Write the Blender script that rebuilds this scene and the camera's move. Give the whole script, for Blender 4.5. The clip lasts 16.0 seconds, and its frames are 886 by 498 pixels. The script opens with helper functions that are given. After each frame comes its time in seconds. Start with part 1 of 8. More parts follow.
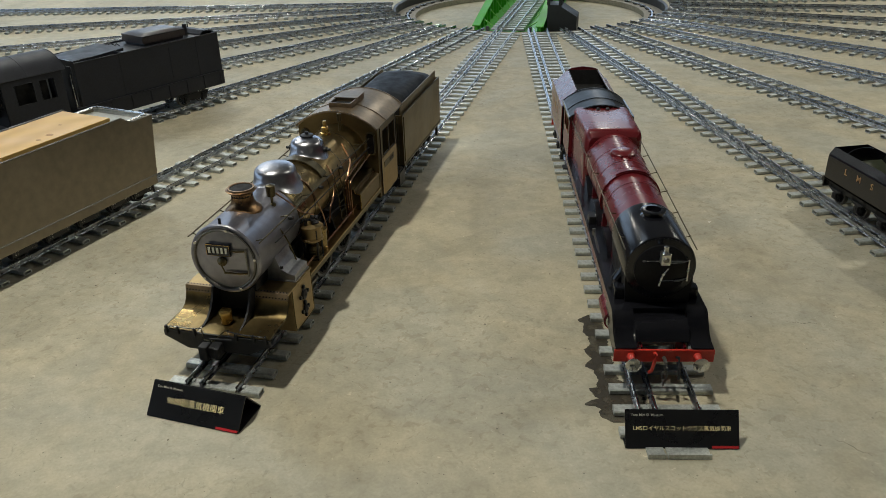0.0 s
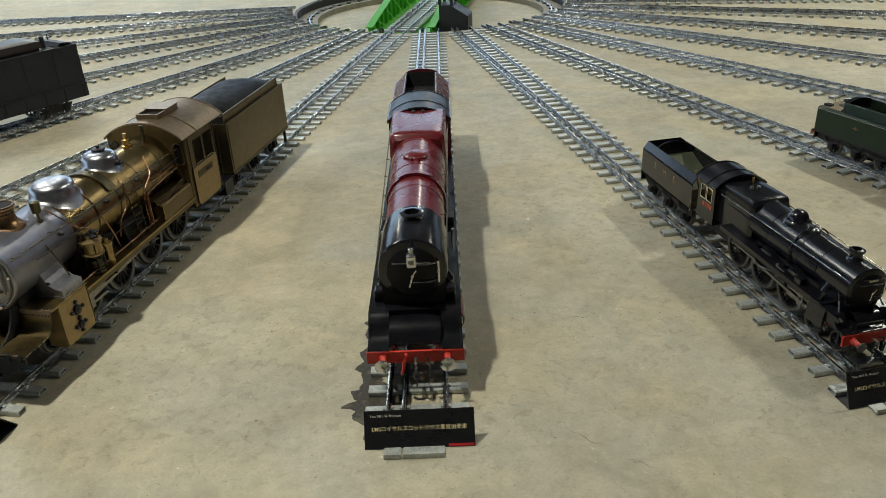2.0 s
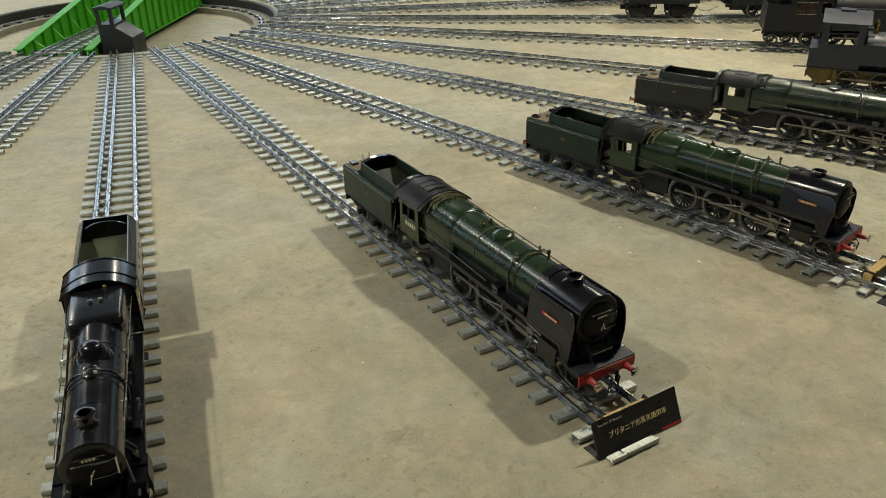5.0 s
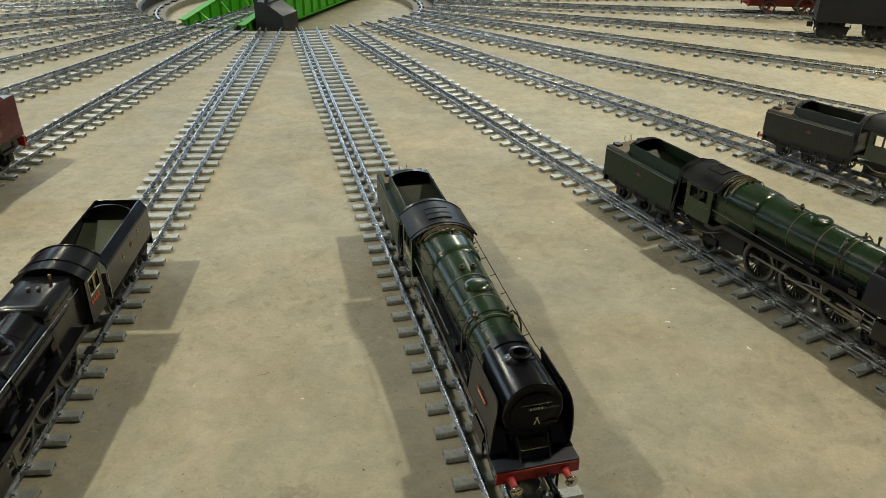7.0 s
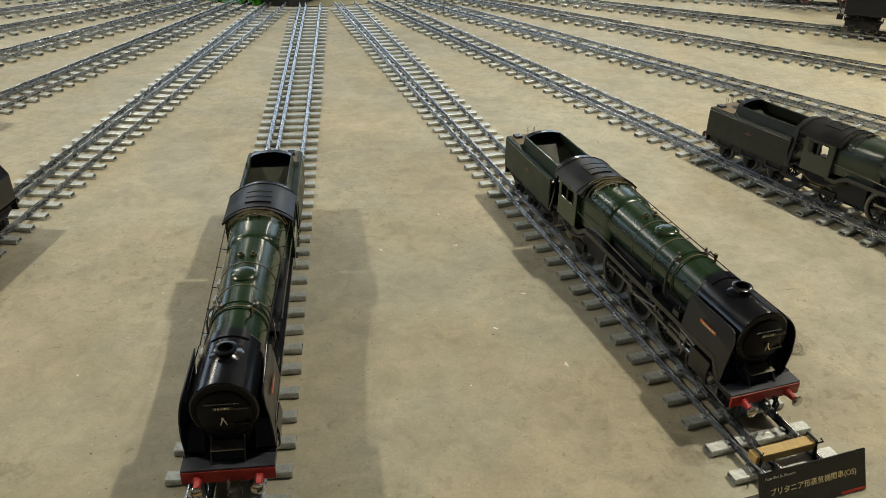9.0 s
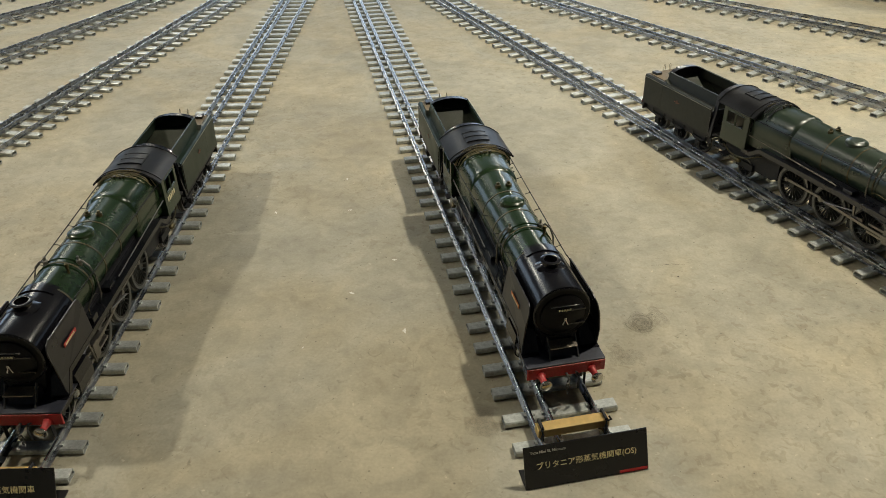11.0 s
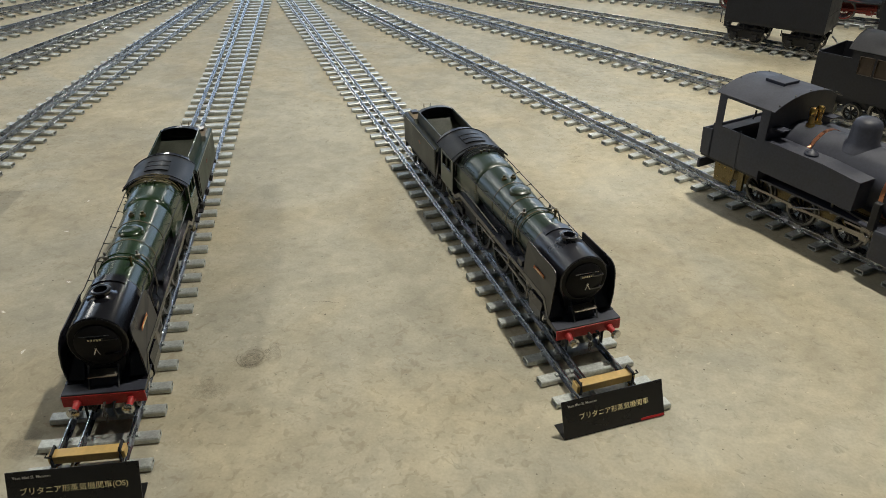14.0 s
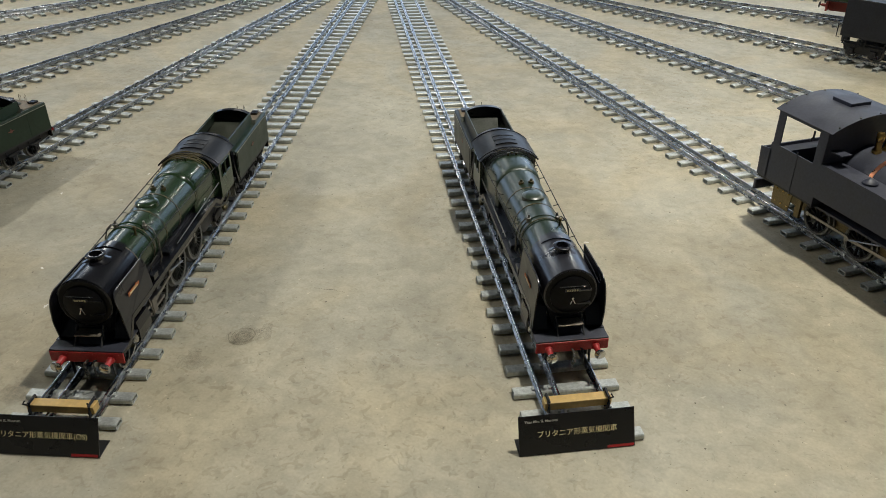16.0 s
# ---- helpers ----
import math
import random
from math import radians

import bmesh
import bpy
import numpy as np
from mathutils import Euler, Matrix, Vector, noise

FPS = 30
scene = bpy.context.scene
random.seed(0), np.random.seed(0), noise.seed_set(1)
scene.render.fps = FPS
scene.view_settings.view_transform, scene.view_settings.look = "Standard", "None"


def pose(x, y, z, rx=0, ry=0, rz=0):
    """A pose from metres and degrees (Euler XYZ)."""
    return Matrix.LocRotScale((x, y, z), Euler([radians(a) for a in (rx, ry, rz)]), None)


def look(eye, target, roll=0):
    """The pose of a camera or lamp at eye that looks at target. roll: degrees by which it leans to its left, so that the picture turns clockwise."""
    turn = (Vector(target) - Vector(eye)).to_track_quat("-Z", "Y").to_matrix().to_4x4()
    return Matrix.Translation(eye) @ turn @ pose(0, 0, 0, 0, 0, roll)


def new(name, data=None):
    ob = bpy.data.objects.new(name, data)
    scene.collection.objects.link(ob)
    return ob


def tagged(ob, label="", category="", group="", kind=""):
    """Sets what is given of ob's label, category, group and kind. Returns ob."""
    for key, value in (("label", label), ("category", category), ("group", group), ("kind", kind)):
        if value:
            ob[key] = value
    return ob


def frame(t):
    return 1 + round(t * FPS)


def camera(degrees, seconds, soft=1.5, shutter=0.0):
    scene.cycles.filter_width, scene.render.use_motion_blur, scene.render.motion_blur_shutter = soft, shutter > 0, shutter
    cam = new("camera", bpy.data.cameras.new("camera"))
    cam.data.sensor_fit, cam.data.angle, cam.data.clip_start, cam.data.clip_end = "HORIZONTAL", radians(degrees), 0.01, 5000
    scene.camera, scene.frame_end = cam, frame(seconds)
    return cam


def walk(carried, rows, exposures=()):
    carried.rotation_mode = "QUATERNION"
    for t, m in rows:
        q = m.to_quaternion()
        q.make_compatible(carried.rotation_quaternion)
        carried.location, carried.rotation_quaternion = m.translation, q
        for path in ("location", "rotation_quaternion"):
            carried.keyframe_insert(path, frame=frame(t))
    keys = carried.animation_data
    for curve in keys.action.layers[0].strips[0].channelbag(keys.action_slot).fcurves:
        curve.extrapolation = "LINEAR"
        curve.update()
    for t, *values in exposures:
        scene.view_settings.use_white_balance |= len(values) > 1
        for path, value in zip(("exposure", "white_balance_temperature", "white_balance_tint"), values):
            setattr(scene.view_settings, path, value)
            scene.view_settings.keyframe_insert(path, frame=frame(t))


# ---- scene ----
# <path>
FOV = 59.69
PATH = [
    (0.0, -1.758, -6.652, 1.146, -8.94, -26.92, 1.36),
    (0.5, -1.734, -6.641, 1.146, -10.43, -26.96, 1.61),
    (1.0, -1.613, -6.667, 1.141, -11.62, -26.91, 2.70),
    (1.5, -1.405, -6.736, 1.152, -11.54, -26.97, 2.42),
    (2.0, -1.247, -6.755, 1.153, -11.80, -27.12, 2.46),
    (2.5, -1.025, -6.676, 1.138, -16.56, -27.27, 0.92),
    (3.0, -0.779, -6.616, 1.150, -21.67, -27.16, 1.33),
    (3.5, -0.513, -6.657, 1.154, -22.17, -27.10, 1.18),
    (4.0, -0.271, -6.678, 1.156, -22.53, -26.93, 0.74),
    (4.2, -0.156, -6.653, 1.147, -23.20, -27.13, 0.58),
    (6.3, 0.704, -6.499, 1.155, -9.57, -27.57, -1.39),
    (6.5, 0.746, -6.466, 1.155, -8.53, -27.55, -2.04),
    (7.0, 0.835, -6.430, 1.150, -3.24, -28.07, -0.50),
    (7.5, 1.023, -6.457, 1.139, 5.02, -28.42, 1.27),
    (8.0, 1.215, -6.465, 1.141, 5.67, -28.64, 0.46),
    (8.5, 1.394, -6.366, 1.120, 4.86, -29.09, 0.09),
    (9.0, 1.541, -6.325, 1.129, 4.82, -29.39, -0.55),
    (9.2, 1.623, -6.334, 1.132, 5.89, -29.67, -0.52),
    (11.3, 2.201, -6.248, 1.144, 11.03, -32.29, 1.19),
    (11.5, 2.277, -6.244, 1.140, 11.27, -32.34, 1.14),
    (12.0, 2.492, -6.256, 1.135, 13.46, -32.09, 1.00),
    (12.5, 2.626, -6.206, 1.138, 14.18, -32.21, 1.31),
    (13.0, 2.762, -6.084, 1.139, 14.37, -31.94, 1.01),
    (13.5, 2.916, -6.038, 1.154, 14.19, -31.08, 0.77),
    (14.0, 3.098, -6.042, 1.168, 14.87, -30.18, -0.07),
    (14.5, 3.174, -6.007, 1.137, 16.24, -29.98, -0.34),
    (15.0, 3.223, -5.925, 1.121, 20.53, -29.58, -0.53),
    (15.5, 3.286, -5.906, 1.128, 23.70, -29.69, -0.48),
    (16.0, 3.402, -5.904, 1.148, 26.04, -30.07, 0.10),
]
# </path>
cam = camera(FOV, 16.0, soft=0.4)
walk(cam, [(t, pose(x, y, z, 90 + pitch, roll, yaw)) for t, x, y, z, yaw, pitch, roll in PATH],
     [(0.0, -0.26, 6250, 9), (1.0, -0.22, 6250, 9), (1.5, -0.03, 6250, 8), (2.0, 0.07, 6280, 7), (4.0, 0.07, 6800, 6), (6.5, 0.08, 6800, 6), (9.0, 0.08, 6850, 9), (12.0, 0.04, 6650, 11),
      (13.0, 0.02, 6450, 12), (15.0, -0.02, 6200, 12), (16.0, -0.02, 6150, 12)])

# ---- light ----
world = bpy.data.worlds.new("hall_air")
scene.world = world
world.use_nodes = True
world.node_tree.nodes["Background"].inputs[0].default_value = (0.8, 0.9, 1.0, 1)
world.node_tree.nodes["Background"].inputs[1].default_value = 0.006


def overhead_lamp(x, y, z, power, size=0.24, color=(1.0, 0.95, 0.8)):
    data = bpy.data.lights.new("unseen_lamp", "AREA")
    data.shape, data.size, data.energy, data.color = "DISK", size, power, color
    data.spread = radians(150)
    ob = new("unseen_lamp", data)
    ob.matrix_world = look((x, y, z), (x * 0.999, y * 0.999 + 0.0001, 0))
    return ob


LAMP_Z = 4.55
# All out of view; the last two are fill added to brighten the far floor.
LAMPS = [(3.74, -3.49, 120), (-2.68, -4.85, 112), (5.6, 0.2, 80), (-4.15, -0.25, 76), (2.3, 4.4, 135), (-3.6, 4.1, 120)]
for lx, ly, lp in LAMPS:
    overhead_lamp(lx, ly, LAMP_Z, lp, 1.3 if lp < 90 else 0.24)
# a strip of roof glazing over the west half
sky = bpy.data.lights.new("roof_glazing", "AREA")
sky.shape, sky.size, sky.size_y, sky.energy, sky.color = "RECTANGLE", 6.0, 3.2, 90, (0.74, 0.87, 1.0)
new("roof_glazing", sky).matrix_world = pose(-5.6, 0.7, 5.9, 0, 0, 20)
# Unseen windows set by blue reflections; the weak east row is merely added light.
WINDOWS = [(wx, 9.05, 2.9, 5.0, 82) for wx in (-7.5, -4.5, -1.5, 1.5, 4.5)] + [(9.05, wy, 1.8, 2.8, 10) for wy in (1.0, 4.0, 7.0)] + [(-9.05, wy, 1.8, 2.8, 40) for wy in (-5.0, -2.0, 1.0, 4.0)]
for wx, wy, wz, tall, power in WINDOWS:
    wdata = bpy.data.lights.new("assumed_window_light", "AREA")
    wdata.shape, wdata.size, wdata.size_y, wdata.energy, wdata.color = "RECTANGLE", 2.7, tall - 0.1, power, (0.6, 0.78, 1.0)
    wob = new("assumed_window_light", wdata)
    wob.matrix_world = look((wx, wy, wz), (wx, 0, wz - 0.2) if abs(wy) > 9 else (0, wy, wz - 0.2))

# ---- materials ----
def node_mat(name, color, rough=0.5, metal=0.0, var=0.12, scale=30.0, bump=0.0, bump_scale=200.0, coat=0.0, spec=0.5):
    """A surface with two scales of tone and grain."""
    m = bpy.data.materials.new(name)
    m.use_nodes = True
    nt = m.node_tree
    b = nt.nodes["Principled BSDF"]
    co = nt.nodes.new("ShaderNodeTexCoord")
    n1 = nt.nodes.new("ShaderNodeTexNoise")
    n1.inputs["Scale"].default_value, n1.inputs["Detail"].default_value = scale, 6
    n2 = nt.nodes.new("ShaderNodeTexNoise")
    n2.inputs["Scale"].default_value, n2.inputs["Detail"].default_value = scale * 7, 3
    nt.links.new(co.outputs["Object"], n1.inputs["Vector"])
    nt.links.new(co.outputs["Object"], n2.inputs["Vector"])
    add = nt.nodes.new("ShaderNodeMath")
    add.operation = "ADD"
    nt.links.new(n1.outputs["Fac"], add.inputs[0])
    nt.links.new(n2.outputs["Fac"], add.inputs[1])
    ramp = nt.nodes.new("ShaderNodeMapRange")
    ramp.inputs[1].default_value, ramp.inputs[2].default_value = 0.7, 1.3
    ramp.inputs[3].default_value, ramp.inputs[4].default_value = 1 - var, 1 + var
    nt.links.new(add.outputs[0], ramp.inputs[0])
    mul = nt.nodes.new("ShaderNodeVectorMath")
    mul.operation = "SCALE"
    mul.inputs[0].default_value = color[:3]
    nt.links.new(ramp.outputs[0], mul.inputs["Scale"])
    nt.links.new(mul.outputs[0], b.inputs["Base Color"])
    rr = nt.nodes.new("ShaderNodeMapRange")
    rr.inputs[1].default_value, rr.inputs[2].default_value = 0.3, 0.7
    rr.inputs[3].default_value, rr.inputs[4].default_value = max(0.02, rough * 0.8), min(1.0, rough * 1.25)
    nt.links.new(n1.outputs["Fac"], rr.inputs[0])
    nt.links.new(rr.outputs[0], b.inputs["Roughness"])
    b.inputs["Metallic"].default_value = metal
    b.inputs["Specular IOR Level"].default_value = spec
    if coat:
        b.inputs["Coat Weight"].default_value, b.inputs["Coat Roughness"].default_value = coat, 0.08
    if bump:
        n3 = nt.nodes.new("ShaderNodeTexNoise")
        n3.inputs["Scale"].default_value, n3.inputs["Detail"].default_value = bump_scale, 4
        nt.links.new(co.outputs["Object"], n3.inputs["Vector"])
        bp = nt.nodes.new("ShaderNodeBump")
        bp.inputs["Strength"].default_value, bp.inputs["Distance"].default_value = bump, 0.002
        nt.links.new(n3.outputs["Fac"], bp.inputs["Height"])
        nt.links.new(bp.outputs[0], b.inputs["Normal"])
    return m


STEEL = node_mat("galvanised_steel", (0.48, 0.5, 0.48), 0.42, 0.5, 0.28, 25, 0.1, 90)
RAIL = node_mat("rail_steel", (0.42, 0.435, 0.46), 0.27, 1.0, 0.3, 20, 0.04, 60)
BLACK = node_mat("black_gloss_paint", (0.008, 0.008, 0.0105), 0.2, 0, 0.3, 16, 0.03, 60, 0.12, 0.5)
SATIN = node_mat("black_satin_paint", (0.017, 0.017, 0.019), 0.5, 0, 0.25, 25, 0.06, 90, 0.0, 0.4)
NAVY = node_mat("blue_black_satin_paint", (0.038, 0.041, 0.058), 0.5, 0, 0.2, 18, 0.06, 300)
GREEN = node_mat("brunswick_green_paint", (0.017, 0.037, 0.015), 0.22, 0, 0.25, 11, 0.03, 60, 0.12, 0.5)
TANKGREY = node_mat("dusty_olive_black_paint", (0.022, 0.025, 0.02), 0.42, 0, 0.25, 10, 0.03, 60, 0.0, 0.4)
GREENSATIN = node_mat("satin_green_paint", (0.015, 0.029, 0.017), 0.38, 0, 0.2, 12, 0.03, 60, 0.0, 0.28)
SATINBLUE = node_mat("dusty_blue_black_paint", (0.013, 0.013, 0.019), 0.3, 0, 0.25, 14, 0.03, 60, 0.06, 0.9)
DUSTGREEN = node_mat("dusty_green_paint", (0.018, 0.033, 0.018), 0.31, 0, 0.25, 10, 0.02, 60, 0.06, 0.9)
RED = node_mat("crimson_lake_paint", (0.125, 0.011, 0.015), 0.27, 0, 0.14, 12, 0.02, 60, 0.04, 0.45)
VERMILION = node_mat("vermilion_paint", (0.55, 0.035, 0.02), 0.4, 0, 0.14, 25)
REDSATIN = node_mat("satin_crimson_paint", (0.1, 0.01, 0.013), 0.26, 0, 0.16, 10, 0.02, 60, 0.3)
BRIGHT = node_mat("polished_steel", (0.62, 0.61, 0.58), 0.25, 1.0, 0.12, 30, 0.05, 90)
DULL = node_mat("oiled_dull_steel", (0.2, 0.19, 0.17), 0.45, 0.8, 0.25, 40, 0.1, 120)
BRASS = node_mat("tarnished_brass", (0.31, 0.225, 0.1), 0.3, 1.0, 0.24, 7, 0.03, 70)
SMOKESTEEL = node_mat("lavender_grey_steel_sheet", (0.3, 0.295, 0.33), 0.37, 0.85, 0.16, 8, 0.03, 80)
DOORBRASS = node_mat("tan_brass_door_sheet", (0.34, 0.245, 0.115), 0.42, 0.75, 0.14, 9, 0.02, 60)
COPPER = node_mat("copper_pipe", (0.4, 0.235, 0.14), 0.34, 1.0, 0.25, 30)
GREYMETAL = node_mat("bare_brass_grey_sheet", (0.25, 0.21, 0.15), 0.42, 0.6, 0.14, 5, 0.02, 40)
BAREST = node_mat("bare_steel_sheet", (0.42, 0.42, 0.45), 0.3, 1.0, 0.16, 11, 0.06, 80)
PLY = node_mat("varnished_plywood", (0.55, 0.34, 0.12), 0.45, 0, 0.18, 10)
LEATHER = node_mat("black_seat_vinyl", (0.008, 0.008, 0.009), 0.52, 0, 0.2, 25, 0.1, 120, 0.0, 0.1)
LIME = node_mat("lime_green_paint", (0.085, 0.43, 0.03), 0.4, 0, 0.12, 12, 0.04, 60)
DARKGREY = node_mat("dark_grey_paint", (0.022, 0.025, 0.026), 0.5, 0, 0.15, 14)
SIGNBLACK = node_mat("black_acrylic", (0.012, 0.012, 0.013), 0.3, 0, 0.1, 10)
SIGNGOLD = node_mat("pale_gold_print", (0.95, 0.82, 0.46), 0.5, 0, 0.05, 40)
SIGNRED = node_mat("red_print", (0.55, 0.03, 0.035), 0.4, 0, 0.08, 40)
# Walls and ceiling stay out of view, kept dark to hold down bounced light.
WALLPAINT = node_mat("hall_wall_paint", (0.08, 0.08, 0.08), 0.8, 0, 0.08, 2)
CEILPAINT = node_mat("hall_ceiling_paint", (0.09, 0.09, 0.09), 0.8, 0, 0.06, 2)
PITWALL = node_mat("pit_wall_black_paint", (0.03, 0.03, 0.032), 0.5, 0, 0.3, 9, 0.2, 60)
WOODBAR = node_mat("yellow_pine_bar", (0.62, 0.42, 0.15), 0.5, 0, 0.15, 12)
CREAM = node_mat("cream_lettering", (0.7, 0.62, 0.4), 0.5, 0, 0.1, 30)
REDLETTER = node_mat("red_lettering", (0.5, 0.08, 0.03), 0.5, 0, 0.1, 30)


def floor_material():
    m = bpy.data.materials.new("polished_concrete")
    m.use_nodes = True
    nt = m.node_tree
    b = nt.nodes["Principled BSDF"]
    co = nt.nodes.new("ShaderNodeTexCoord")

    def noise_node(scale, detail, distort=0.0):
        n = nt.nodes.new("ShaderNodeTexNoise")
        n.inputs["Scale"].default_value, n.inputs["Detail"].default_value, n.inputs["Distortion"].default_value = scale, detail, distort
        nt.links.new(co.outputs["Object"], n.inputs["Vector"])
        return n.outputs["Fac"]

    def ramp(src, lo, hi, a, c):
        r = nt.nodes.new("ShaderNodeMapRange")
        for i, v in ((1, lo), (2, hi), (3, a), (4, c)):
            r.inputs[i].default_value = v
        nt.links.new(src, r.inputs[0])
        return r.outputs[0]

    def mult(a, c):
        q = nt.nodes.new("ShaderNodeMath")
        q.operation = "MULTIPLY"
        nt.links.new(a, q.inputs[0])
        nt.links.new(c, q.inputs[1])
        return q.outputs[0]

    def streak_node(scale, stretch, turn):
        mp = nt.nodes.new("ShaderNodeMapping")
        mp.inputs["Rotation"].default_value[2] = radians(turn)
        mp.inputs["Scale"].default_value = (1.0, stretch, 1.0)
        nt.links.new(co.outputs["Object"], mp.inputs["Vector"])
        n = nt.nodes.new("ShaderNodeTexNoise")
        n.inputs["Scale"].default_value, n.inputs["Detail"].default_value, n.inputs["Distortion"].default_value = scale, 5, 1.2
        nt.links.new(mp.outputs[0], n.inputs["Vector"])
        return n.outputs["Fac"]

    tone = mult(ramp(noise_node(0.8, 3, 0.6), 0.35, 0.65, 0.93, 1.06), ramp(noise_node(2.6, 6, 0.9), 0.35, 0.65, 0.9, 1.065))
    tone = mult(tone, ramp(noise_node(11, 7, 1.0), 0.36, 0.64, 0.91, 1.065))
    tone = mult(tone, ramp(noise_node(5.5, 8, 0.8), 0.35, 0.65, 0.95, 1.04))
    tone = mult(tone, ramp(noise_node(34, 6, 0.6), 0.35, 0.65, 0.945, 1.045))
    tone = mult(tone, ramp(noise_node(140, 8), 0.3, 0.7, 0.93, 1.065))
    tone = mult(tone, ramp(noise_node(19, 8, 3.0), 0.25, 0.37, 0.74, 1.0))
    tone = mult(tone, ramp(noise_node(150, 2), 0.235, 0.285, 0.45, 1.0))
    tone = mult(tone, ramp(streak_node(60, 6, 62), 0.7, 0.76, 1.0, 1.16))
    tone = mult(tone, ramp(streak_node(75, 7, -28), 0.23, 0.29, 0.8, 1.0))
    pits = nt.nodes.new("ShaderNodeTexVoronoi")
    pits.inputs["Scale"].default_value = 22
    nt.links.new(co.outputs["Object"], pits.inputs["Vector"])
    tone = mult(tone, ramp(pits.outputs["Distance"], 0.03, 0.07, 0.55, 1.0))
    tone = mult(tone, ramp(noise_node(60, 3, 0.6), 0.69, 0.76, 1.0, 1.35))
    hue = nt.nodes.new("ShaderNodeMix")
    hue.data_type = "RGBA"
    hue.inputs["A"].default_value, hue.inputs["B"].default_value = (0.462, 0.408, 0.284, 1), (0.443, 0.413, 0.317, 1)
    nt.links.new(ramp(noise_node(1.9, 4, 1.0), 0.4, 0.6, 0.0, 1.0), hue.inputs["Factor"])
    # brown grime in small blotches, denser in some places
    grime = nt.nodes.new("ShaderNodeMix")
    grime.data_type = "RGBA"
    grime.inputs["B"].default_value = (0.25, 0.2, 0.125, 1)
    nt.links.new(hue.outputs["Result"], grime.inputs["A"])
    patchy = mult(ramp(noise_node(38, 12, 0.8), 0.56, 0.63, 0.0, 0.32), ramp(noise_node(1.3, 3, 0.4), 0.42, 0.6, 0.15, 1.0))
    nt.links.new(patchy, grime.inputs["Factor"])
    sc = nt.nodes.new("ShaderNodeVectorMath")
    sc.operation = "SCALE"
    nt.links.new(grime.outputs["Result"], sc.inputs[0])
    nt.links.new(tone, sc.inputs["Scale"])
    nt.links.new(sc.outputs[0], b.inputs["Base Color"])
    nt.links.new(ramp(noise_node(14, 5), 0.3, 0.7, 0.55, 0.8), b.inputs["Roughness"])
    # dents and chips of uneven outline, gathered in patches
    warp = nt.nodes.new("ShaderNodeTexNoise")
    warp.inputs["Scale"].default_value, warp.inputs["Detail"].default_value = 45, 4
    nt.links.new(co.outputs["Object"], warp.inputs["Vector"])
    shift = nt.nodes.new("ShaderNodeVectorMath")
    shift.operation = "MULTIPLY_ADD"
    shift.inputs[1].default_value = (0.05, 0.05, 0.05)
    nt.links.new(warp.outputs["Color"], shift.inputs[0])
    nt.links.new(co.outputs["Object"], shift.inputs[2])
    dents = nt.nodes.new("ShaderNodeTexVoronoi")
    dents.inputs["Scale"].default_value = 11
    nt.links.new(shift.outputs[0], dents.inputs["Vector"])
    hollow = mult(ramp(dents.outputs["Distance"], 0.05, 0.13, 1.0, 0.0), ramp(noise_node(3.3, 3, 0.5), 0.48, 0.58, 0.0, 1.0))
    inv = nt.nodes.new("ShaderNodeMath")
    inv.operation = "SUBTRACT"
    nt.links.new(ramp(noise_node(70, 8, 0.2), 0.0, 1.0, 0.0, 0.35), inv.inputs[0])
    nt.links.new(hollow, inv.inputs[1])
    bp = nt.nodes.new("ShaderNodeBump")
    bp.inputs["Strength"].default_value, bp.inputs["Distance"].default_value = 0.3, 0.003
    nt.links.new(inv.outputs[0], bp.inputs["Height"])
    nt.links.new(bp.outputs[0], b.inputs["Normal"])
    return m


CONCRETE = floor_material()
BRONZE = node_mat("aged_bronze_fittings", (0.125, 0.105, 0.06), 0.4, 1.0, 0.3, 60)
BRASS_LINE = node_mat("orange_lining", (0.085, 0.066, 0.028), 0.4, 0, 0.2, 20)
PIPEBRASS = node_mat("dull_brass_pipe", (0.3, 0.25, 0.14), 0.45, 0.8, 0.35, 60)
BRIGHTLINE = node_mat("pale_edge_line", (0.3, 0.3, 0.24), 0.35, 0, 0.2, 20)
DARKOLIVE = node_mat("dull_green_inside", (0.07, 0.08, 0.05), 0.6, 0, 0.25, 25, 0.1, 80)
TANTOP = node_mat("weathered_tan_top", (0.17, 0.13, 0.08), 0.6, 0, 0.3, 18, 0.1, 80)
EMBLEM = node_mat("faded_red_emblem", (0.16, 0.06, 0.04), 0.5, 0, 0.2, 80)
SPOKE = node_mat("dark_wheel_paint", (0.024, 0.025, 0.022), 0.45, 0, 0.25, 40)
TYRE = node_mat("wheel_tyre_steel", (0.18, 0.178, 0.17), 0.4, 0.85, 0.25, 40)
ROD = node_mat("worn_rod_steel", (0.26, 0.245, 0.225), 0.36, 0.95, 0.25, 50)
ORANGEPLATE = node_mat("orange_cast_plate", (0.5, 0.15, 0.04), 0.45, 0, 0.2, 60)
REDPLATE = node_mat("red_cast_plate", (0.45, 0.04, 0.03), 0.45, 0, 0.2, 60)
CRIMSONBAND = node_mat("dark_crimson_band", (0.12, 0.012, 0.014), 0.3, 0, 0.1, 20)
GOLDLETTER = node_mat("gold_lettering", (0.35, 0.22, 0.07), 0.45, 0, 0.1, 30)
FACEBLACK = node_mat("flat_black_front_paint", (0.009, 0.009, 0.0105), 0.42, 0, 0.3, 25, 0.05, 60, 0.0, 0.16)
PALEGREY = node_mat("pale_grey_tank_lining", (0.4, 0.41, 0.4), 0.5, 0.1, 0.16, 14)
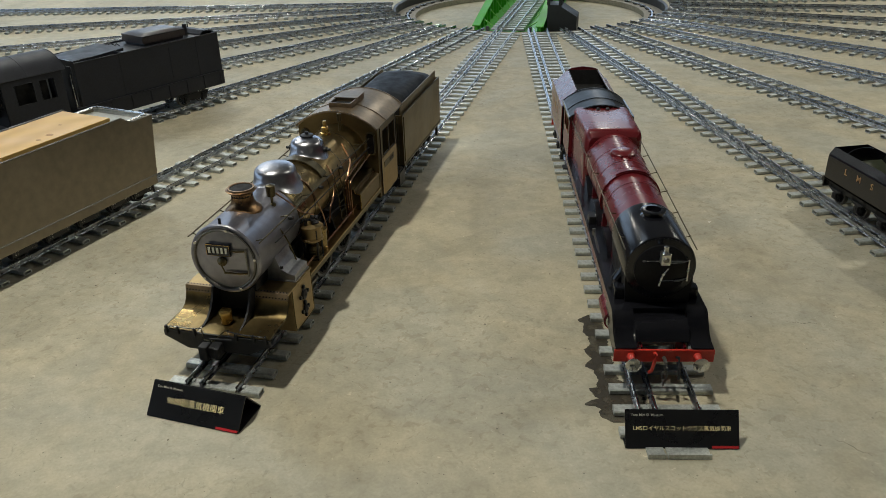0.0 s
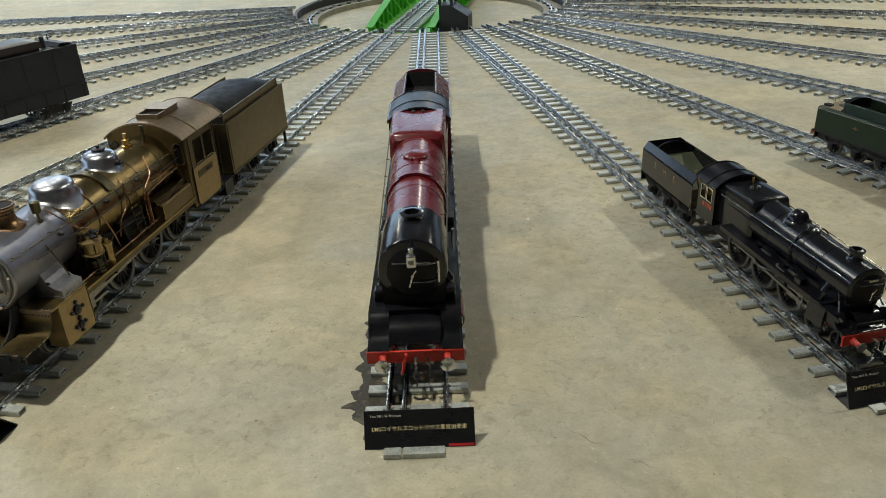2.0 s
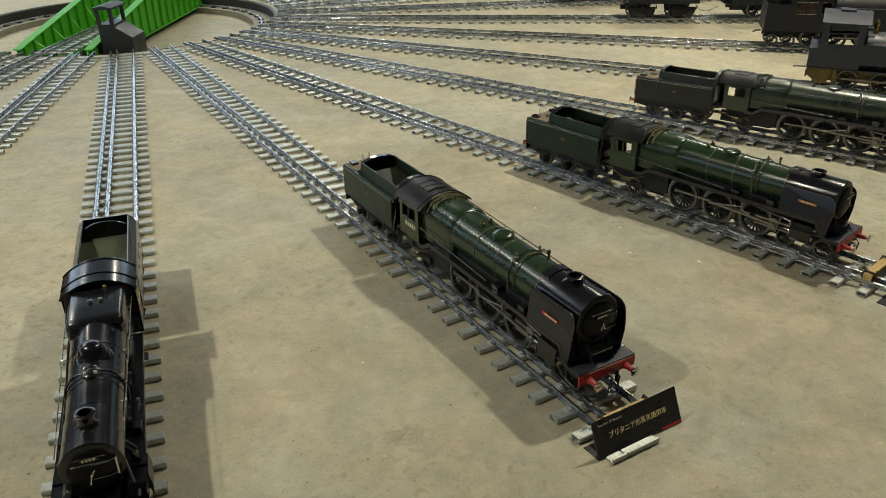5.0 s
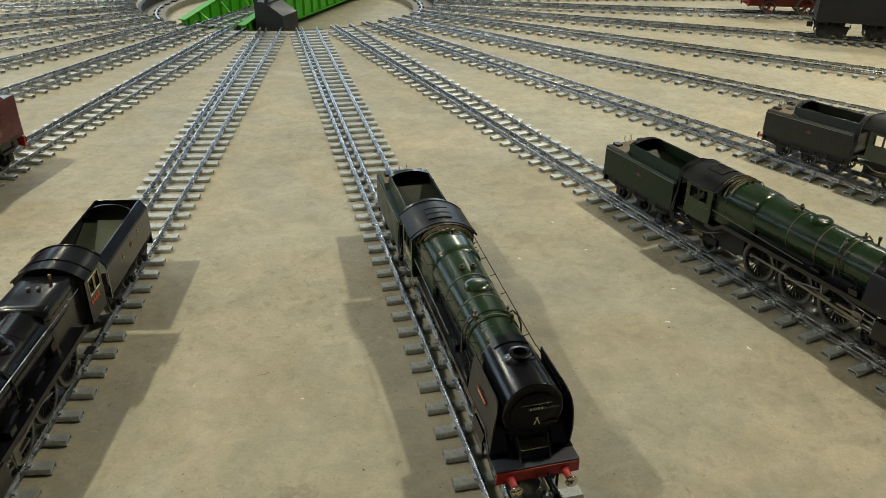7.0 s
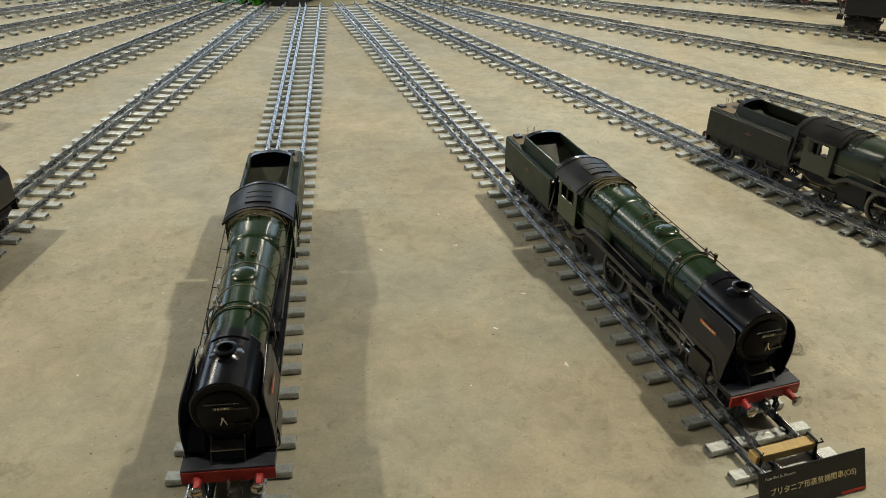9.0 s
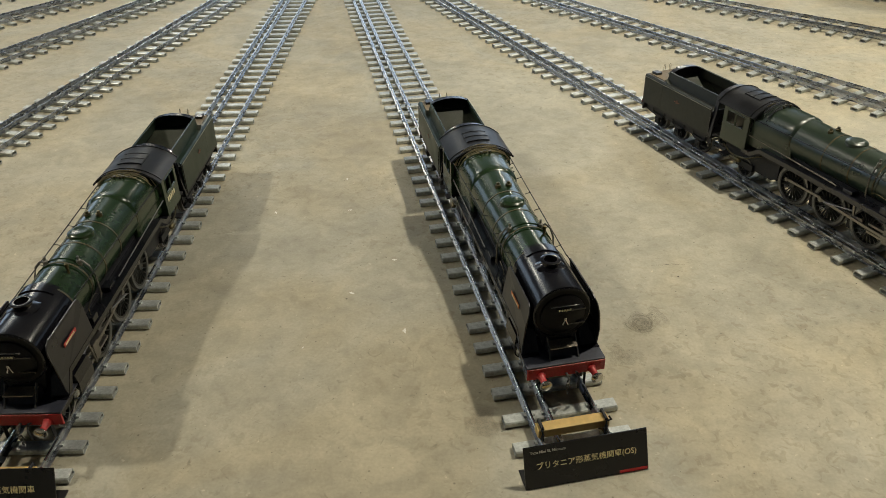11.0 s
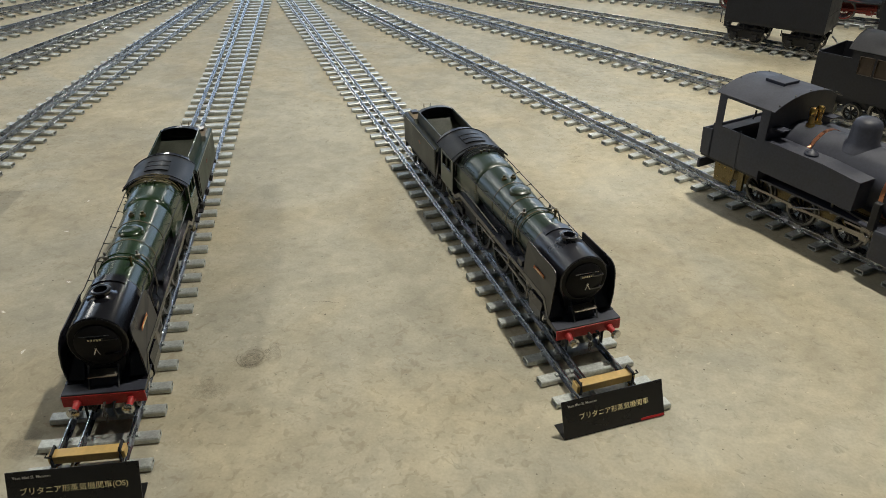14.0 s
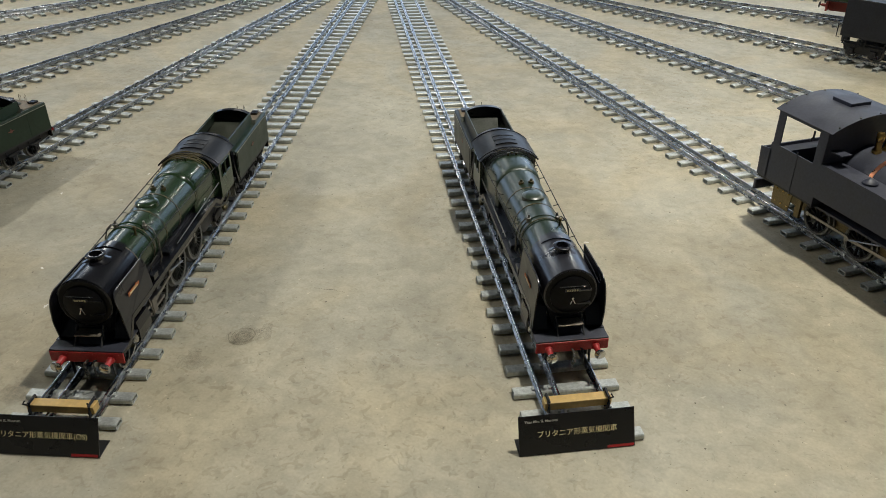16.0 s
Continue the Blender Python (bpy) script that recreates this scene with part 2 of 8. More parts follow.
PALEPLY = node_mat("pale_pink_plywood", (0.6, 0.43, 0.31), 0.5, 0, 0.12, 12)
CUSHION = node_mat("worn_brown_black_vinyl", (0.035, 0.026, 0.024), 0.36, 0, 0.35, 9, 0.1, 120)
SOOTSHADE = node_mat("soot_and_shade_black", (0.01, 0.01, 0.01), 0.8, 0, 0.3, 40, 0.2, 60)
BRASSPLAIN = node_mat("polished_brass", (0.6, 0.4, 0.13), 0.28, 1.0, 0.15, 30)
BROWNPANE = node_mat("amber_window_frame", (0.045, 0.03, 0.02), 0.4, 0, 0.2, 30)
COPPERCAST = node_mat("cast_bronze_chimney", (0.27, 0.165, 0.085), 0.34, 1.0, 0.3, 20, 0.05, 80)
BRASSGREY = node_mat("dull_brass_sheet", (0.165, 0.122, 0.06), 0.4, 0.85, 0.16, 5)
DULLBRASS = node_mat("dull_brass_frames", (0.17, 0.135, 0.07), 0.45, 0.9, 0.3, 40)
COPPERBAND = node_mat("polished_copper_band", (0.6, 0.27, 0.16), 0.3, 1.0, 0.12, 30)


def ply_top():
    m = node_mat("plywood_face", (0.6, 0.37, 0.11), 0.42, 0, 0.1, 8)
    nt = m.node_tree
    w = nt.nodes.new("ShaderNodeTexWave")
    w.bands_direction = "X"
    w.inputs["Scale"].default_value, w.inputs["Distortion"].default_value, w.inputs["Detail"].default_value = 3, 7, 4
    co = nt.nodes.new("ShaderNodeTexCoord")
    nt.links.new(co.outputs["Object"], w.inputs["Vector"])
    mix = nt.nodes.new("ShaderNodeMix")
    mix.data_type = "RGBA"
    mix.inputs["A"].default_value, mix.inputs["B"].default_value = (0.64, 0.41, 0.13, 1), (0.55, 0.335, 0.095, 1)
    nt.links.new(w.outputs["Fac"], mix.inputs["Factor"])
    nt.links.new(mix.outputs["Result"], nt.nodes["Principled BSDF"].inputs["Base Color"])
    return m


PLYTOP = ply_top()
LIMEPALE = node_mat("pale_lime_paint", (0.25, 0.6, 0.12), 0.4, 0, 0.1, 12)
LEDGE = node_mat("grey_ledge_concrete", (0.26, 0.24, 0.2), 0.75, 0, 0.3, 9, 0.2, 60)
DUSTRING = node_mat("scuffed_ring", (0.27, 0.235, 0.165), 0.7, 0, 0.4, 40)
FLECK = node_mat("white_fleck", (0.75, 0.73, 0.66), 0.6, 0, 0.1, 60)
CRACK = node_mat("dark_crack", (0.09, 0.08, 0.06), 0.8, 0, 0.2, 60)

DARKRED = node_mat("dull_red_frame_paint", (0.2, 0.022, 0.015), 0.5, 0, 0.2, 25)
STEELCOVER = node_mat("dull_blue_steel_sheet", (0.36, 0.365, 0.39), 0.42, 0.85, 0.15, 14, 0.05, 80)
REFLUX = node_mat("pale_wood_offcut", (0.4, 0.24, 0.1), 0.6, 0, 0.25, 40)
COALBLACK = node_mat("matt_coal_black_paint", (0.014, 0.015, 0.02), 0.45, 0, 0.25, 18, 0.08, 300, 0.0, 0.35)
BEAMRED = node_mat("dark_red_beam_paint", (0.46, 0.03, 0.03), 0.4, 0, 0.2, 25)
COALGREEN = node_mat("grimy_green_inside", (0.035, 0.04, 0.027), 0.6, 0, 0.3, 25, 0.1, 80)
GRIT = node_mat("dark_grit", (0.13, 0.11, 0.08), 0.8, 0, 0.4, 40)
TANKLETTER = node_mat("orange_gold_lettering", (0.42, 0.24, 0.09), 0.45, 0, 0.1, 30)
DEFLECT = node_mat("deflector_black_paint", (0.012, 0.012, 0.016), 0.32, 0, 0.25, 14, 0.02, 60, 0.06, 0.5)
STEPPLATE = node_mat("worn_grey_step", (0.3, 0.26, 0.21), 0.4, 0.4, 0.35, 40)
STEPSTRUT = node_mat("grey_strut_paint", (0.1, 0.1, 0.105), 0.4, 0.3, 0.2, 40)
PLATEWHITE = node_mat("off_white_figures", (0.8, 0.78, 0.68), 0.5, 0, 0.06, 40)
ROOFBLACK = node_mat("worn_black_roof_paint", (0.014, 0.014, 0.015), 0.36, 0, 0.25, 20, 0.05, 60, 0.0, 0.2)
ROOFBROWN = node_mat("browned_brass_roof_sheet", (0.26, 0.195, 0.125), 0.4, 0.8, 0.22, 9, 0.05, 60)

# ---- building tools ----
STEP = 11.25


def on_track(k, r, off=0.0, z=0.0, turn=0.0):
    """A pose on track k at the distance r from the turntable's middle; local y runs inwards."""
    a = radians(k * STEP)
    return pose(math.sin(a) * r + math.cos(a) * off, -math.cos(a) * r + math.sin(a) * off, z, 0, 0, k * STEP + turn)


def mesh_of(name, bm, mat, smooth=False):
    me = bpy.data.meshes.new(name)
    bmesh.ops.recalc_face_normals(bm, faces=bm.faces)
    if smooth:
        for f in bm.faces:
            f.smooth = True
        for e in bm.edges:
            if len(e.link_faces) == 2 and e.calc_face_angle(0) > 0.7:
                e.smooth = False
    bm.to_mesh(me)
    bm.free()
    me.materials.append(mat)
    return me


def part(name, bm, mat, parent, label="", smooth=False):
    ob = new(name, mesh_of(name, bm, mat, smooth))
    ob.parent = parent
    return tagged(ob, label)


def shared(name, me, parent, m=None, label=""):
    ob = new(name, me)
    ob.parent = parent
    if m is not None:
        ob.matrix_basis = m
    return tagged(ob, label)


def thing(name, m, label, category, group="", kind=""):
    ob = new(name)
    ob.empty_display_size = 0.05
    ob.matrix_basis = m
    return tagged(ob, label, category, group, kind)


def box(bm, x0, x1, y0, y1, z0, z1, bevel=0.0):
    r = bmesh.ops.create_cube(bm, size=1, matrix=Matrix.Translation(((x0 + x1) / 2, (y0 + y1) / 2, (z0 + z1) / 2)) @ Matrix.Diagonal((x1 - x0, y1 - y0, z1 - z0, 1)))
    if bevel:
        es = {e for v in r["verts"] for e in v.link_edges}
        bmesh.ops.bevel(bm, geom=list(es), offset=bevel, segments=2, affect="EDGES", profile=0.6)
    return bm


def bx(*a):
    return box(bmesh.new(), *a)


def lathe(bm, profile, at=(0, 0, 0), axis="y", seg=32, arc=(0, 360)):
    """Turn (position, radius) pairs round an axis."""
    full = arc[1] - arc[0] >= 360
    n = seg if full else seg + 1
    rings = []
    for p, r in profile:
        ring = []
        for i in range(n):
            a = radians(arc[0] + (arc[1] - arc[0]) * i / seg)
            c, s = math.cos(a) * max(r, 1e-5), math.sin(a) * max(r, 1e-5)
            v = {"y": (c, p, s), "z": (c, s, p), "x": (p, c, s)}[axis]
            ring.append(bm.verts.new((v[0] + at[0], v[1] + at[1], v[2] + at[2])))
        rings.append(ring)
    for a, b in zip(rings, rings[1:]):
        for i in range(n if full else n - 1):
            j = (i + 1) % n
            bm.faces.new((a[i], a[j], b[j], b[i]))
    closed = abs(profile[0][0] - profile[-1][0]) < 1e-6 and min(profile[0][1], profile[-1][1]) > 1e-3
    if closed:
        if abs(profile[0][1] - profile[-1][1]) > 1e-6:
            for i in range(n if full else n - 1):
                bm.faces.new((rings[-1][i], rings[-1][(i + 1) % n], rings[0][(i + 1) % n], rings[0][i]))
        else:
            bmesh.ops.remove_doubles(bm, verts=rings[0] + rings[-1], dist=1e-6)
    elif full:
        for ring, (p, r) in ((rings[0], profile[0]), (rings[-1], profile[-1])):
            if r > 1e-4:
                bm.faces.new(ring)
    return bm


def lt(*a, **k):
    return lathe(bmesh.new(), *a, **k)


def tube(bm, pts, r, seg=6):
    """A round bar along points."""
    pts = [Vector(p) for p in pts]
    rings, up = [], Vector((0, 0, 1))
    for i, p in enumerate(pts):
        d = (pts[min(i + 1, len(pts) - 1)] - pts[max(i - 1, 0)]).normalized()
        u = up if abs(d.dot(up)) < 0.95 else Vector((0, 1, 0))
        s = d.cross(u).normalized()
        w = s.cross(d)
        rings.append([bm.verts.new(p + (s * math.cos(2 * math.pi * j / seg) + w * math.sin(2 * math.pi * j / seg)) * r) for j in range(seg)])
    for a, b in zip(rings, rings[1:]):
        for j in range(seg):
            bm.faces.new((a[j], a[(j + 1) % seg], b[(j + 1) % seg], b[j]))
    bm.faces.new(rings[0])
    bm.faces.new(rings[-1])
    return bm


def tb(*a, **k):
    return tube(bmesh.new(), *a, **k)


def prism(bm, poly, a, b, axis="x"):
    """Push a flat outline from a to b: along x it lies in (y, z), along y in (x, z), along z in (x, y)."""
    f = {"x": lambda p, t: (t, p[0], p[1]), "y": lambda p, t: (p[0], t, p[1]), "z": lambda p, t: (p[0], p[1], t)}[axis]
    lo = [bm.verts.new(f(p, a)) for p in poly]
    hi = [bm.verts.new(f(p, b)) for p in poly]
    bm.faces.new(lo)
    bm.faces.new(hi)
    n = len(poly)
    for i in range(n):
        bm.faces.new((lo[i], lo[(i + 1) % n], hi[(i + 1) % n], hi[i]))
    return bm


def pr(*a, **k):
    return prism(bmesh.new(), *a, **k)


def shell(bm, line, t, a, b, axis="y"):
    """A thin bent sheet: an open line given a thickness and pushed from a to b."""
    n = len(line)
    off = []
    for i in range(n):
        p, q = line[max(i - 1, 0)], line[min(i + 1, n - 1)]
        dx, dz = q[0] - p[0], q[1] - p[1]
        L = math.hypot(dx, dz) or 1
        off.append((line[i][0] - dz / L * t, line[i][1] + dx / L * t))
    return prism_strip(bm, line, off, a, b, axis)


def prism_strip(bm, l1, l2, a, b, axis):
    f = {"x": lambda p, t: (t, p[0], p[1]), "y": lambda p, t: (p[0], t, p[1]), "z": lambda p, t: (p[0], p[1], t)}[axis]
    v = [[bm.verts.new(f(p, t)) for p in l] for l in (l1, l2) for t in (a, b)]
    n = len(l1)
    for i in range(n - 1):
        for s, e in ((v[0], v[1]), (v[2], v[3]), (v[0], v[2]), (v[1], v[3])):
            bm.faces.new((s[i], s[i + 1], e[i + 1], e[i]))
    for i in (0, n - 1):
        bm.faces.new((v[0][i], v[1][i], v[3][i], v[2][i]))
    return bm


def sh(*a, **k):
    return shell(bmesh.new(), *a, **k)


def arc_pts(cx, cz, r, a0, a1, n):
    return [(cx + r * math.cos(radians(a0 + (a1 - a0) * i / n)), cz + r * math.sin(radians(a0 + (a1 - a0) * i / n))) for i in range(n + 1)]


def curve_pts(pts, n=5):
    """The points of a smooth bend through pts."""
    p = [Vector(q) for q in pts]
    p = [p[0] * 2 - p[1]] + p + [p[-1] * 2 - p[-2]]
    out = []
    for i in range(1, len(p) - 2):
        for j in range(n):
            t = j / n
            out.append(tuple(0.5 * (2 * p[i] + (p[i + 1] - p[i - 1]) * t + (2 * p[i - 1] - 5 * p[i] + 4 * p[i + 1] - p[i + 2]) * t * t + (3 * p[i] - p[i - 1] - 3 * p[i + 1] + p[i + 2]) * t ** 3)))
    return out + [tuple(p[-2])]

# ---- the hall ----
PIT_R, PIT_D, TRACK_IN, TRACK_OUT = 1.15, 0.11, 1.165, 5.70
bm = bmesh.new()
ring_in = [bm.verts.new((PIT_R * math.cos(2 * math.pi * i / 128), PIT_R * math.sin(2 * math.pi * i / 128), 0)) for i in range(128)]
ring_out = [bm.verts.new((13 * math.cos(2 * math.pi * i / 128), 13 * math.sin(2 * math.pi * i / 128), 0)) for i in range(128)]
for i in range(128):
    bm.faces.new((ring_in[i], ring_in[(i + 1) % 128], ring_out[(i + 1) % 128], ring_out[i]))
floor = tagged(new("floor", mesh_of("floor", bm, CONCRETE)), "worn beige concrete floor of the hall", "floor", kind="structure")

pit = thing("turntable_pit", pose(0, 0, 0), "round turntable pit with black rim and concrete base", "turntable pit", kind="structure")
bm = bmesh.new()
lathe(bm, [(-PIT_D - 0.03, PIT_R + 0.05), (-PIT_D, PIT_R + 0.05)], axis="z", seg=96)
part("pit_base", bm, CONCRETE, pit)
bm = bmesh.new()
lathe(bm, [(-PIT_D - 0.01, PIT_R - 0.014), (-0.006, PIT_R - 0.014), (0.0, PIT_R - 0.008), (0.003, PIT_R), (0.003, PIT_R + 0.006), (-PIT_D - 0.01, PIT_R + 0.012)], axis="z", seg=128)
part("pit_wall", bm, PITWALL, pit, "black painted pit wall", True)
bm = bmesh.new()
lathe(bm, [(-PIT_D - 0.01, 0.97), (-0.066, 0.97), (-0.066, PIT_R - 0.01), (-PIT_D - 0.01, PIT_R - 0.01)], axis="z", seg=128)
part("pit_ledge", bm, LEDGE, pit, "worn grey concrete ledge")
bm = bmesh.new()
lathe(bm, [(-0.062, 1.03), (-0.052, 1.03), (-0.052, 1.042), (-0.062, 1.042), (-0.062, 1.03)], axis="z", seg=128)
part("ring_rail", bm, RAIL, pit)
chair = mesh_of("rail_chair", bx(-0.018, 0.018, -0.022, 0.022, -0.066, -0.056), SATIN)
for i in range(48):
    a = 2 * math.pi * i / 48
    shared("rail_chair", chair, pit, Matrix.Rotation(a, 4, "Z") @ Matrix.Translation((0, 1.036, 0)))

HALL = 9.0
bm = bx(-HALL - 0.2, HALL + 0.2, -HALL - 0.2, -HALL, 0, 6.0)
tagged(new("wall_south", mesh_of("wall_south", bm, WALLPAINT)), "plain painted hall wall without openings", "wall", kind="structure")
SILL, HEAD = 0.4, 3.2
bm = bx(-HALL - 0.2, -HALL, -HALL, HALL, 0, SILL)
box(bm, -HALL - 0.2, -HALL, -HALL, HALL, HEAD, 6.0)
for y0, y1 in ((-HALL, -6.4), (-3.6, -3.4), (-0.6, -0.4), (2.4, 2.6), (5.4, HALL)):
    box(bm, -HALL - 0.2, -HALL, y0, y1, SILL, HEAD)
tagged(new("wall_west", mesh_of("wall_west", bm, WALLPAINT)), "unseen painted hall wall with a row of assumed windows", "wall", kind="structure")
bm = bx(HALL, HALL + 0.2, -HALL, HALL, 0, SILL)
box(bm, HALL, HALL + 0.2, -HALL, HALL, HEAD, 6.0)
box(bm, HALL, HALL + 0.2, -HALL, -0.4, SILL, HEAD)
for y in (2.5, 5.5, 8.7):
    box(bm, HALL, HALL + 0.2, y - 0.1, y + (0.3 if y > 8 else 0.1), SILL, HEAD)
tagged(new("wall_east", mesh_of("wall_east", bm, WALLPAINT)), "unseen painted hall wall with a row of assumed windows", "wall", kind="structure")
bm = bmesh.new()
box(bm, -HALL - 0.2, HALL + 0.2, HALL, HALL + 0.2, 0, SILL)
box(bm, -HALL - 0.2, HALL + 0.2, HALL, HALL + 0.2, 5.4, 6.0)
for x in (-9.1, -6.0, -3.0, 0.0, 3.0):
    box(bm, x - 0.1, x + 0.1, HALL, HALL + 0.2, SILL, 5.4)
box(bm, 5.9, HALL + 0.2, HALL, HALL + 0.2, SILL, 5.4)
tagged(new("wall_north", mesh_of("wall_north", bm, WALLPAINT)), "unseen painted hall wall with a row of assumed windows", "wall", kind="structure")
tagged(new("ceiling", mesh_of("ceiling", bx(-HALL - 0.2, HALL + 0.2, -HALL - 0.2, HALL + 0.2, 6.0, 6.2), CEILPAINT)), "unseen plain dark hall ceiling", "ceiling", kind="structure")

# ---- tracks ----
SL_H, SL_W, SL_L, RAIL_H, PITCH = 0.0145, 0.029, 0.24, 0.0165, 0.079
RAIL_TOP = SL_H + RAIL_H
RAILS = (-0.067, -0.029, 0.067)


TRACK_ENDS = {-2: 5.49, -1: 5.62, 0: 5.62, 1: 5.63, 2: 5.645, 3: 5.66}


RAIL_ENDS = {-1: 5.54, 0: 5.56, 1: 5.585, 2: 5.64}
PHASE = {2: 0.02, 3: 0.02}


def rail_mesh(x, out):
    half = [(0.0065, 0), (0.0065, 0.0015), (0.0016, 0.003), (0.0016, 0.011), (0.0031, 0.0125), (0.0031, 0.0145), (0.0027, 0.0157), (0.0017, 0.0163), (0.0006, 0.0165)]
    poly = half + [(-a, b) for a, b in reversed(half)]
    return mesh_of("rail", pr([(x + a, SL_H + b) for a, b in poly], -out, -TRACK_IN, axis="y"), RAIL, True)


def sleeper_mesh():
    """A galvanised square tube lying across, open at its ends, with clips."""
    bm = bmesh.new()
    w, h, t = SL_W / 2, SL_H, 0.0032

    def rounded(a, z0, z1, c):
        return [(-a, z0 + c), (-a + c, z0), (a - c, z0), (a, z0 + c), (a, z1 - c), (a - c, z1), (-a + c, z1), (-a, z1 - c)]
    vs = {}
    for tag, poly in (("o", rounded(w, 0, h, 0.0026)), ("i", rounded(w - t, t, h - t, 0.001))):
        for s in (-1, 1):
            vs[tag, s] = [bm.verts.new((s * SL_L / 2, p[0], p[1])) for p in poly]
    for i in range(8):
        j = (i + 1) % 8
        bm.faces.new((vs["o", -1][i], vs["o", -1][j], vs["o", 1][j], vs["o", 1][i]))
        bm.faces.new((vs["i", -1][i], vs["i", 1][i], vs["i", 1][j], vs["i", -1][j]))
        for s in (-1, 1):
            bm.faces.new((vs["o", s][i], vs["i", s][i], vs["i", s][j], vs["o", s][j]))
    for x in RAILS:
        for s in (-1, 1):
            box(bm, x + s * 0.0085 - 0.003, x + s * 0.0085 + 0.003, -0.005, 0.005, h - 0.0005, h + 0.005)
    return mesh_of("sleeper", bm, STEEL)


RAIL_MESHES = {}
SLEEPER = sleeper_mesh()
for k in range(-9, 14):
    tr = thing("railway_track", pose(0, 0, 0, 0, 0, k * STEP), "three-rail miniature track on galvanised steel sleepers", "railway track", "tracks round the turntable")
    out = TRACK_ENDS.get(k, TRACK_OUT)
    end = RAIL_ENDS.get(k, out)
    if end not in RAIL_MESHES:
        RAIL_MESHES[end] = [rail_mesh(x, end) for x in RAILS]
    for me in RAIL_MESHES[end]:
        shared("rail", me, tr)
    n = int((out - TRACK_IN) / PITCH)
    for i in range(n):
        at = out - 0.02 - i * PITCH + PHASE.get(k, 0.0)
        if at > end:
            continue
        shared("sleeper", SLEEPER, tr, pose(random.uniform(-0.0015, 0.0015), -(at + random.uniform(-0.003, 0.003)), 0, 0, 0, random.uniform(-0.6, 0.6)))

# ---- turntable bridge ----
bridge = thing("turntable_bridge", pose(0, 0, 0, 0, 0, -2 * STEP), "lime green plate girder turntable bridge carrying a track", "turntable")
TOP_LINE = [(-1.1, 0.026), (-0.85, 0.07), (-0.14, 0.188), (0.14, 0.188), (0.85, 0.07), (1.1, 0.026)]


def girder_top(y):
    return float(np.interp(y, [p[0] for p in TOP_LINE], [p[1] for p in TOP_LINE]))


for s in (-1, 1):
    x = s * 0.235
    g = part("girder", pr([(-1.1, -0.06), (1.1, -0.06)] + [p for p in reversed(TOP_LINE)], x - 0.004, x + 0.004), LIME, bridge)
    part("top_flange", prism_strip(bmesh.new(), TOP_LINE, [(p[0], p[1] + 0.007) for p in TOP_LINE], x - 0.028, x + 0.028, "x"), LIME, g)
    part("bottom_flange", bx(x - 0.028, x + 0.028, -1.1, 1.1, -0.066, -0.06), LIME, g)
    for i in range(17):
        y = -1.04 + 0.13 * i
        for f in (-1, 1):
            a, b = sorted((x + f * 0.004, x + f * 0.024))
            part("stiffener", bx(a, b, y - 0.003, y + 0.003, -0.06, girder_top(y)), LIME, g)
    for i in range(7):
        y = -0.91 + 0.26 * i
        part("knee_brace", tb([(x - s * 0.006, y, girder_top(y) * 0.9), (s * 0.135, y, -0.008)], 0.004), LIMEPALE, bridge, "", True)
part("deck_plate", bx(-0.23, 0.23, -1.08, 1.08, -0.03, -0.024), LIME, bridge)
for x in (-0.09, 0.09):
    part("rail_bearer", bx(x - 0.012, x + 0.012, -1.1, 1.1, -0.024, -0.001), LIME, bridge)
for i in range(28):
    shared("sleeper", SLEEPER, bridge, pose(0, -1.09 + i * 0.0805, 0))
for x in RAILS:
    part("rail", bx(x - 0.0028, x + 0.0028, -1.13, 1.13, SL_H, RAIL_TOP), RAIL, bridge)
for s in (-1, 1):
    for x in (-0.16, 0.16):
        part("bridge_wheel", lt([(x - 0.01, 0.034), (x + 0.01, 0.034)], at=(0, s * 1.036, -0.018), axis="x", seg=20), SATIN, bridge)
part("centre_pivot", lt([(-0.11, 0.1), (-0.08, 0.1), (-0.066, 0.06), (-0.03, 0.06)], axis="z", seg=24), DARKGREY, bridge)
cabin = part("cabin", pr([(0.275, -0.055), (0.49, -0.055), (0.49, 0.085), (0.375, 0.155), (0.375, 0.165), (0.275, 0.165)], -0.985, -0.79, "y"), DARKGREY, bridge, "dark grey control cabin")
for x in (0.282, 0.368):
    for y in (-0.978, -0.797):
        part("cabin_post", bx(x - 0.011, x + 0.011, y - 0.007, y + 0.007, 0.165, 0.262), DARKGREY, cabin)
part("cabin_roof", pr([(0.262, 0.26), (0.39, 0.26), (0.39, 0.272), (0.325, 0.284), (0.262, 0.272)], -1.0, -0.775, "y"), DARKGREY, cabin)
part("cabin_bracket", bx(0.235, 0.275, -0.97, -0.81, -0.055, -0.03), DARKGREY, cabin)

# ---- locomotive components ----
WHEELS = {}


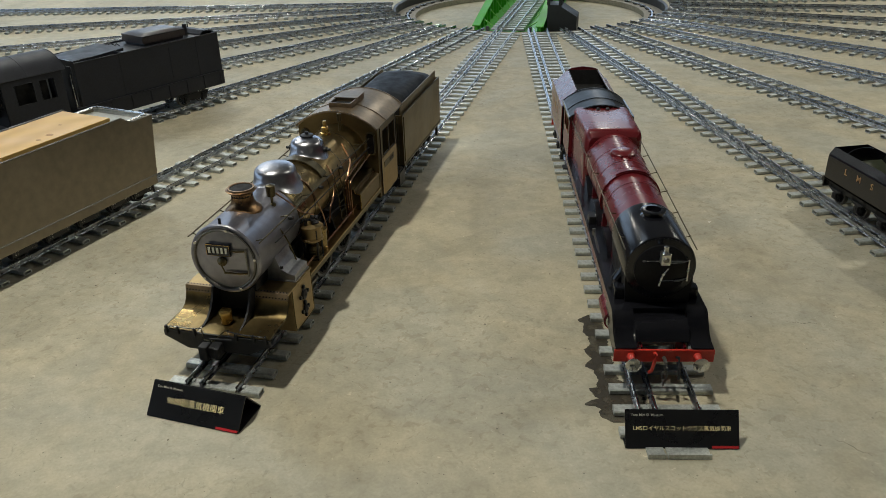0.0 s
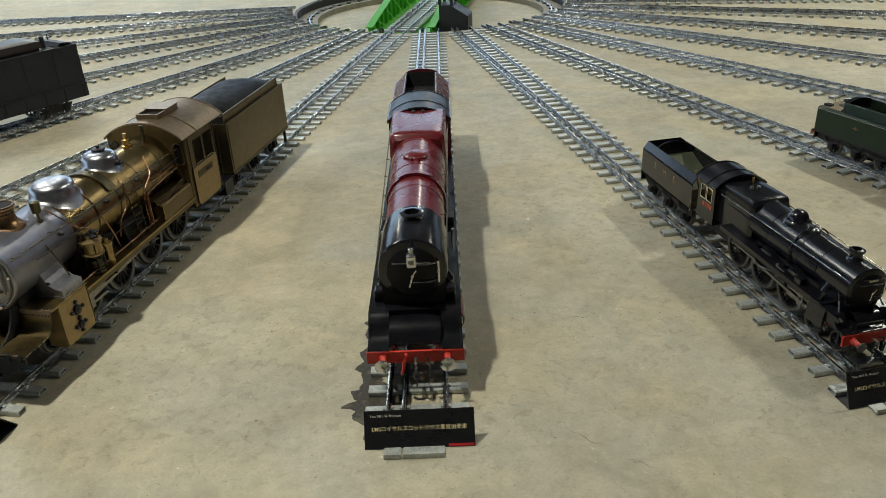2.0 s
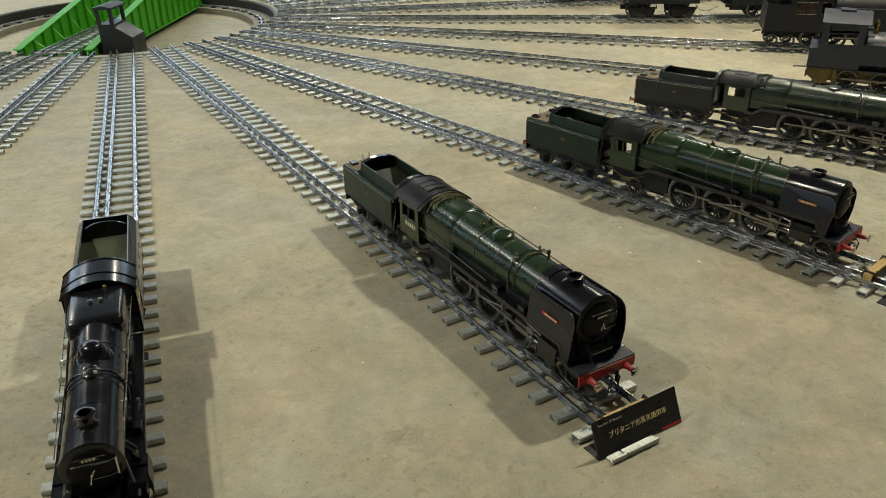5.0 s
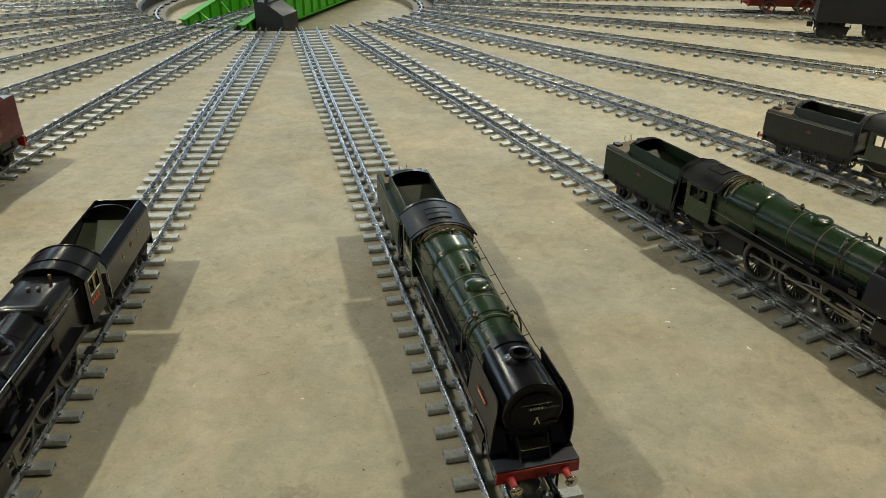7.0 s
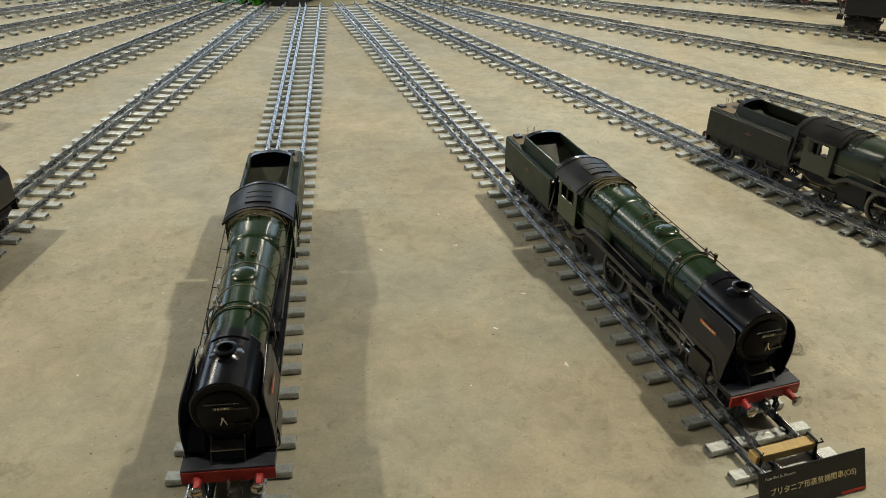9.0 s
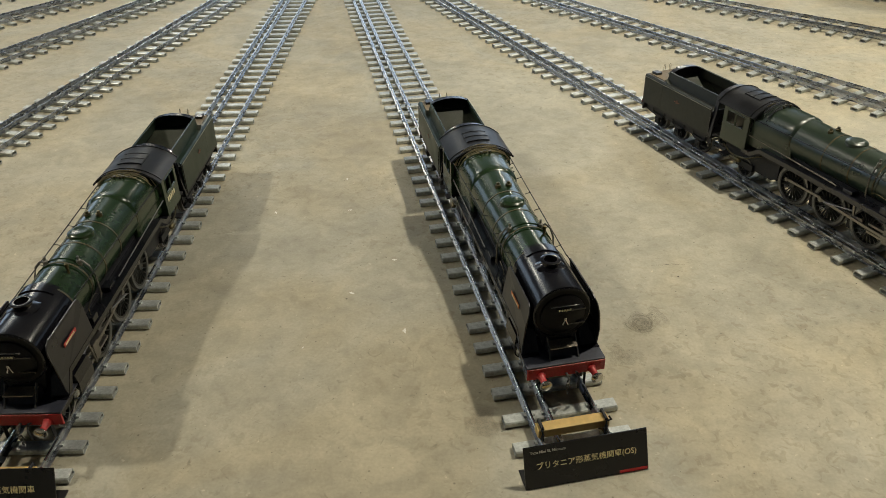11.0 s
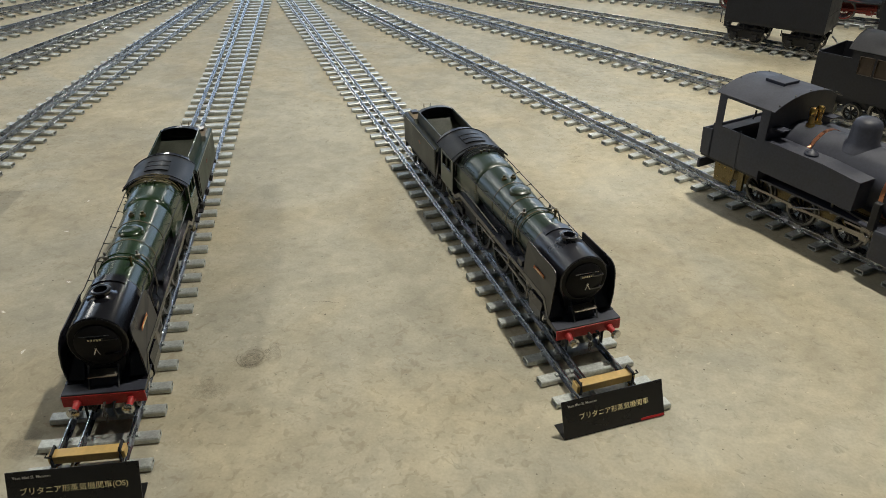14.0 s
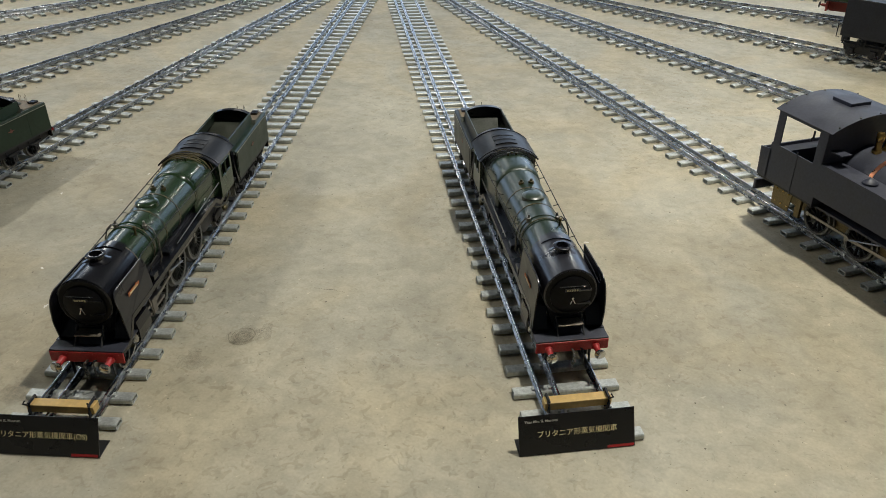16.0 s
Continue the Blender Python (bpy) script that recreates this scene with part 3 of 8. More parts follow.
def wheel_meshes(r, n, w, mat, tyre_mat):
    key = (r, n, w, mat.name, tyre_mat.name)
    if key not in WHEELS:
        bm = bmesh.new()
        ri = r * 0.86
        hub, rim, h = r * 0.19, r * 0.78, w * 0.3
        lay = {}
        for f in (-1, 1):
            for q, half in ((hub, 1.3 / n), (rim, 0.3 / n), (ri, 0.3 / n)):
                lay[f, q] = [bm.verts.new((f * (h if q == hub else w / 2), q * math.cos(2 * math.pi * i / n + e * half), q * math.sin(2 * math.pi * i / n + e * half))) for i in range(n) for e in (-1, 1)]
            boss = [bm.verts.new((f * w * 0.75, v.co.y * 0.8, v.co.z * 0.8)) for v in lay[f, hub]]
            bm.faces.new(boss)
            for i in range(2 * n):
                j = (i + 1) % (2 * n)
                bm.faces.new((lay[f, hub][i], lay[f, hub][j], boss[j], boss[i]))
                bm.faces.new((lay[f, rim][i], lay[f, rim][j], lay[f, ri][j], lay[f, ri][i]))
                if i % 2 == 0:
                    bm.faces.new((lay[f, hub][i], lay[f, hub][j], lay[f, rim][j], lay[f, rim][i]))
        for i in range(2 * n):
            j = (i + 1) % (2 * n)
            bm.faces.new((lay[-1, ri][i], lay[-1, ri][j], lay[1, ri][j], lay[1, ri][i]))
            bm.faces.new((lay[-1, hub][i], lay[-1, rim][i], lay[1, rim][i], lay[1, hub][i]))
            if i % 2:
                for q in (hub, rim):
                    bm.faces.new((lay[-1, q][i], lay[-1, q][j], lay[1, q][j], lay[1, q][i]))
        c = mesh_of("wheel", bm, mat, True)
        bm = bmesh.new()
        lathe(bm, [(-w / 2, ri), (-w * 0.62, r * 1.07), (-w * 0.4, r * 1.07), (-w * 0.3, r), (w / 2, r * 0.985), (w / 2, ri), (-w / 2, ri)], axis="x", seg=40)
        WHEELS[key] = (c, mesh_of("tyre", bm, tyre_mat, True))
    return WHEELS[key]


def wheels(th, ys, r, gh, n=12, w=0.011, mat=None, tyre=None, name="wheel"):
    c, t = wheel_meshes(r, n, w, mat or SATIN, tyre or DULL)
    for y in ys:
        part("axle", lt([(-gh, r * 0.12), (gh, r * 0.12)], at=(0, y, r), axis="x", seg=8), DULL, th)
        for s in (-1, 1):
            wh = shared(name, c, th, pose(s * gh, y, r, random.uniform(0, 90), 0, 0 if s > 0 else 180))
            shared("tyre", t, wh)


def boiler(th, prof, z, mat, bands=(), band_mat=None, name="boiler", seg=48):
    b = part(name, lt(prof, at=(0, 0, z), seg=seg), mat, th, "", True)
    for y in bands:
        r = np.interp(y, [p[0] for p in prof], [p[1] for p in prof])
        part("boiler_band", lt([(y - 0.0022, r), (y - 0.002, r + 0.0009), (y + 0.002, r + 0.0009), (y + 0.0022, r)], at=(0, 0, z), seg=seg), band_mat or mat, b, "", True)
    return b


def rivets(bm, pts, r=0.0011, n=None):
    for p in pts:
        bmesh.ops.create_icosphere(bm, subdivisions=1, radius=r, matrix=Matrix.Translation(p))
    return bm


def ring_rivets(parent, y, r, z, count, mat, size=0.0012):
    bm = bmesh.new()
    rivets(bm, [(r * math.cos(2 * math.pi * i / count), y, z + r * math.sin(2 * math.pi * i / count)) for i in range(count)], size)
    part("rivet_ring", bm, mat, parent, "", True)


def chimney(th, y, z0, h, r, mat, lip=1.3, name="chimney"):
    return part(name, lt([(z0, r * 1.75), (z0 + h * 0.2, r * 1.35), (z0 + h * 0.45, r), (z0 + h * 0.78, r), (z0 + h * 0.82, r * lip), (z0 + h * 0.93, r * lip), (z0 + h, r * 1.02),
                          (z0 + h, r * 0.78), (z0 + h * 0.3, r * 0.7), (z0 + h * 0.3, 0.0002)], at=(0, y, 0), axis="z", seg=28), mat, th, "", True)


def handrails(th, y0, y1, z, x0, x1, r_pillar, mat, n=5, rad=0.0014):
    """A pair of rods on short pillars along the boiler's sides."""
    for s in (-1, 1):
        h = part("handrail", tb([(s * (x0 + (x1 - x0) * i / 8), y0 + (y1 - y0) * i / 8, z) for i in range(9)], rad), mat, th, "", True)
        for i in range(n):
            f = (i + 0.5) / n
            x = s * (x0 + (x1 - x0) * f)
            y = y0 + (y1 - y0) * f
            bm = tb([(x, y, z), (x - s * r_pillar, y, z - 0.003)], rad * 0.8, 5)
            bmesh.ops.create_icosphere(bm, subdivisions=1, radius=rad * 1.8, matrix=Matrix.Translation((x, y, z)))
            part("handrail_pillar", bm, mat, h, "", True)


def buffers(th, y, z, x, u, shank_mat, head_mat, face=-1, head=0.014):
    """Round buffers that stand out from a beam; face -1 looks forwards."""
    for s in (-1, 1):
        b = part("buffer", lt([(y, 0.009 * u), (y + face * 0.004 * u, 0.009 * u), (y + face * 0.006 * u, 0.0072 * u), (y + face * 0.024 * u, 0.0062 * u), (y + face * 0.024 * u, 0.003 * u), (y + face * 0.03 * u, 0.003 * u)],
                          at=(s * x, 0, z), seg=18), shank_mat, th, "", True)
        part("buffer_head", lt([(y + face * 0.029 * u, 0.003 * u), (y + face * 0.031 * u, head * u), (y + face * 0.033 * u, head * u), (y + face * 0.0355 * u, head * 0.6 * u), (y + face * 0.036 * u, 0.0002)],
                               at=(s * x, 0, z), seg=22), head_mat, b, "polished steel buffer head", True)


def coupling(th, y, z, u, mat, face=-1):
    bm = bmesh.new()
    tube(bm, [(0, y, z), (0, y + face * 0.014 * u, z + 0.001), (0, y + face * 0.02 * u, z - 0.004 * u), (0, y + face * 0.015 * u, z - 0.008 * u)], 0.003 * u)
    for i in range(3):
        c = (0, y + face * (0.016 - 0.002 * i) * u, z - (0.012 + 0.012 * i) * u)
        n = 10
        tube(bm, [(c[0] + (0.004 * u * math.cos(2 * math.pi * j / n) if i % 2 else 0), c[1] + (0 if i % 2 else 0.004 * u * math.cos(2 * math.pi * j / n)), c[2] + 0.008 * u * math.sin(2 * math.pi * j / n)) for j in range(n + 1)], 0.0014 * u, 5)
    part("coupling_chain", bm, mat, th, "", True)
    part("brake_hose", tb([(0.02 * u, y, z), (0.02 * u, y + face * 0.01 * u, z + 0.006 * u), (0.021 * u, y + face * 0.018 * u, z - 0.004 * u), (0.022 * u, y + face * 0.014 * u, z - 0.03 * u)], 0.0024 * u), SATIN, th, "", True)


def rods(th, ys, r, x, cyl_y, cyl_z, u, mat, drive=1):
    """Side rods, connecting rods, slide bars and valve gear on both sides."""
    for s, a in ((-1, 0.5), (1, 2.1)):
        cy, cz = r * 0.42 * math.cos(a), r * 0.42 * math.sin(a)
        xo = s * x
        bm = bmesh.new()
        for y in ys:
            lathe(bm, [(-0.0035 * u, 0.006 * u), (0.0035 * u, 0.006 * u)], at=(xo, y + cy, r + cz), axis="x", seg=12)
        box(bm, xo - 0.0018 * u, xo + 0.0018 * u, ys[0] + cy, ys[-1] + cy, r + cz - 0.0035 * u, r + cz + 0.0035 * u)
        part("coupling_rod", bm, mat, th, "", True)
        pin = Vector((xo + s * 0.006 * u, ys[drive] + cy, r + cz))
        cross = Vector((xo + s * 0.006 * u, cyl_y + 0.1 * u, cyl_z))
        bm = bmesh.new()
        d = cross - pin
        m = Matrix.Translation((pin + cross) / 2) @ Matrix.Rotation(math.atan2(d.z, d.y), 4, "X") @ Matrix.Diagonal((0.004 * u, d.length, 0.0075 * u, 1))
        bmesh.ops.create_cube(bm, size=1, matrix=m)
        for p in (pin, cross):
            lathe(bm, [(-0.004 * u, 0.007 * u), (0.004 * u, 0.007 * u)], at=p, axis="x", seg=12)
        part("connecting_rod", bm, mat, th, "", True)
        part("slide_bar", bx(xo - 0.002 * u, xo + 0.011 * u, cyl_y + 0.035 * u, cyl_y + 0.16 * u, cyl_z + 0.008 * u, cyl_z + 0.014 * u), mat, th)
        part("slide_bar", bx(xo - 0.002 * u, xo + 0.011 * u, cyl_y + 0.035 * u, cyl_y + 0.16 * u, cyl_z - 0.014 * u, cyl_z - 0.008 * u), mat, th)
        part("crosshead", bx(xo - 0.003 * u, xo + 0.013 * u, cyl_y + 0.088 * u, cyl_y + 0.112 * u, cyl_z - 0.02 * u, cyl_z + 0.02 * u, 0.002 * u), mat, th)
        part("piston_rod", tb([(xo + s * 0.006 * u, cyl_y, cyl_z), (xo + s * 0.006 * u, cyl_y + 0.1 * u, cyl_z)], 0.003 * u), BRIGHT, th, "", True)
        bm = bmesh.new()
        tube(bm, [(xo + s * 0.012 * u, ys[drive] + cy * 0.2, r + 0.012 * u), (xo + s * 0.012 * u, ys[0] + 0.04 * u, cyl_z + 0.03 * u)], 0.0024 * u)
        tube(bm, [(xo + s * 0.012 * u, ys[0] + 0.05 * u, cyl_z + 0.052 * u), (xo + s * 0.012 * u, cyl_y + 0.04 * u, cyl_z + 0.032 * u)], 0.0026 * u)
        tube(bm, [(xo + s * 0.012 * u, ys[0] + 0.045 * u, cyl_z + 0.06 * u), (xo + s * 0.012 * u, ys[0] + 0.04 * u, cyl_z + 0.02 * u)], 0.004 * u)
        tube(bm, [(xo + s * 0.012 * u, cyl_y + 0.075 * u, cyl_z + 0.035 * u), (xo + s * 0.012 * u, cyl_y + 0.085 * u, cyl_z - 0.022 * u)], 0.0022 * u)
        part("valve_gear", bm, mat, th, "", True)


def cylinders(th, y, z, x, r, ln, mat, cover=None, chest=True):
    for s in (-1, 1):
        bm = bmesh.new()
        xc = s * x
        w = r * 1.15
        poly = arc_pts(xc, z, w, 200, 340, 8) + ([(xc + w, z + r * 1.0), (xc + w * 0.8, z + r * 2.3), (xc - w * 0.8, z + r * 2.3), (xc - w, z + r * 1.0)] if chest else arc_pts(xc, z, w, -10, 190, 10)[1:-1])
        prism(bm, poly, y - ln / 2, y + ln / 2, "y")
        c = part("cylinder", bm, mat, th)
        for f in (-1, 1):
            ye = y + f * ln / 2
            bm = bmesh.new()
            lathe(bm, [(ye, r * 0.95), (ye + f * ln * 0.05, r * 0.95), (ye + f * ln * 0.1, r * 0.5), (ye + f * ln * 0.1, 0.0002)], at=(xc, 0, z), seg=20)
            if chest:
                part("valve_cover", lt([(ye, r * 0.55), (ye + f * ln * 0.12, r * 0.5), (ye + f * ln * 0.12, 0.0002)], at=(xc, 0, z + r * 1.5), seg=16), cover or mat, c, "", True)
            part("cylinder_cover", bm, cover or mat, c, "", True)


def cab(th, y0, y1, half, z0, eave, top, mat, roof_mat, win=None, t=0.003, front=True, front_win=True, overhang=0.012, rear=0.012, roof_ribs=True, win_frame=None):
    """Cab side sheets with window openings, a front sheet, and an arched roof."""
    win = win or [(0.16, 0.48), (0.54, 0.86)]
    L = y1 - y0
    wz0, wz1 = z0 + (eave - z0) * 0.55, z0 + (eave - z0) * 0.9
    for s in (-1, 1):
        bm = bmesh.new()
        a, b = sorted((s * half, s * (half - t)))
        box(bm, a, b, y0, y1, z0, wz0)
        box(bm, a, b, y0, y1, wz1, eave)
        edges = [0.0] + [v for w in win for v in w] + [1.0]
        for i in range(0, len(edges), 2):
            box(bm, a, b, y0 + L * edges[i], y0 + L * edges[i + 1], wz0, wz1)
        side = part("cab_side", bm, mat, th)
        for w0, w1 in win:
            bm = bmesh.new()
            p, q = y0 + L * w0, y0 + L * w1
            x = s * (half + 0.0006)
            for (ya, za), (yb, zb) in (((p, wz0), (q, wz0)), ((q, wz0), (q, wz1)), ((q, wz1), (p, wz1)), ((p, wz1), (p, wz0))):
                tube(bm, [(x, ya, za), (x, yb, zb)], 0.0013, 4)
            part("window_frame", bm, win_frame or mat, side)
    n = 16
    hw = half + 0.004
    R = (hw * hw + (top - eave) ** 2) / (2 * (top - eave))
    ang = math.degrees(math.asin(min(1, hw / R)))
    arc = arc_pts(0, top - R, R, 90 + ang, 90 - ang, n)
    roof = part("cab_roof", sh(arc, -0.003, y0 - overhang, y1 + rear), roof_mat, th, "", True)
    if roof_ribs:
        for y in (y0 - overhang + 0.003, y0 + L * 0.45, y1 + rear - 0.003):
            part("roof_rib", sh([(p[0], p[1] + 0.0005) for p in arc], 0.0016, y - 0.0018, y + 0.0018), roof_mat, roof, "", True)
    if front:
        pts = [(-half, z0), (half, z0)] + [(p[0] * half / hw, p[1] - 0.002) for p in reversed(arc)]
        f = part("cab_front", pr(pts, y0, y0 + t, "y"), mat, th)
        if front_win:
            for s in (-1, 1):
                part("front_window", bx(s * half * 0.78 - half * 0.13, s * half * 0.78 + half * 0.13, y0 - 0.0016, y0 + 0.001, wz0, wz1, 0.0007), BLACK, f, "dark spectacle window")
    part("cab_floor", bx(-half + t, half - t, y0, y1 + rear, z0, z0 + 0.004), SATIN, th)
    bm = lt([(y0 + t, half * 0.62), (y0 + L * 0.28, half * 0.6), (y0 + L * 0.3, half * 0.4), (y0 + L * 0.3, 0.0002)], at=(0, 0, (z0 + eave) / 2), seg=20)
    part("backhead", bm, SATIN, th, "", True)
    return roof


def axleboxes(th, ys, z, x, u, mat, spring=True):
    for y in ys:
        for s in (-1, 1):
            bm = bx(s * x - 0.006 * u, s * x + 0.006 * u, y - 0.011 * u, y + 0.011 * u, z - 0.013 * u, z + 0.011 * u, 0.002 * u)
            lathe(bm, [(s * (x + 0.005 * u), 0.006 * u), (s * (x + 0.009 * u), 0.005 * u), (s * (x + 0.009 * u), 0.0002)], at=(0, y, z), axis="x", seg=12)
            ab = part("axlebox", bm, mat, th)
            if spring:
                bm = bmesh.new()
                for i in range(4):
                    ln = (0.034 - 0.006 * i) * u
                    box(bm, s * x - 0.004 * u, s * x + 0.004 * u, y - ln, y + ln, z + (0.013 + 0.0026 * (3 - i)) * u, z + (0.0152 + 0.0026 * (3 - i)) * u)
                for f in (-1, 1):
                    tube(bm, [(s * x, y + f * 0.033 * u, z + 0.022 * u), (s * x, y + f * 0.033 * u, z + 0.042 * u)], 0.0022 * u, 5)
                part("leaf_spring", bm, mat, ab)


def text_on(parent, name, body, size, m, mat, extrude=0.0003):
    cu = bpy.data.curves.new(name, "FONT")
    cu.body, cu.size, cu.align_x, cu.align_y, cu.extrude, cu.offset = body, size, "CENTER", "CENTER", extrude, size * 0.002
    tmp = bpy.data.objects.new("tmp_text", cu)
    scene.collection.objects.link(tmp)
    me = bpy.data.meshes.new_from_object(tmp.evaluated_get(bpy.context.evaluated_depsgraph_get()))
    bpy.data.objects.remove(tmp)
    me.name = name
    me.materials.clear()
    me.materials.append(mat)
    return shared(name, me, parent, m)


def bars(bm, x, y0, z, count, w, gap, h, t=0.0006, axis="x"):
    """A row of small upright bars that stands for figures."""
    for i in range(count):
        a = y0 + i * (w + gap)
        if axis == "x":
            box(bm, x - t, x + t, a, a + w, z - h / 2, z + h / 2)
        else:
            box(bm, a, a + w, x - t, x + t, z - h / 2, z + h / 2)
    return bm


# ---- green express locomotives with smoke deflectors ----
def green_express(k, r0, label, plate_mat, cab_figures, box_mat, tender_label, curl=0.008):
    GR, BK, TK = (DUSTGREEN, SATINBLUE, TANKGREY) if box_mat is SATINBLUE else (GREEN, BLACK, GREENSATIN)
    th = thing("steam_locomotive", on_track(k, r0, 0.019, RAIL_TOP), label, "locomotive", "model locomotives")
    P = lambda n, bm, mat, lab="", sm=True: part(n, bm, mat, th, lab, sm)
    gh = 0.047
    zc = 0.176
    # frames, beam and front platform
    for s in (-1, 1):
        P("main_frame", pr([(0.04, 0.035), (0.06, 0.03), (0.2, 0.055), (0.28, 0.04), (0.62, 0.04), (0.72, 0.03), (0.88, 0.03), (0.88, 0.08), (0.04, 0.08)], s * 0.036 - 0.0015, s * 0.036 + 0.0015), SATIN, sm=False)
    beam = P("buffer_beam", bx(-0.083, 0.083, 0.034, 0.039, 0.051, 0.077, 0.0012), BEAMRED, "red painted buffer beam", False)
    for x in (-5, -3, -1, 1, 3, 5):
        for z in (0.055, 0.073):
            part("beam_rivet", rivets(bmesh.new(), [(x * 0.0145, 0.0335, z)], 0.0012), BEAMRED, beam, "", True)
    buffers(th, 0.034, 0.06, 0.054, 1.0, BEAMRED, BRIGHT, head=0.0125)
    coupling(th, 0.034, 0.056, 1.0, DULL)
    P("front_platform", bx(-0.083, 0.083, 0.036, 0.135, 0.077, 0.081, 0.001), NAVY, sm=False)
    for s in (-1, 1):
        P("platform_bracket", pr([(0.047, 0.081), (0.051, 0.081), (0.079, 0.115), (0.079, 0.121), (0.076, 0.121)], s * 0.03 - 0.0013, s * 0.03 + 0.0013), STEPSTRUT, sm=False)
    P("front_step", bx(-0.029, 0.029, 0.054, 0.082, 0.105, 0.1075, 0.0006), STEPPLATE, "worn brown step plate", False)
    P("inspection_cover", pr([(0.06, 0.081), (0.085, 0.104), (0.112, 0.104), (0.112, 0.081)], -0.028, 0.028), NAVY, sm=False)
    # running boards
    for s in (-1, 1):
        a, b = sorted((s * 0.046, s * 0.083))
        P("running_board", prism_strip(bmesh.new(), [(0.07, 0.077), (0.084, 0.079), (0.112, 0.123), (0.7, 0.123), (0.735, 0.1), (0.77, 0.1)], [(0.07, 0.0825), (0.082, 0.0825), (0.111, 0.126), (0.701, 0.126), (0.736, 0.103), (0.77, 0.103)], a, b, "x"), BK, sm=False)
        e = s * 0.0825
        P("valance", prism_strip(bmesh.new(), [(0.04, 0.068), (0.088, 0.068), (0.117, 0.113), (0.7, 0.113), (0.735, 0.09), (0.77, 0.09)], [(0.04, 0.0805), (0.082, 0.0805), (0.111, 0.123), (0.701, 0.123), (0.736, 0.1), (0.77, 0.1)], min(e, e - s * 0.002), max(e, e - s * 0.002), "x"), BK, sm=False)
    # smokebox
    sb = boiler(th, [(0.08, 0.0002), (0.08, 0.0575), (0.082, 0.061), (0.086, 0.0615), (0.236, 0.0615), (0.238, 0.058)], zc, BK, name="smokebox")
    ring_rivets(sb, 0.0805, 0.058, zc, 36, FACEBLACK)
    part("smokebox_door", lt([(0.0805, 0.047), (0.077, 0.0465), (0.073, 0.04), (0.069, 0.025), (0.0675, 0.0002)], at=(0, 0, zc - 0.003), seg=40), FACEBLACK, sb, "", True)
    part("front_ring", lt([(0.0797, 0.046), (0.0793, 0.047), (0.0793, 0.0565), (0.0805, 0.0578)], at=(0, 0, zc), seg=44), FACEBLACK, sb, "", True)
    bm = bmesh.new()
    tube(bm, [(-0.03, 0.068, zc + 0.024), (0.03, 0.068, zc + 0.024)], 0.0011)
    for x in (-0.02, 0.02):
        tube(bm, [(x, 0.068, zc + 0.024), (x, 0.075, zc + 0.022)], 0.001)
    tube(bm, [(0, 0.068, zc - 0.003), (0, 0.062, zc - 0.003)], 0.003, 8)
    tube(bm, [(0, 0.063, zc - 0.003), (0.006, 0.062, zc - 0.017)], 0.0012)
    tube(bm, [(0, 0.062, zc - 0.003), (-0.005, 0.061, zc - 0.016)], 0.0012)
    part("door_dart", bm, BRIGHT, sb, "bright steel door handles", True)
    for z in (zc + 0.012, zc - 0.022):
        part("door_hinge", bx(0.012, 0.044, 0.0685, 0.074, z - 0.0018, z + 0.0018), BK, sb)
    part("number_plate", bx(-0.017, 0.017, 0.0665, 0.0685, zc + 0.012, zc + 0.0195), BK, sb)
    part("plate_lettering", bars(bmesh.new(), 0.0662, -0.0135, zc + 0.0157, 5, 0.0036, 0.0019, 0.0042, 0.0005, "y"), CREAM, sb)
    chimney(th, 0.168, zc + 0.056, 0.0175, 0.0178, BK, 1.2)
    P("smokebox_saddle", pr([(-0.03, 0.08), (0.03, 0.08), (0.048, zc - 0.035), (-0.048, zc - 0.035)], 0.092, 0.225, "y"), SATIN, sm=False)
    P("superheater_cover", sh(arc_pts(0, zc, 0.0605, 125, 55, 10), 0.0035, 0.218, 0.245), BK)
    # boiler and firebox
    b = boiler(th, [(0.238, 0.0565), (0.42, 0.0575), (0.62, 0.0625)], zc, GR, (0.243, 0.33, 0.41, 0.5, 0.615), BRASS_LINE)
    for y in (0.32, 0.345):
        part("cladding_band", lt([(y - 0.0012, 0.0578), (y, 0.0592), (y + 0.0012, 0.0578)], at=(0, 0, zc), seg=40), GR, b, "", True)

    def fire(w, h):
        top = [radians(11.25 * i) for i in range(17)]
        return [(-w * 0.97, zc - 0.06), (w * 0.97, zc - 0.06)] + [(w * math.copysign(abs(math.cos(a)) ** 0.84, math.cos(a)), zc + h * math.sin(a) ** 0.84) for a in top]
    bm = bmesh.new()
    lofts = [[bm.verts.new((x, y, z)) for x, z in fire(w, h)] for y, w, h in ((0.607, 0.0575, 0.0575), (0.613, 0.0625, 0.0635), (0.622, 0.0645, 0.0655), (0.64, 0.0655, 0.066), (0.757, 0.0705, 0.0635))]
    for p, q in zip(lofts, lofts[1:]):
        for i in range(19):
            bm.faces.new((p[i], p[(i + 1) % 19], q[(i + 1) % 19], q[i]))
    bm.faces.new(lofts[0]), bm.faces.new(lofts[-1])
    fb = P("firebox", bm, GR)
    for s in (-1, 1):
        for i in range(5):
            part("washout_plug", rivets(bmesh.new(), [(s * (0.0605 + 0.0009 * i), 0.645 + 0.02 * i, zc + 0.036)], 0.0022), GR, fb, "", True)
    P("dome", lt([(zc + 0.05, 0.03), (zc + 0.06, 0.0285), (zc + 0.0635, 0.024), (zc + 0.065, 0.016), (zc + 0.0655, 0.0002)], at=(0, 0.452, 0), axis="z", seg=28), GR)
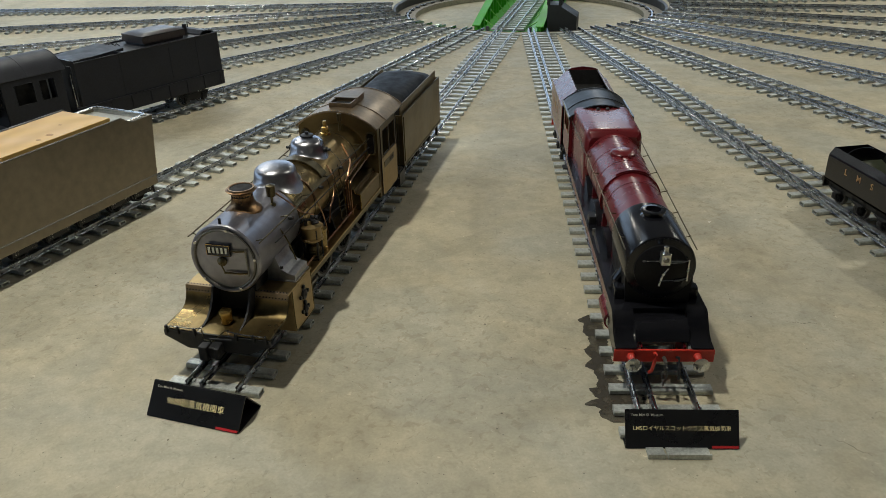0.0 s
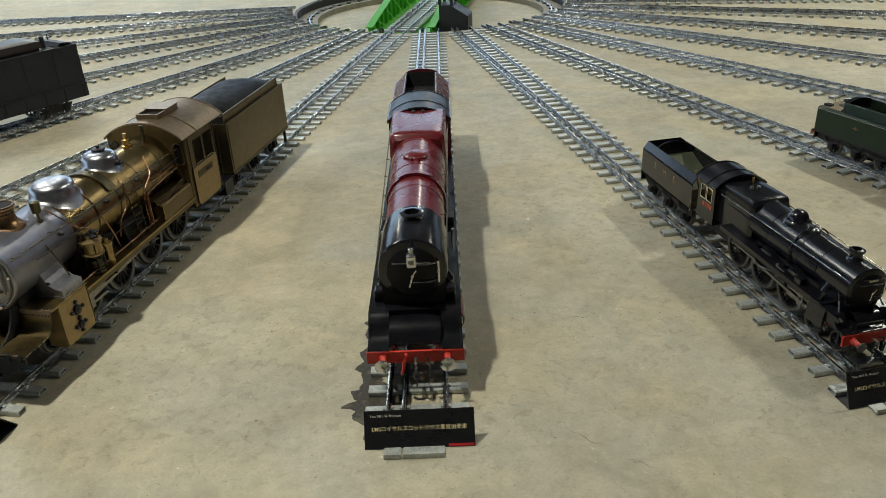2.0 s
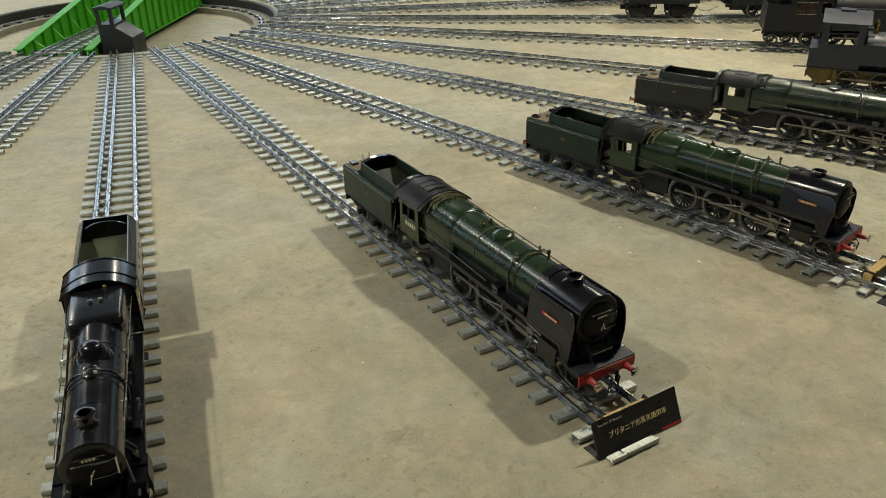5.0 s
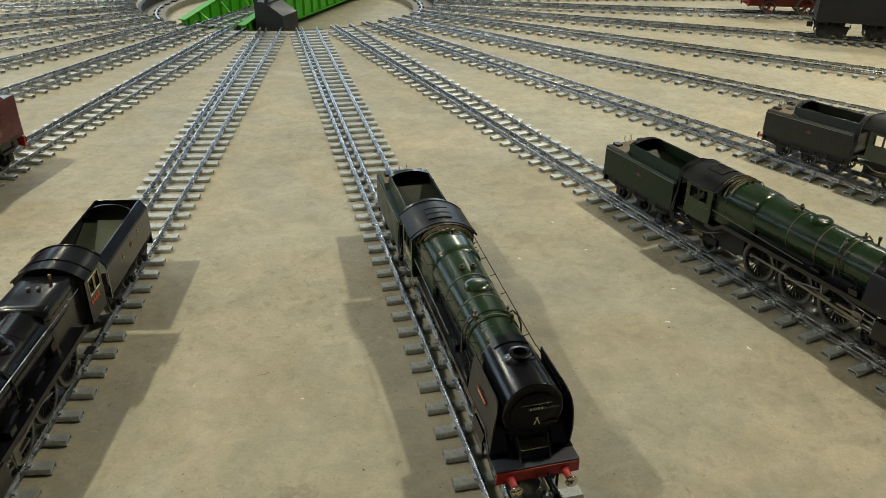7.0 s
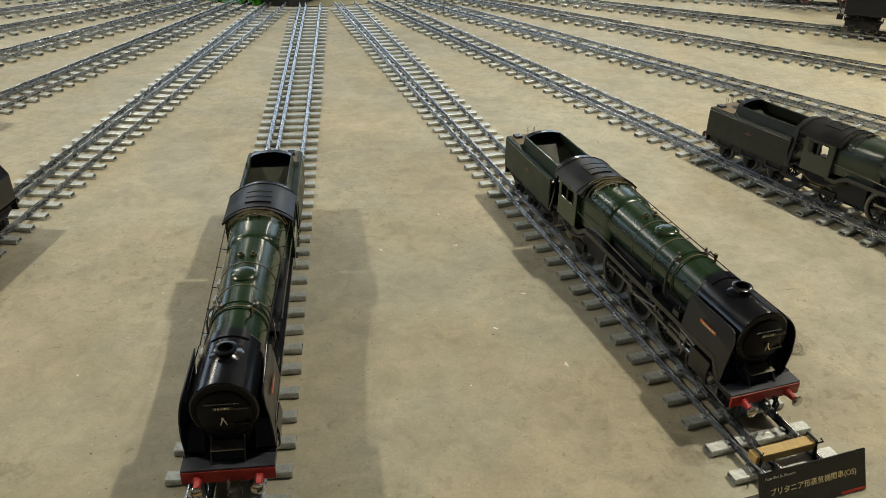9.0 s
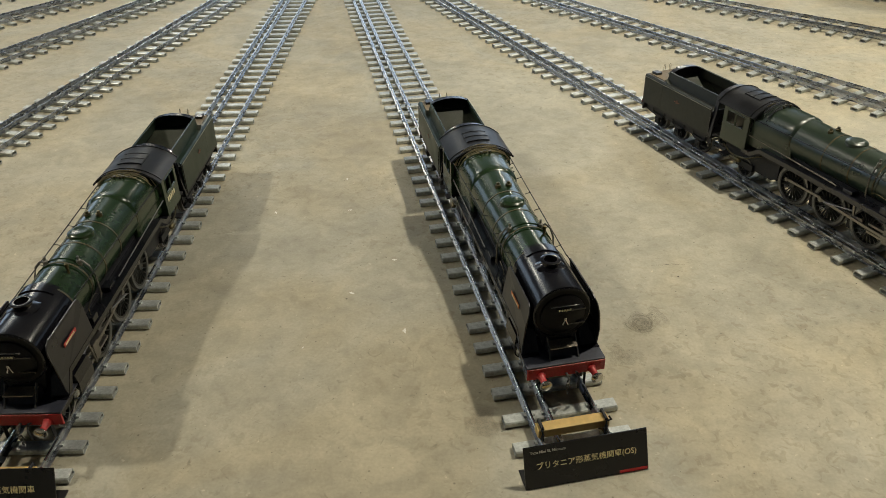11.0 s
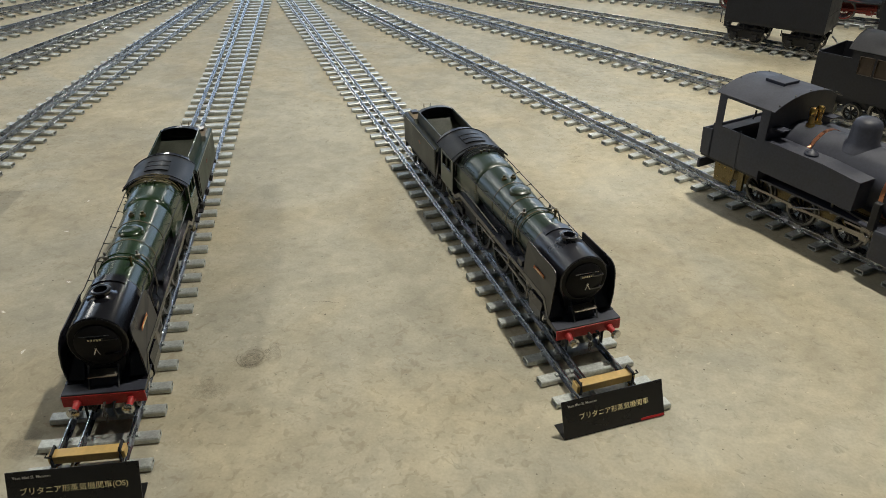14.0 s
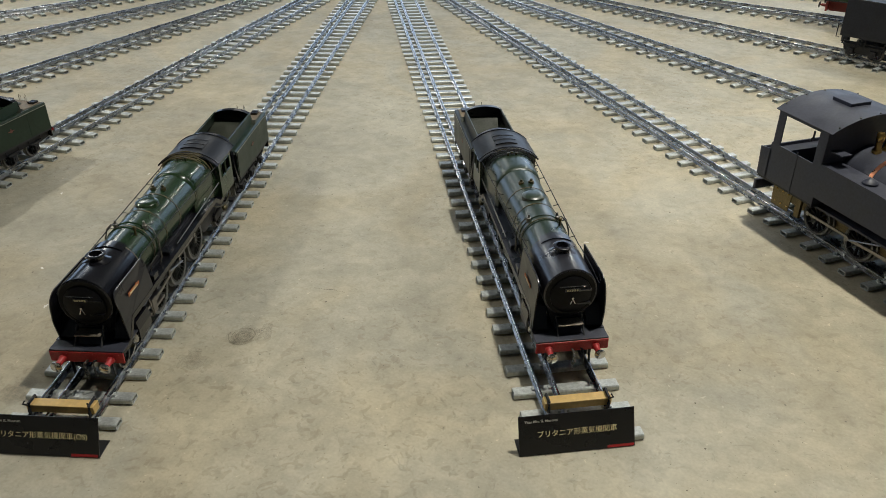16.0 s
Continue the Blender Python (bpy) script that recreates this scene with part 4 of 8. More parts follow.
    for s in (-1, 1):
        P("safety_valve", lt([(zc + 0.055, 0.008), (zc + 0.064, 0.0075), (zc + 0.065, 0.004), (zc + 0.07, 0.004), (zc + 0.07, 0.0002)], at=(s * 0.0135, 0.53, 0), axis="z", seg=14), BRONZE)
        bm = bmesh.new()
        tube(bm, [(s * 0.036, 0.345, zc + 0.045), (s * 0.046, 0.342, zc + 0.052), (s * 0.058, 0.34, zc + 0.04), (s * 0.066, 0.338, zc + 0.015), (s * 0.068, 0.335, zc - 0.03), (s * 0.06, 0.33, zc - 0.055)], 0.0022)
        lathe(bm, [(zc + 0.038, 0.006), (zc + 0.052, 0.0058), (zc + 0.054, 0.003), (zc + 0.062, 0.003), (zc + 0.062, 0.0002)], at=(s * 0.036, 0.345, 0), axis="z", seg=10)
        P("clack_valve", bm, DULL)
    rng = random.Random(k)
    for j in range(8):
        y0, lift = 0.752 - 0.0062 * j, rng.uniform(0.002, 0.006)
        reach = 0.9 if j < 3 else rng.uniform(0.45, 0.85)
        pts = []
        for i in range(11):
            f = -reach + 2 * reach * i / 10 if j % 2 else -reach + (reach + 0.35) * i / 10
            a = radians(90 - 85 * f)
            pts.append(((0.07 + lift) * math.copysign(abs(math.cos(a)) ** 0.84, math.cos(a)), y0 + rng.uniform(-0.002, 0.002) + 0.006 * f * f * (j % 3 - 1), zc + (0.0645 + lift) * math.sin(a) ** 0.84 + rng.uniform(0, 0.0015)))
        P("manifold_pipe", tb(curve_pts(pts, 2), 0.0015, 5), SATIN if k == 3 else PIPEBRASS, "thin steam pipe")
    for s in (-1, 1):
        P("injector_pipe", tb(curve_pts([(s * 0.066, 0.7, 0.1), (s * 0.072, 0.76, 0.07), (s * 0.07, 0.82, 0.062), (s * 0.066, 0.86, 0.075), (s * 0.05, 0.885, 0.062)]), 0.0024), BRONZE, "dull brass injector pipe")
        P("injector", lt([(0.775, 0.004), (0.78, 0.0075), (0.8, 0.0075), (0.806, 0.005), (0.82, 0.0045), (0.822, 0.0002)], at=(s * 0.072, 0, 0.054), seg=12), BRONZE)
    P("steam_manifold", tb([(-0.05, 0.742, zc + 0.058), (-0.025, 0.74, zc + 0.069), (0.025, 0.74, zc + 0.069), (0.05, 0.742, zc + 0.058)], 0.0018), BRONZE)
    P("whistle", lt([(zc + 0.045, 0.003), (zc + 0.06, 0.0028), (zc + 0.061, 0.0045), (zc + 0.07, 0.0045), (zc + 0.072, 0.001)], at=(0.031, 0.303, 0), axis="z", seg=10), BRONZE)
    handrails(th, 0.24, 0.75, zc + 0.028, 0.0625, 0.0785, 0.013, ROOFBLACK, 6, 0.0013)
    # smoke deflectors
    for s in (-1, 1):
        z0, z1 = 0.1255, 0.212 - (curl - 0.008)
        front = [(0.0815, 0.0825), (0.078, 0.1), (0.0745, 0.125), (0.073, 0.16), (0.0725, z1 - 0.03)] + [(0.073 + 0.024 * (1 - math.cos(radians(a))), z1 - 0.024 + 0.024 * math.sin(radians(a))) for a in (15, 35, 55, 75, 90)]
        poly = front + [(0.228, z1), (0.234, z1 - 0.005), (0.236, z1 - 0.02), (0.234, z0), (0.1115, z0)]
        bm = bmesh.new()
        rows = []
        for t in (-0.0012, 0.0012):
            rows.append([bm.verts.new((s * (0.081 - curl * max(0, (z - 0.13) / 0.082) ** 1.6) + t, y, z)) for y, z in poly])
        n = len(poly)
        bm.faces.new(rows[0]), bm.faces.new(rows[1])
        for i in range(n):
            bm.faces.new((rows[0][i], rows[0][(i + 1) % n], rows[1][(i + 1) % n], rows[1][i]))
        d = P("smoke_deflector", bm, DEFLECT, "tall black smoke deflector plate", False)
        x = s * (0.0828 - curl * 0.35)
        part("name_plate", bx(min(x, x + s * 0.0015), max(x, x + s * 0.0015), 0.125, 0.18, 0.166, 0.1745, 0.0004), plate_mat, d, "small cast name plate")
        part("plate_lettering", bars(bmesh.new(), s * (0.0846 - curl * 0.35), 0.13, 0.1702, 8, 0.0035, 0.0018, 0.0042, 0.0004), CREAM, d)
    # cab
    roof = cab(th, 0.757, 0.868, 0.083, 0.098, 0.208, 0.245, GR, ROOFBLACK, [(0.2, 0.5), (0.55, 0.85)], overhang=0.02, rear=0.03, roof_ribs=False)
    R = (0.087 ** 2 + 0.037 ** 2) / (2 * 0.037)
    for y, w in ((0.7395, 0.003), (0.756, 0.0014), (0.895, 0.0025)):
        part("roof_rib", sh(arc_pts(0, 0.245 - R, R, 136, 44, 16), 0.0017, y, y + w), ROOFBLACK, roof, "", True)
    hatch = part("roof_hatch", sh(arc_pts(0, 0.245 - R, R + 0.0002, 105, 75, 6), 0.0016, 0.785, 0.848), ROOFBLACK, roof, "", True)
    for y in (0.787, 0.816, 0.846):
        part("hatch_bar", sh(arc_pts(0, 0.245 - R, R + 0.0015, 105.5, 74.5, 6), 0.0014, y - 0.0012, y + 0.0012), SATIN, hatch)
    if cab_figures:
        for s in (-1, 1):
            part("cab_lettering", bars(bmesh.new(), s * 0.0834, 0.775, 0.14, 5, 0.0085, 0.004, 0.013, 0.0004), CREAM, th)
    P("cab_step", bx(-0.08, 0.08, 0.84, 0.865, 0.045, 0.05), SATIN, sm=False)
    P("ash_pan", pr([(0.64, 0.05), (0.66, 0.035), (0.83, 0.035), (0.85, 0.06), (0.85, 0.098), (0.64, 0.11)], -0.05, 0.05), SATIN, sm=False)
    # wheels and rods
    wheels(th, (0.09, 0.207), 0.0286, gh, 10, mat=SATIN)
    wheels(th, (0.312, 0.445, 0.578), 0.0575, gh, 20, mat=SPOKE, tyre=TYRE)
    wheels(th, (0.77,), 0.0305, gh, 10, mat=SATIN)
    rods(th, (0.312, 0.445, 0.578), 0.0575, 0.056, 0.15, 0.06, 1.0, ROD)
    cylinders(th, 0.152, 0.06, 0.066, 0.0175, 0.066, BK, BRIGHT)
    P("rear_truck_frame", bx(-0.058, 0.058, 0.735, 0.805, 0.03, 0.05), SATIN, sm=False)
    # Added black blocks close the gap under the boiler so it looks dark.
    P("dark_frame_filler", bx(-0.0345, 0.0345, 0.235, 0.64, 0.066, 0.128), SATIN, sm=False)
    for s in (-1, 1):
        P("dark_boiler_filler", prism_strip(bmesh.new(), [(0.24, 0.112), (0.75, 0.112)], [(0.24, 0.136), (0.75, 0.136)], min(s * 0.03, s * 0.047), max(s * 0.03, s * 0.047), "x"), SATIN, sm=False)
        P("sand_box", bx(min(s * 0.05, s * 0.072), max(s * 0.05, s * 0.072), 0.37, 0.4, 0.126, 0.138, 0.002), BK, sm=False)
        P("mechanical_lubricator", bx(min(s * 0.062, s * 0.08), max(s * 0.062, s * 0.08), 0.25, 0.276, 0.126, 0.143, 0.002), BK, sm=False)
        P("lubricator_pipe", tb(curve_pts([(s * 0.071, 0.263, 0.143), (s * 0.069, 0.27, 0.16), (s * 0.066, 0.31, 0.162), (s * 0.062, 0.33, 0.15)]), 0.0009, 5), BRONZE)
        P("reach_rod", tb([(s * 0.074, 0.42, 0.135), (s * 0.078, 0.755, 0.15)], 0.0016, 5), DULL)
        P("drain_cock_pipe", tb(curve_pts([(s * 0.072, 0.12, 0.045), (s * 0.074, 0.09, 0.034), (s * 0.074, 0.06, 0.032)]), 0.0012, 5), DULL)
        P("guard_iron", bx(s * 0.047 - 0.001, s * 0.047 + 0.001, 0.045, 0.054, 0.006, 0.06), SATIN, sm=False)
        P("smokebox_handrail", tb(curve_pts([(s * 0.0665, 0.09, zc + 0.015), (s * 0.0665, 0.16, zc + 0.022), (s * 0.0645, 0.24, zc + 0.027)]), 0.0011, 5), BK)
    for i in range(3):
        P("roof_vent_pipe", lt([(zc + 0.06, 0.003), (zc + 0.069, 0.003), (zc + 0.0695, 0.0045), (zc + 0.072, 0.0045), (zc + 0.072, 0.0002)], at=(-0.012 + 0.012 * i, 0.708 + 0.006 * (i % 2), 0), axis="z", seg=10), BRONZE)
    P("brake_gear", bx(-0.04, 0.04, 0.37, 0.385, 0.02, 0.05), SATIN, sm=False)
    P("brake_gear", bx(-0.04, 0.04, 0.505, 0.52, 0.02, 0.05), SATIN, sm=False)
    # tender
    te = thing("tender", on_track(k, r0, 0.019, RAIL_TOP), tender_label, "tender", "model tenders")
    T = lambda n, bm, mat, lab="", sm=False: part(n, bm, mat, te, lab, sm)
    ya, yb, hw = 0.915, 1.275, 0.083
    z0, z1, z2 = 0.082, 0.178, 0.212
    bm = bmesh.new()
    prism(bm, [(-hw, z0), (hw, z0), (hw, z1 - 0.006), (hw - 0.004, z1), (-hw + 0.004, z1), (-hw, z1 - 0.006)], 1.1755, yb, "y")
    body = T("tank", bm, TK)
    for s in (-1, 1):
        bm = bmesh.new()
        a = [(s * hw, z0), (s * hw, z1 - 0.006), (s * (hw - 0.004), z1), (s * 0.066, z1), (s * 0.06, z2)]
        prism_strip(bm, a, [(p[0] - s * 0.003, p[1] - 0.0005) for p in a], ya + 0.008, 1.175, "y")
        part("tank_side", bm, TK, body)
        part("lining_strip", bx(min(s * hw, s * (hw + 0.0008)), max(s * hw, s * (hw + 0.0008)), ya + 0.01, yb, z1 - 0.009, z1 - 0.0075), BRIGHTLINE, body)
        T("coal_rail", tb([(s * 0.06, ya + 0.008, z2), (s * 0.06, 1.175, z2)], 0.0016), GR)
        T("front_handrail", tb([(s * 0.086, ya + 0.004, z0), (s * 0.087, ya + 0.004, z1)], 0.0013), BK)
    crest = [(-0.06, z2), (-0.048, z2 + 0.007), (-0.03, z2 + 0.012), (-0.01, z2 + 0.0145), (0.01, z2 + 0.0145), (0.03, z2 + 0.012), (0.048, z2 + 0.007), (0.06, z2)]
    T("coal_plate", pr([(-0.066, z1)] + crest + [(0.066, z1)], 1.172, 1.176, "y"), BK)
    T("coal_plate_lip", prism_strip(bmesh.new(), crest, [(x, z - 0.003) for x, z in crest], 1.158, 1.172, "y"), BK)
    T("coal_floor", prism_strip(bmesh.new(), [(ya + 0.02, 0.105), (1.06, 0.125), (1.172, 0.185)], [(ya + 0.02, 0.108), (1.06, 0.128), (1.172, 0.188)], -0.078, 0.078, "x"), COALGREEN)
    T("bulkhead", bx(-hw + 0.003, hw - 0.003, ya + 0.012, ya + 0.016, z0, z1 - 0.015), BK)
    arc = arc_pts(0, 0.135, 0.105, 130, 50, 12)
    T("front_hood", prism_strip(bmesh.new(), [(-hw, z0)] + arc + [(hw, z0)], [(-hw + 0.006, z0)] + [(p[0] * 0.93, p[1] - 0.006) for p in arc] + [(hw - 0.006, z0)], ya - 0.006, ya + 0.009, "y"), BK)
    T("water_filler", lt([(z1, 0.02), (z1 + 0.003, 0.02), (z1 + 0.005, 0.017), (z1 + 0.006, 0.0002)], at=(0, 1.225, 0), axis="z", seg=20), COALGREEN, "", True)
    T("rear_ledge", bx(-0.07, 0.07, 1.18, 1.27, z1, z1 + 0.0015), TANTOP)
    for x in (-0.012, 0.012):
        T("vent_hoop", tb([(x, 1.262, z1), (x, 1.262, z1 + 0.02), (x, 1.265, z1 + 0.026), (x, 1.27, z1 + 0.02), (x, 1.27, z1)], 0.001), BRIGHT, "", True)
    T("rear_fitting", bx(-0.062, -0.04, 1.24, 1.268, z1, z1 + 0.009, 0.001), BK)
    T("rear_fitting", bx(0.04, 0.062, 1.24, 1.268, z1, z1 + 0.009, 0.001), BK)
    for s in (-1, 1):
        x = s * (hw + 0.0012)
        bm = bmesh.new()
        for dy, dz, w, h in ((0, 0, 0.012, 0.007), (-0.01, 0.001, 0.007, 0.003), (0.011, 0.001, 0.007, 0.003), (0, 0.006, 0.005, 0.005)):
            box(bm, x - 0.0004, x + 0.0004, 1.09 + dy - w / 2, 1.09 + dy + w / 2, 0.135 + dz - h / 2, 0.135 + dz + h / 2)
        part("tank_emblem", bm, EMBLEM, body)
        T("tender_frame", pr([(0.92, 0.076), (1.27, 0.076), (1.27, 0.05), (1.235, 0.045), (1.2, 0.04), (1.18, 0.05), (1.12, 0.05), (1.1, 0.04), (1.08, 0.05), (1.02, 0.05), (1.0, 0.04), (0.97, 0.05), (0.92, 0.05)], s * 0.064 - 0.0015, s * 0.064 + 0.0015), SATIN)
        T("step", bx(min(s * 0.066, s * 0.08), max(s * 0.066, s * 0.08), 0.922, 0.945, 0.035, 0.038), SATIN)
    T("tender_base", bx(-hw, hw, 0.912, 1.275, 0.076, 0.083), SATIN)
    wheels(te, (0.975, 1.085, 1.195), 0.0335, gh, 12, mat=SATIN)
    axleboxes(te, (0.975, 1.085, 1.195), 0.0335, 0.069, 0.9, SATIN)
    T("rear_beam", bx(-0.08, 0.08, 1.271, 1.276, 0.05, 0.078), BK)
    buffers(te, 1.276, 0.06, 0.054, 0.95, BEAMRED, BRIGHT, face=1, head=0.0125)
    coupling(te, 1.276, 0.056, 0.9, DULL, face=1)
    for s in (-1, 1):
        T("rear_handrail", tb([(s * 0.074, 1.277, 0.085), (s * 0.074, 1.281, 0.09), (s * 0.074, 1.281, 0.165), (s * 0.074, 1.277, 0.17)], 0.0011), BK, "", True)
    T("drawbar", bx(-0.012, 0.012, 0.86, 0.93, 0.05, 0.056), DULL)
    return th


green_express(1, 5.50, "glossy green and black model express locomotive with red name plates", REDPLATE, True, BLACK, "lined green tender with coal space and red emblem", 0.012)
green_express(2, 5.495, "glossy green and black model express locomotive with orange name plates", ORANGEPLATE, False, BLACK, "plain green tender with rear water filler", 0.0165)
green_express(3, 5.50, "green and black model express locomotive with tall smoke deflectors", ORANGEPLATE, False, SATINBLUE, "dark green tender with faded red emblem")


def belpaire(th, secs, zc, low, mat, name="firebox"):
    """A firebox with flat top and rounded shoulders through (y, half width, height) sections."""
    bm = bmesh.new()
    rows = []
    for y, w, h in secs:
        half = [(w, zc - low), (w * 1.02, zc + 0.1 * h), (w, zc + h * 0.7), (w * 0.985, zc + h * 0.8), (w * 0.95, zc + h * 0.9), (w * 0.9, zc + h * 0.96), (w * 0.83, zc + h * 0.99), (w * 0.5, zc + h * 1.01)]
        pts = half + [(0, zc + h * 1.015)] + [(-x, z) for x, z in reversed(half)]
        rows.append([bm.verts.new((x, y, z)) for x, z in pts])
    for p, q in zip(rows, rows[1:]):
        for i in range(17):
            bm.faces.new((p[i], p[(i + 1) % 17], q[(i + 1) % 17], q[i]))
    bm.faces.new(rows[0]), bm.faces.new(rows[-1])
    return part(name, bm, mat, th, "", True)


def smokebox_face(sb, y, zc, r, body, fit, u, lantern=False):
    """Door, straps, handle and rail on a smokebox front."""
    part("smokebox_door", lt([(y + 0.0005, r * 0.8), (y - 0.004 * u, r * 0.79), (y - 0.009 * u, r * 0.62), (y - 0.013 * u, r * 0.3), (y - 0.014 * u, 0.0002)], at=(0, 0, zc), seg=44), body, sb, "", True)
    yf = y - 0.013 * u
    for z in (zc + r * 0.3, zc - r * 0.3):
        part("door_strap", tb([(0, yf, z), (r * 0.5, yf + 0.001 * u, z), (r * 0.78, yf + 0.008 * u, z)], 0.0017 * u), fit, sb, "", True)
    part("hinge_pin", tb([(r * 0.78, yf + 0.007 * u, zc - r * 0.36), (r * 0.78, yf + 0.007 * u, zc + r * 0.36)], 0.0022 * u), fit, sb, "", True)
    part("door_rail", tb([(-r * 0.6, yf, zc + r * 0.36), (r * 0.55, yf, zc + r * 0.36)], 0.0014 * u), fit, sb, "", True)
    bm = tb([(0, yf + 0.002, zc), (0, yf - 0.01 * u, zc)], 0.003 * u, 8)
    tube(bm, [(0, yf - 0.008 * u, zc), (-0.006 * u, yf - 0.01 * u, zc - 0.022 * u)], 0.0016 * u)
    tube(bm, [(0, yf - 0.009 * u, zc), (0.007 * u, yf - 0.011 * u, zc + 0.012 * u)], 0.0014 * u)
    part("door_handle", bm, fit, sb, "", True)
    if lantern:
        ln = part("lantern", bx(-0.008 * u, 0.008 * u, yf - 0.018 * u, yf - 0.002 * u, zc + r * 0.36, zc + r * 0.36 + 0.022 * u, 0.002 * u), fit, sb, "small silver signal lantern")
        part("lantern_top", lt([(zc + r * 0.36 + 0.021 * u, 0.007 * u), (zc + r * 0.36 + 0.026 * u, 0.005 * u), (zc + r * 0.36 + 0.033 * u, 0.0045 * u), (zc + r * 0.36 + 0.035 * u, 0.0002)], at=(0, yf - 0.01 * u, 0), axis="z", seg=14), fit, ln, "", True)
        part("lens", lt([(yf - 0.018 * u, 0.0055 * u), (yf - 0.0205 * u, 0.004 * u), (yf - 0.021 * u, 0.0002)], at=(0, 0, zc + r * 0.36 + 0.011 * u), seg=14), DULL, ln, "", True)


# ---- crimson express locomotive ----
th = thing("steam_locomotive", on_track(-1, 5.405, 0.0, RAIL_TOP), "glossy crimson and black model express locomotive with red buffer beam", "locomotive", "model locomotives")
zc, rb, hw = 0.240, 0.079, 0.108
part("buffer_beam", bx(-0.115, 0.115, 0.036, 0.042, 0.058, 0.09, 0.0015), VERMILION, th, "bright red buffer beam")
buffers(th, 0.036, 0.073, 0.076, 1.12, VERMILION, BRIGHT, head=0.0165)
coupling(th, 0.036, 0.07, 1.5, DULL)
part("coupling_hook", tb([(-0.022, 0.036, 0.082), (-0.022, 0.02, 0.088), (-0.026, 0.012, 0.078), (-0.03, 0.014, 0.05), (-0.034, 0.02, 0.04)], 0.0042), VERMILION, th, "red vacuum pipe", True)
sweep = [(0.04, 0.091), (0.065, 0.094), (0.085, 0.104), (0.1, 0.12), (0.115, 0.138), (0.13, 0.144), (0.2, 0.144)]
for s in (-1, 1):
    a, b = sorted((s * 0.062, s * 0.112))
    w = part("front_plate", prism_strip(bmesh.new(), sweep, [(p[0] - 0.002, p[1] + 0.003) for p in sweep], a, b, "x"), BLACK, th, "", True)
    part("plate_rivets", rivets(bmesh.new(), [(s * 0.108, np.interp(t, range(7), [p[0] for p in sweep]) - 0.002, np.interp(t, range(7), [p[1] for p in sweep]) + 0.0035) for t in np.arange(0.3, 5.6, 0.25)], 0.0019), BLACK, w, "", True)
    e = s * 0.112
    part("front_side_plate", pr([(0.04, 0.06)] + sweep + [(0.2, 0.1), (0.12, 0.07)], min(e, e - s * 0.003), max(e, e - s * 0.003)), BLACK, th)
    a, b = sorted((s * 0.06, s * 0.112))
    part("running_board", bx(a, b, 0.195, 1.2, 0.142, 0.1465), BLACK, th)
    part("valance", bx(min(e, e - s * 0.003), max(e, e - s * 0.003), 0.195, 1.2, 0.122, 0.144), RED, th, "crimson valance under the running board")
    part("board_rivets", rivets(bmesh.new(), [(s * 0.109, 0.2 + 0.012 * i, 0.147) for i in range(82)], 0.0016), BLACK, th, "", True)
    part("main_frame", pr([(0.05, 0.06), (0.1, 0.05), (0.24, 0.06), (0.4, 0.06), (1.3, 0.06), (1.32, 0.09), (1.32, 0.142), (0.05, 0.09)], s * 0.05 - 0.002, s * 0.05 + 0.002), RED, th)
    for y in (0.47, 0.67, 0.88):
        x0, x1 = sorted((s * 0.055, s * 0.084))
        part("splasher", prism_strip(bmesh.new(), arc_pts(y, 0.091, 0.1, 150, 30, 14), arc_pts(y, 0.091, 0.097, 150, 30, 14), x0, x1, "x"), BLACK, th, "", True)
        part("splasher_face", pr(arc_pts(y, 0.091, 0.0995, 148, 32, 14), s * 0.083 - 0.001, s * 0.083 + 0.001), BLACK, th)
    for y in (0.37, 0.56, 0.77):
        part("frame_stay", pr([(y, 0.147), (y + 0.03, 0.147), (y + 0.012, 0.2), (y + 0.004, 0.2)], min(s * 0.06, s * 0.072), max(s * 0.06, s * 0.072)), RED, th)
    part("lubricator", bx(min(s * 0.085, s * 0.105), max(s * 0.085, s * 0.105), 0.6, 0.64, 0.147, 0.17, 0.002), SATIN, th)
    part("oil_pot", bx(min(s * 0.07, s * 0.1), max(s * 0.07, s * 0.1), 0.17, 0.2, 0.147, 0.178, 0.004), BLACK, th)
    part("steam_pipe", tb([(s * 0.06, 0.23, zc - 0.03), (s * 0.085, 0.23, zc - 0.07), (s * 0.09, 0.225, 0.145)], 0.015, 12), BLACK, th, "", True)
part("cylinder_cover_box", sh(arc_pts(0.11, 0.084, 0.05, 165, 62, 12), 0.003, -0.06, 0.06, "x"), BLACK, th, "", True)
for s in (-1, 1):
    part("cover_cheek", pr([(0.055, 0.09)] + arc_pts(0.11, 0.084, 0.05, 165, 62, 12) + [(0.14, 0.09)], s * 0.06 - 0.002, s * 0.06 + 0.002), BLACK, th)
    part("cover_bolt", lt([(0.078, 0.0035), (0.071, 0.003), (0.071, 0.0002)], at=(s * 0.03, 0, 0.112), seg=10), BLACK, th)
for x in (-0.018, 0.018):
    part("dome_bolt", lt([(zc + 0.08, 0.004), (zc + 0.09, 0.0035), (zc + 0.091, 0.0002)], at=(x * 0.6, 0.68, 0), axis="z", seg=10), RED, th, "", True)
part("front_apron", bx(-0.062, 0.062, 0.13, 0.2, 0.12, 0.146), BLACK, th)
sb = boiler(th, [(0.155, 0.0002), (0.155, rb * 0.97), (0.157, rb + 0.003), (0.163, rb + 0.005), (0.35, rb + 0.005), (0.352, rb)], zc, BLACK, name="smokebox")
ring_rivets(sb, 0.156, rb * 0.985, zc, 52, FACEBLACK, 0.0017)
ring_rivets(sb, 0.343, rb + 0.005, zc, 56, BLACK, 0.0014)
